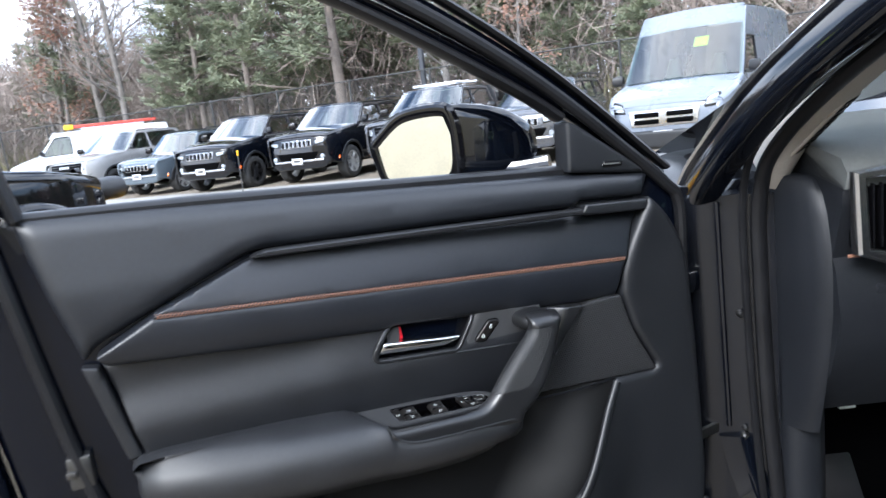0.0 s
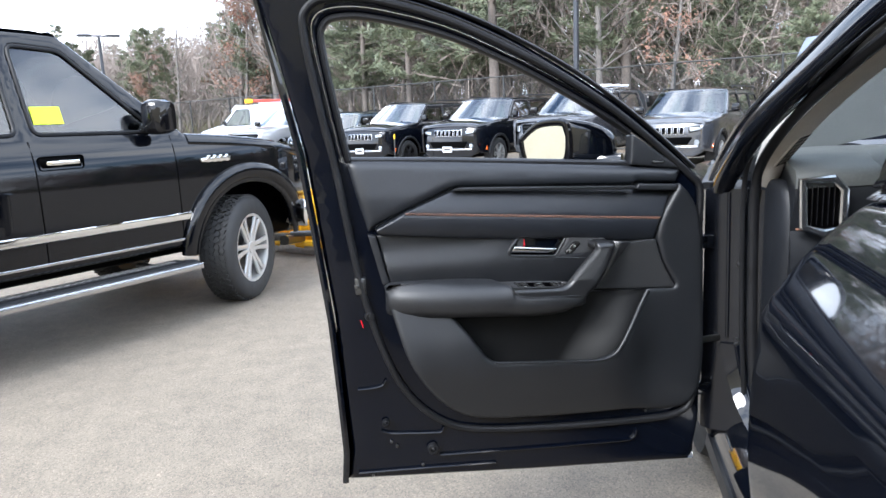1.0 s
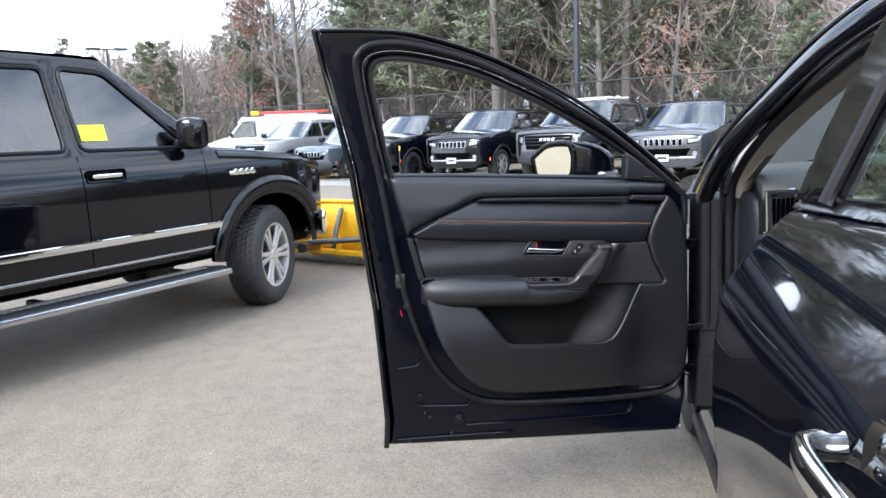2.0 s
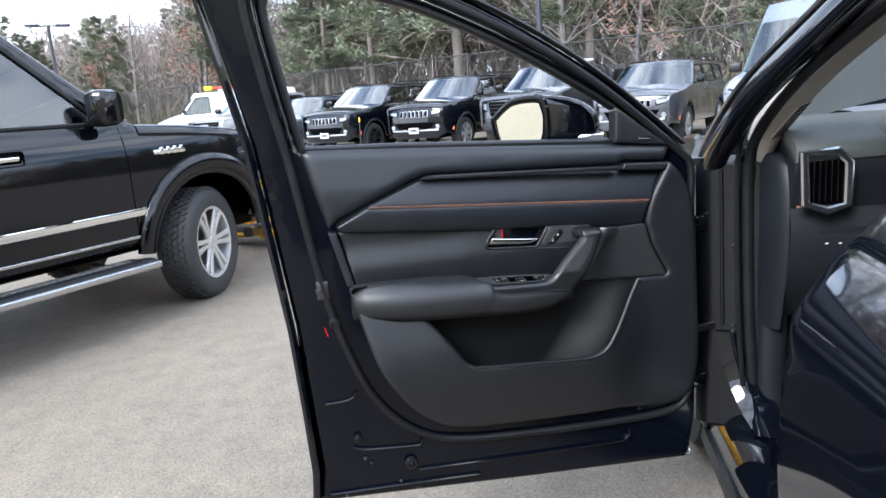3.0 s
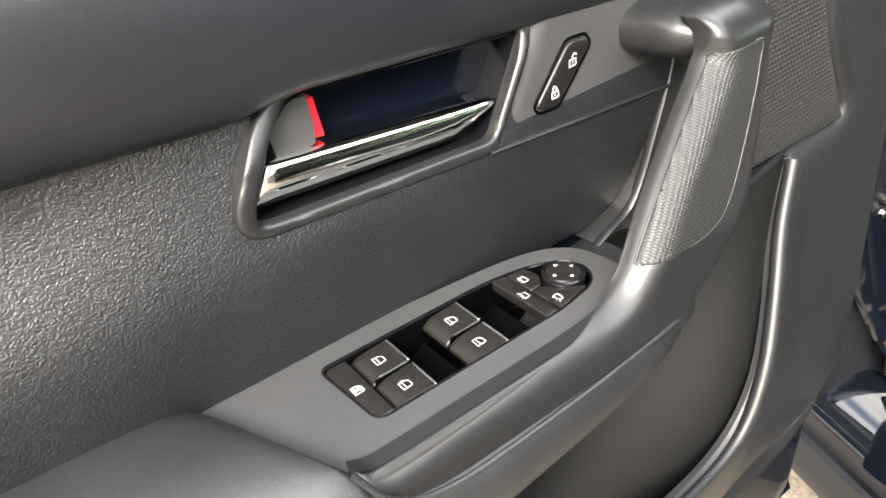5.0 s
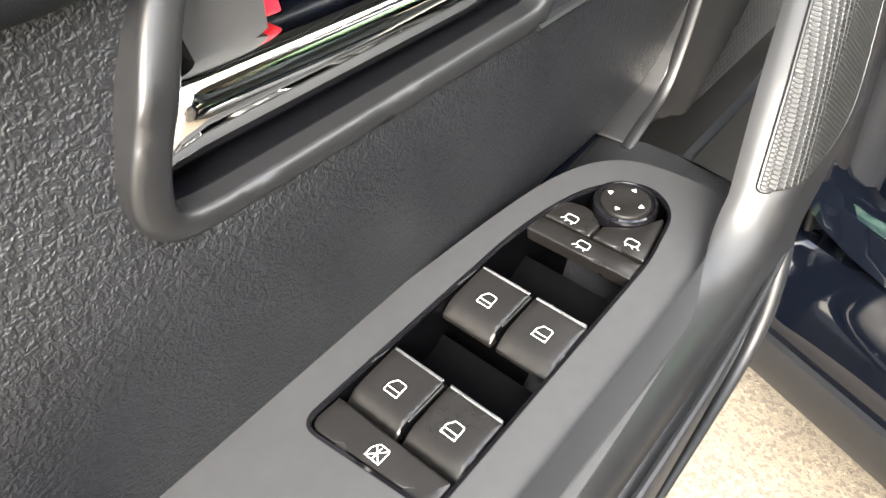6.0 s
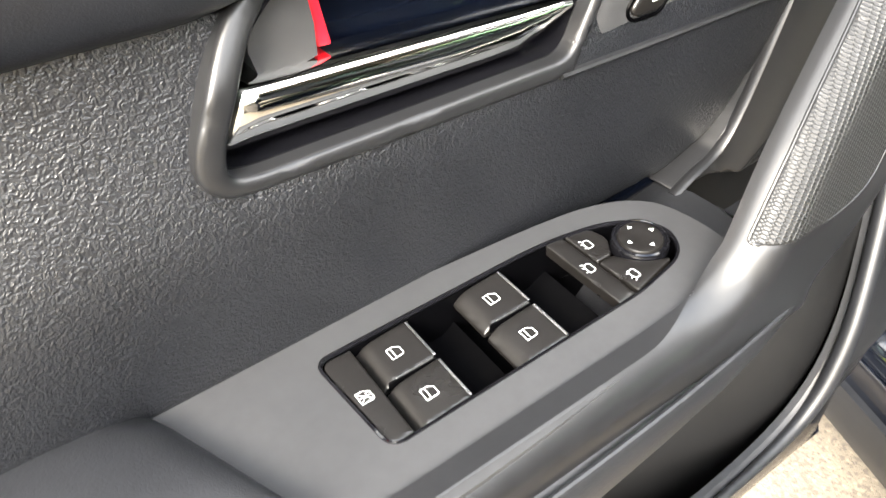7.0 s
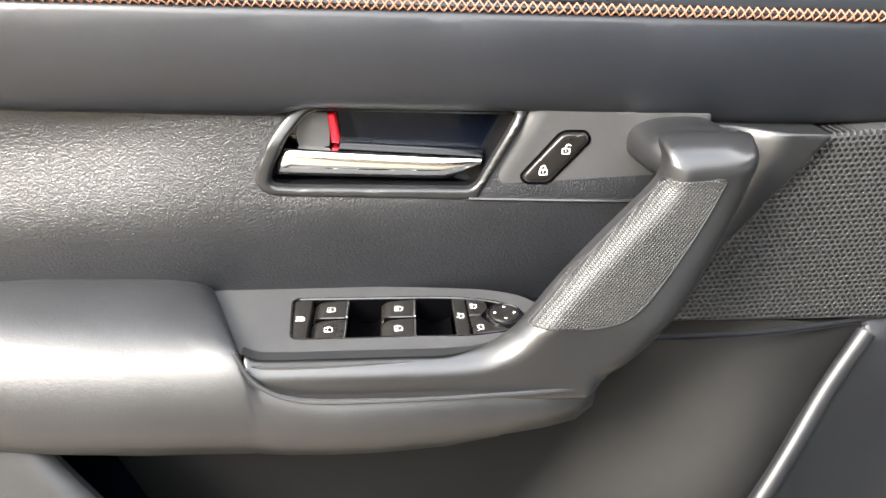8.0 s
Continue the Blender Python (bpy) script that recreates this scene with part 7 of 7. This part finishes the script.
def limb(V, F, pts, r0, r1, n):
    """A tapered limb along pts."""
    s = len(V)
    k = len(pts)
    for i, p in enumerate(pts):
        t = (pts[min(i + 1, k - 1)] - pts[max(i - 1, 0)]).normalized()
        a = t.orthogonal().normalized()
        b = t.cross(a)
        r = r0 + (r1 - r0) * i / (k - 1)
        for j in range(n):
            ang = 2 * math.pi * j / n
            V.append(tuple(p + a * r * math.cos(ang) + b * r * math.sin(ang)))
    for i in range(k - 1):
        for j in range(n):
            F.append((s + i * n + j, s + i * n + (j + 1) % n, s + (i + 1) * n + (j + 1) % n, s + (i + 1) * n + j))


def crooked(rnd, a, d, length, k, wob, up):
    pts = [a.copy()]
    for i in range(k):
        d = (d + Vector((rnd.uniform(-wob, wob), rnd.uniform(-wob, wob), rnd.uniform(-wob, wob) + up))).normalized()
        pts.append(pts[-1] + d * length / k)
    return pts


def bare_tree(seed, h, leafy=0.0):
    """Trunk and crown meshes of a leafless tree."""
    rnd = random.Random(seed)
    TV, TF, CV, CF, LV, LF = [], [], [], [], [], []
    trunk = crooked(rnd, Vector((0, 0, -0.1)), Vector((0, 0, 1)), h, 9, 0.07, 0.12)
    limb(TV, TF, trunk, h * 0.014, h * 0.003, 8)
    for b in range(26):
        t = rnd.uniform(0.25, 0.98)
        i = min(8, int(t * 9))
        a = trunk[i].lerp(trunk[i + 1], t * 9 - i)
        ang = rnd.uniform(0, 6.2832)
        d = Vector((math.cos(ang), math.sin(ang), rnd.uniform(0.35, 1.1))).normalized()
        ln = h * rnd.uniform(0.16, 0.34) * (1.15 - t * 0.7)
        br = crooked(rnd, a, d, ln, 5, 0.22, 0.06)
        limb(TV, TF, br, h * 0.0045 * (1.25 - t), h * 0.0010, 5)
        for c in range(8):
            u = rnd.uniform(0.2, 1.0)
            j = min(4, int(u * 5))
            p = br[j].lerp(br[j + 1], u * 5 - j)
            dd = (d + Vector((rnd.uniform(-1, 1), rnd.uniform(-1, 1), rnd.uniform(-0.4, 0.9)))).normalized()
            sub = crooked(rnd, p, dd, ln * rnd.uniform(0.25, 0.5), 3, 0.3, 0.05)
            limb(CV, CF, sub, h * 0.0011, h * 0.0005, 3)
            for e in range(7):
                q = sub[rnd.randint(0, 2)].lerp(sub[-1], rnd.random())
                de = (dd + Vector((rnd.uniform(-1, 1), rnd.uniform(-1, 1), rnd.uniform(-0.5, 1)))).normalized()
                tip = q + de * rnd.uniform(0.25, 0.7)
                w = de.orthogonal().normalized() * 0.009
                s = len(CV)
                CV += [tuple(q - w), tuple(q + w), tuple(tip)]
                CF.append((s, s + 1, s + 2))
                if leafy and rnd.random() < leafy:
                    for g in range(3):
                        o = tip + Vector((rnd.uniform(-0.2, 0.2), rnd.uniform(-0.2, 0.2), rnd.uniform(-0.2, 0.2)))
                        x = Vector((rnd.uniform(-1, 1), rnd.uniform(-1, 1), rnd.uniform(-1, 1))).normalized() * 0.09
                        y = x.orthogonal().normalized() * 0.06
                        s = len(LV)
                        LV += [tuple(o - x), tuple(o + y), tuple(o + x), tuple(o - y)]
                        LF.append((s, s + 1, s + 2, s + 3))
    return (mesh_of("trunk", TV, TF, M["bark"], True), mesh_of("crown", CV, CF, M["twig"]), mesh_of("leaves", LV, LF, M["dry_leaf"]) if LV else None)


def pine_tree(seed, h):
    rnd = random.Random(seed)
    TV, TF, CV, CF = [], [], [], []
    trunk = crooked(rnd, Vector((0, 0, -0.1)), Vector((0, 0, 1)), h, 8, 0.03, 0.15)
    limb(TV, TF, trunk, h * 0.014, h * 0.002, 8)
    for b in range(80):
        t = 0.22 + 0.78 * (b + rnd.random()) / 80
        i = min(7, int(t * 8))
        a = trunk[i].lerp(trunk[i + 1], t * 8 - i)
        ang = rnd.uniform(0, 6.2832)
        d = Vector((math.cos(ang), math.sin(ang), rnd.uniform(-0.10, 0.35))).normalized()
        ln = h * 0.21 * (1.06 - t) ** 0.75 * rnd.uniform(0.5, 1.15) + 0.25
        br = crooked(rnd, a, d, ln, 4, 0.12, 0.06)
        limb(TV, TF, br, h * 0.0028 * (1.2 - t), 0.006, 4)
        for c in range(7):
            u = 0.30 + 0.70 * (c + rnd.random()) / 7
            j = min(3, int(u * 4))
            p = br[j].lerp(br[j + 1], min(1, u * 4 - j))
            p = p + Vector((rnd.uniform(-1, 1), rnd.uniform(-1, 1), rnd.uniform(-0.4, 0.4))) * ln * 0.12
            for e in range(17):
                de = (d * 0.5 + Vector((rnd.uniform(-1, 1), rnd.uniform(-1, 1), rnd.uniform(-0.25, 0.8)))).normalized()
                L = rnd.uniform(0.20, 0.50)
                w = de.orthogonal().normalized() * rnd.uniform(0.022, 0.045)
                o = p + Vector((rnd.uniform(-1, 1), rnd.uniform(-1, 1), rnd.uniform(-0.6, 0.6))) * 0.20
                s = len(CV)
                CV += [tuple(o - w * 0.4), tuple(o + w * 0.4), tuple(o + de * L * 0.6 + w), tuple(o + de * L), tuple(o + de * L * 0.6 - w)]
                CF.append((s, s + 1, s + 2, s + 3, s + 4))
    return (mesh_of("trunk", TV, TF, M["bark_red"], True), mesh_of("crown", CV, CF, M["needle"]), None)


kinds = [("bare", bare_tree(11, 16.0)), ("bare", bare_tree(12, 18.0)), ("bare", bare_tree(13, 14.0)), ("bare", bare_tree(14, 17.0)), ("oak", bare_tree(15, 13.0, 0.55)), ("pine", pine_tree(21, 17.0)), ("pine", pine_tree(22, 15.0)), ("pine", pine_tree(23, 19.0))]
TREE_WORDS = {"bare": "tall leafless grey tree in the woods", "oak": "leafless tree with a few russet leaves", "pine": "tall dark green pine in the woods"}
protos = {}
rnd = random.Random(77)


def plant(k, at, size, turn):
    nm, (tm, cm, lm) = kinds[k]
    if k not in protos:
        t = thing("pine_tree" if nm == "pine" else "bare_tree", TREE_WORDS[nm], "tree", at, turn, "woods behind the fence")
        t.scale = (size, size, size)
        part("trunk", tm, None, t)
        part("crown", cm, None, t)
        if lm:
            part("leaves", lm, None, t)
        protos[k] = t
        return t
    c = copy_thing(protos[k], pose(*at, 0, 0, turn))
    c.scale = (size, size, size)
    return c


def tall(s):
    """Height of the woods along the fence, as a share."""
    return 0.55 if s < -34 else 0.55 + 0.45 * (s + 34) / 6 if s < -28 else 1.0 if s < -9 else max(0.50, 1.0 - 0.5 * (s + 9) / 6)


for i in range(300):
    s = -78 + 116 * ((i * 0.61803) % 1.0)
    d = 1.4 + 30 * rnd.random() ** 1.3
    p = on_fence(s, 0, d)
    size = rnd.uniform(0.70, 1.06) * tall(s) * (0.82 + 0.010 * d)
    u = rnd.random()
    patch = noise.noise((s * 0.09, 3.1, 0.0))
    k = rnd.choice((5, 6, 7)) if u < 0.50 + 0.6 * patch else (4 if u > 0.80 else rnd.choice((0, 1, 2, 3)))
    plant(k, (p.x, p.y, 0.0), size, rnd.uniform(0, 360))
# far edge of the woods to the north-west, lower on the skyline
for i in range(40):
    p = Vector((-52 + 50 * rnd.random(), 92 + 30 * rnd.random(), 0))
    plant(rnd.choice((0, 1, 2, 3, 3, 5)), tuple(p), rnd.uniform(0.6, 0.85), rnd.uniform(0, 360))

# leaf litter and dense undergrowth below the trees
soil = part("woodland_floor", loft([[on_fence(s, z, d) for d, z in ((0.4, -0.05), (0.5, 0.03), (6, 0.25), (20, 0.6), (70, 1.0), (70, -0.1))] for s in (-120, -60, -20, 10, 45, 70)], closed=True), M["soil"], None)
tagged(soil, "leaf littered floor of the woods", "ground", kind="structure")
BV, BF = [], []
for i in range(15000):
    s = -80 + 125 * rnd.random()
    d = 0.8 + 30 * rnd.random()
    b = on_fence(s, 0.02 + 0.02 * d, d)
    hh = rnd.uniform(0.4, 2.2) + 0.09 * d * rnd.random() * 2
    tip = b + Vector((rnd.uniform(-0.5, 0.5), rnd.uniform(-0.5, 0.5), 1)).normalized() * hh
    w = Vector((rnd.uniform(-1, 1), rnd.uniform(-1, 1), 0)).normalized() * rnd.uniform(0.012, 0.05)
    k = len(BV)
    mid = b.lerp(tip, 0.6) + Vector((rnd.uniform(-0.1, 0.1), rnd.uniform(-0.1, 0.1), 0))
    BV += [tuple(b - w * 0.5), tuple(b + w * 0.5), tuple(mid + w), tuple(tip), tuple(mid - w)]
    BF.append((k, k + 1, k + 2, k + 3, k + 4))
brush = new("undergrowth", mesh_of("undergrowth", BV, BF, M["brush"]))
tagged(brush, "dry brown brush under the trees", "undergrowth", kind="stuff")
# fine twigs of the crowded thin trees that close the woods
gen = np.random.default_rng(31)
n_twig = 190000
ss = -95 + 150 * gen.random(n_twig)
dd = 3.0 + 34 * gen.random(n_twig)
hs = np.array([tall(q) for q in ss])
top = 14.5 * hs * (0.80 + 0.25 * np.sin(ss * 0.9 + 1.3 * np.sin(ss * 0.37)) * 0.6 + 0.012 * dd)
zz = top * gen.random(n_twig) ** 0.85
base = np.stack([INTO.x * (FN + dd) + ROW.x * ss, INTO.y * (FN + dd) + ROW.y * ss, zz], 1)
way = gen.normal(0, 0.62, (n_twig, 3)) + np.array([0, 0, 0.75])
way /= np.linalg.norm(way, axis=1)[:, None]
long = gen.uniform(0.5, 2.6, n_twig)[:, None]
wide = np.cross(way, gen.normal(0, 1, (n_twig, 3)))
wide *= (gen.uniform(0.008, 0.024, n_twig) / np.maximum(np.linalg.norm(wide, axis=1), 1e-6))[:, None]
bend = base + way * long * 0.5 + gen.normal(0, 0.07, (n_twig, 3))
quad = np.stack([base - wide, base + wide, bend + wide * 0.8, base + way * long, bend - wide * 0.8], 1).reshape(-1, 3)
far = new("far_woods", mesh_of("far_woods", quad.tolist(), np.arange(n_twig * 5).reshape(-1, 5).tolist(), M["twig"]))
tagged(far, "grey brown thicket of bare twigs deep in the woods", "woods", kind="stuff")
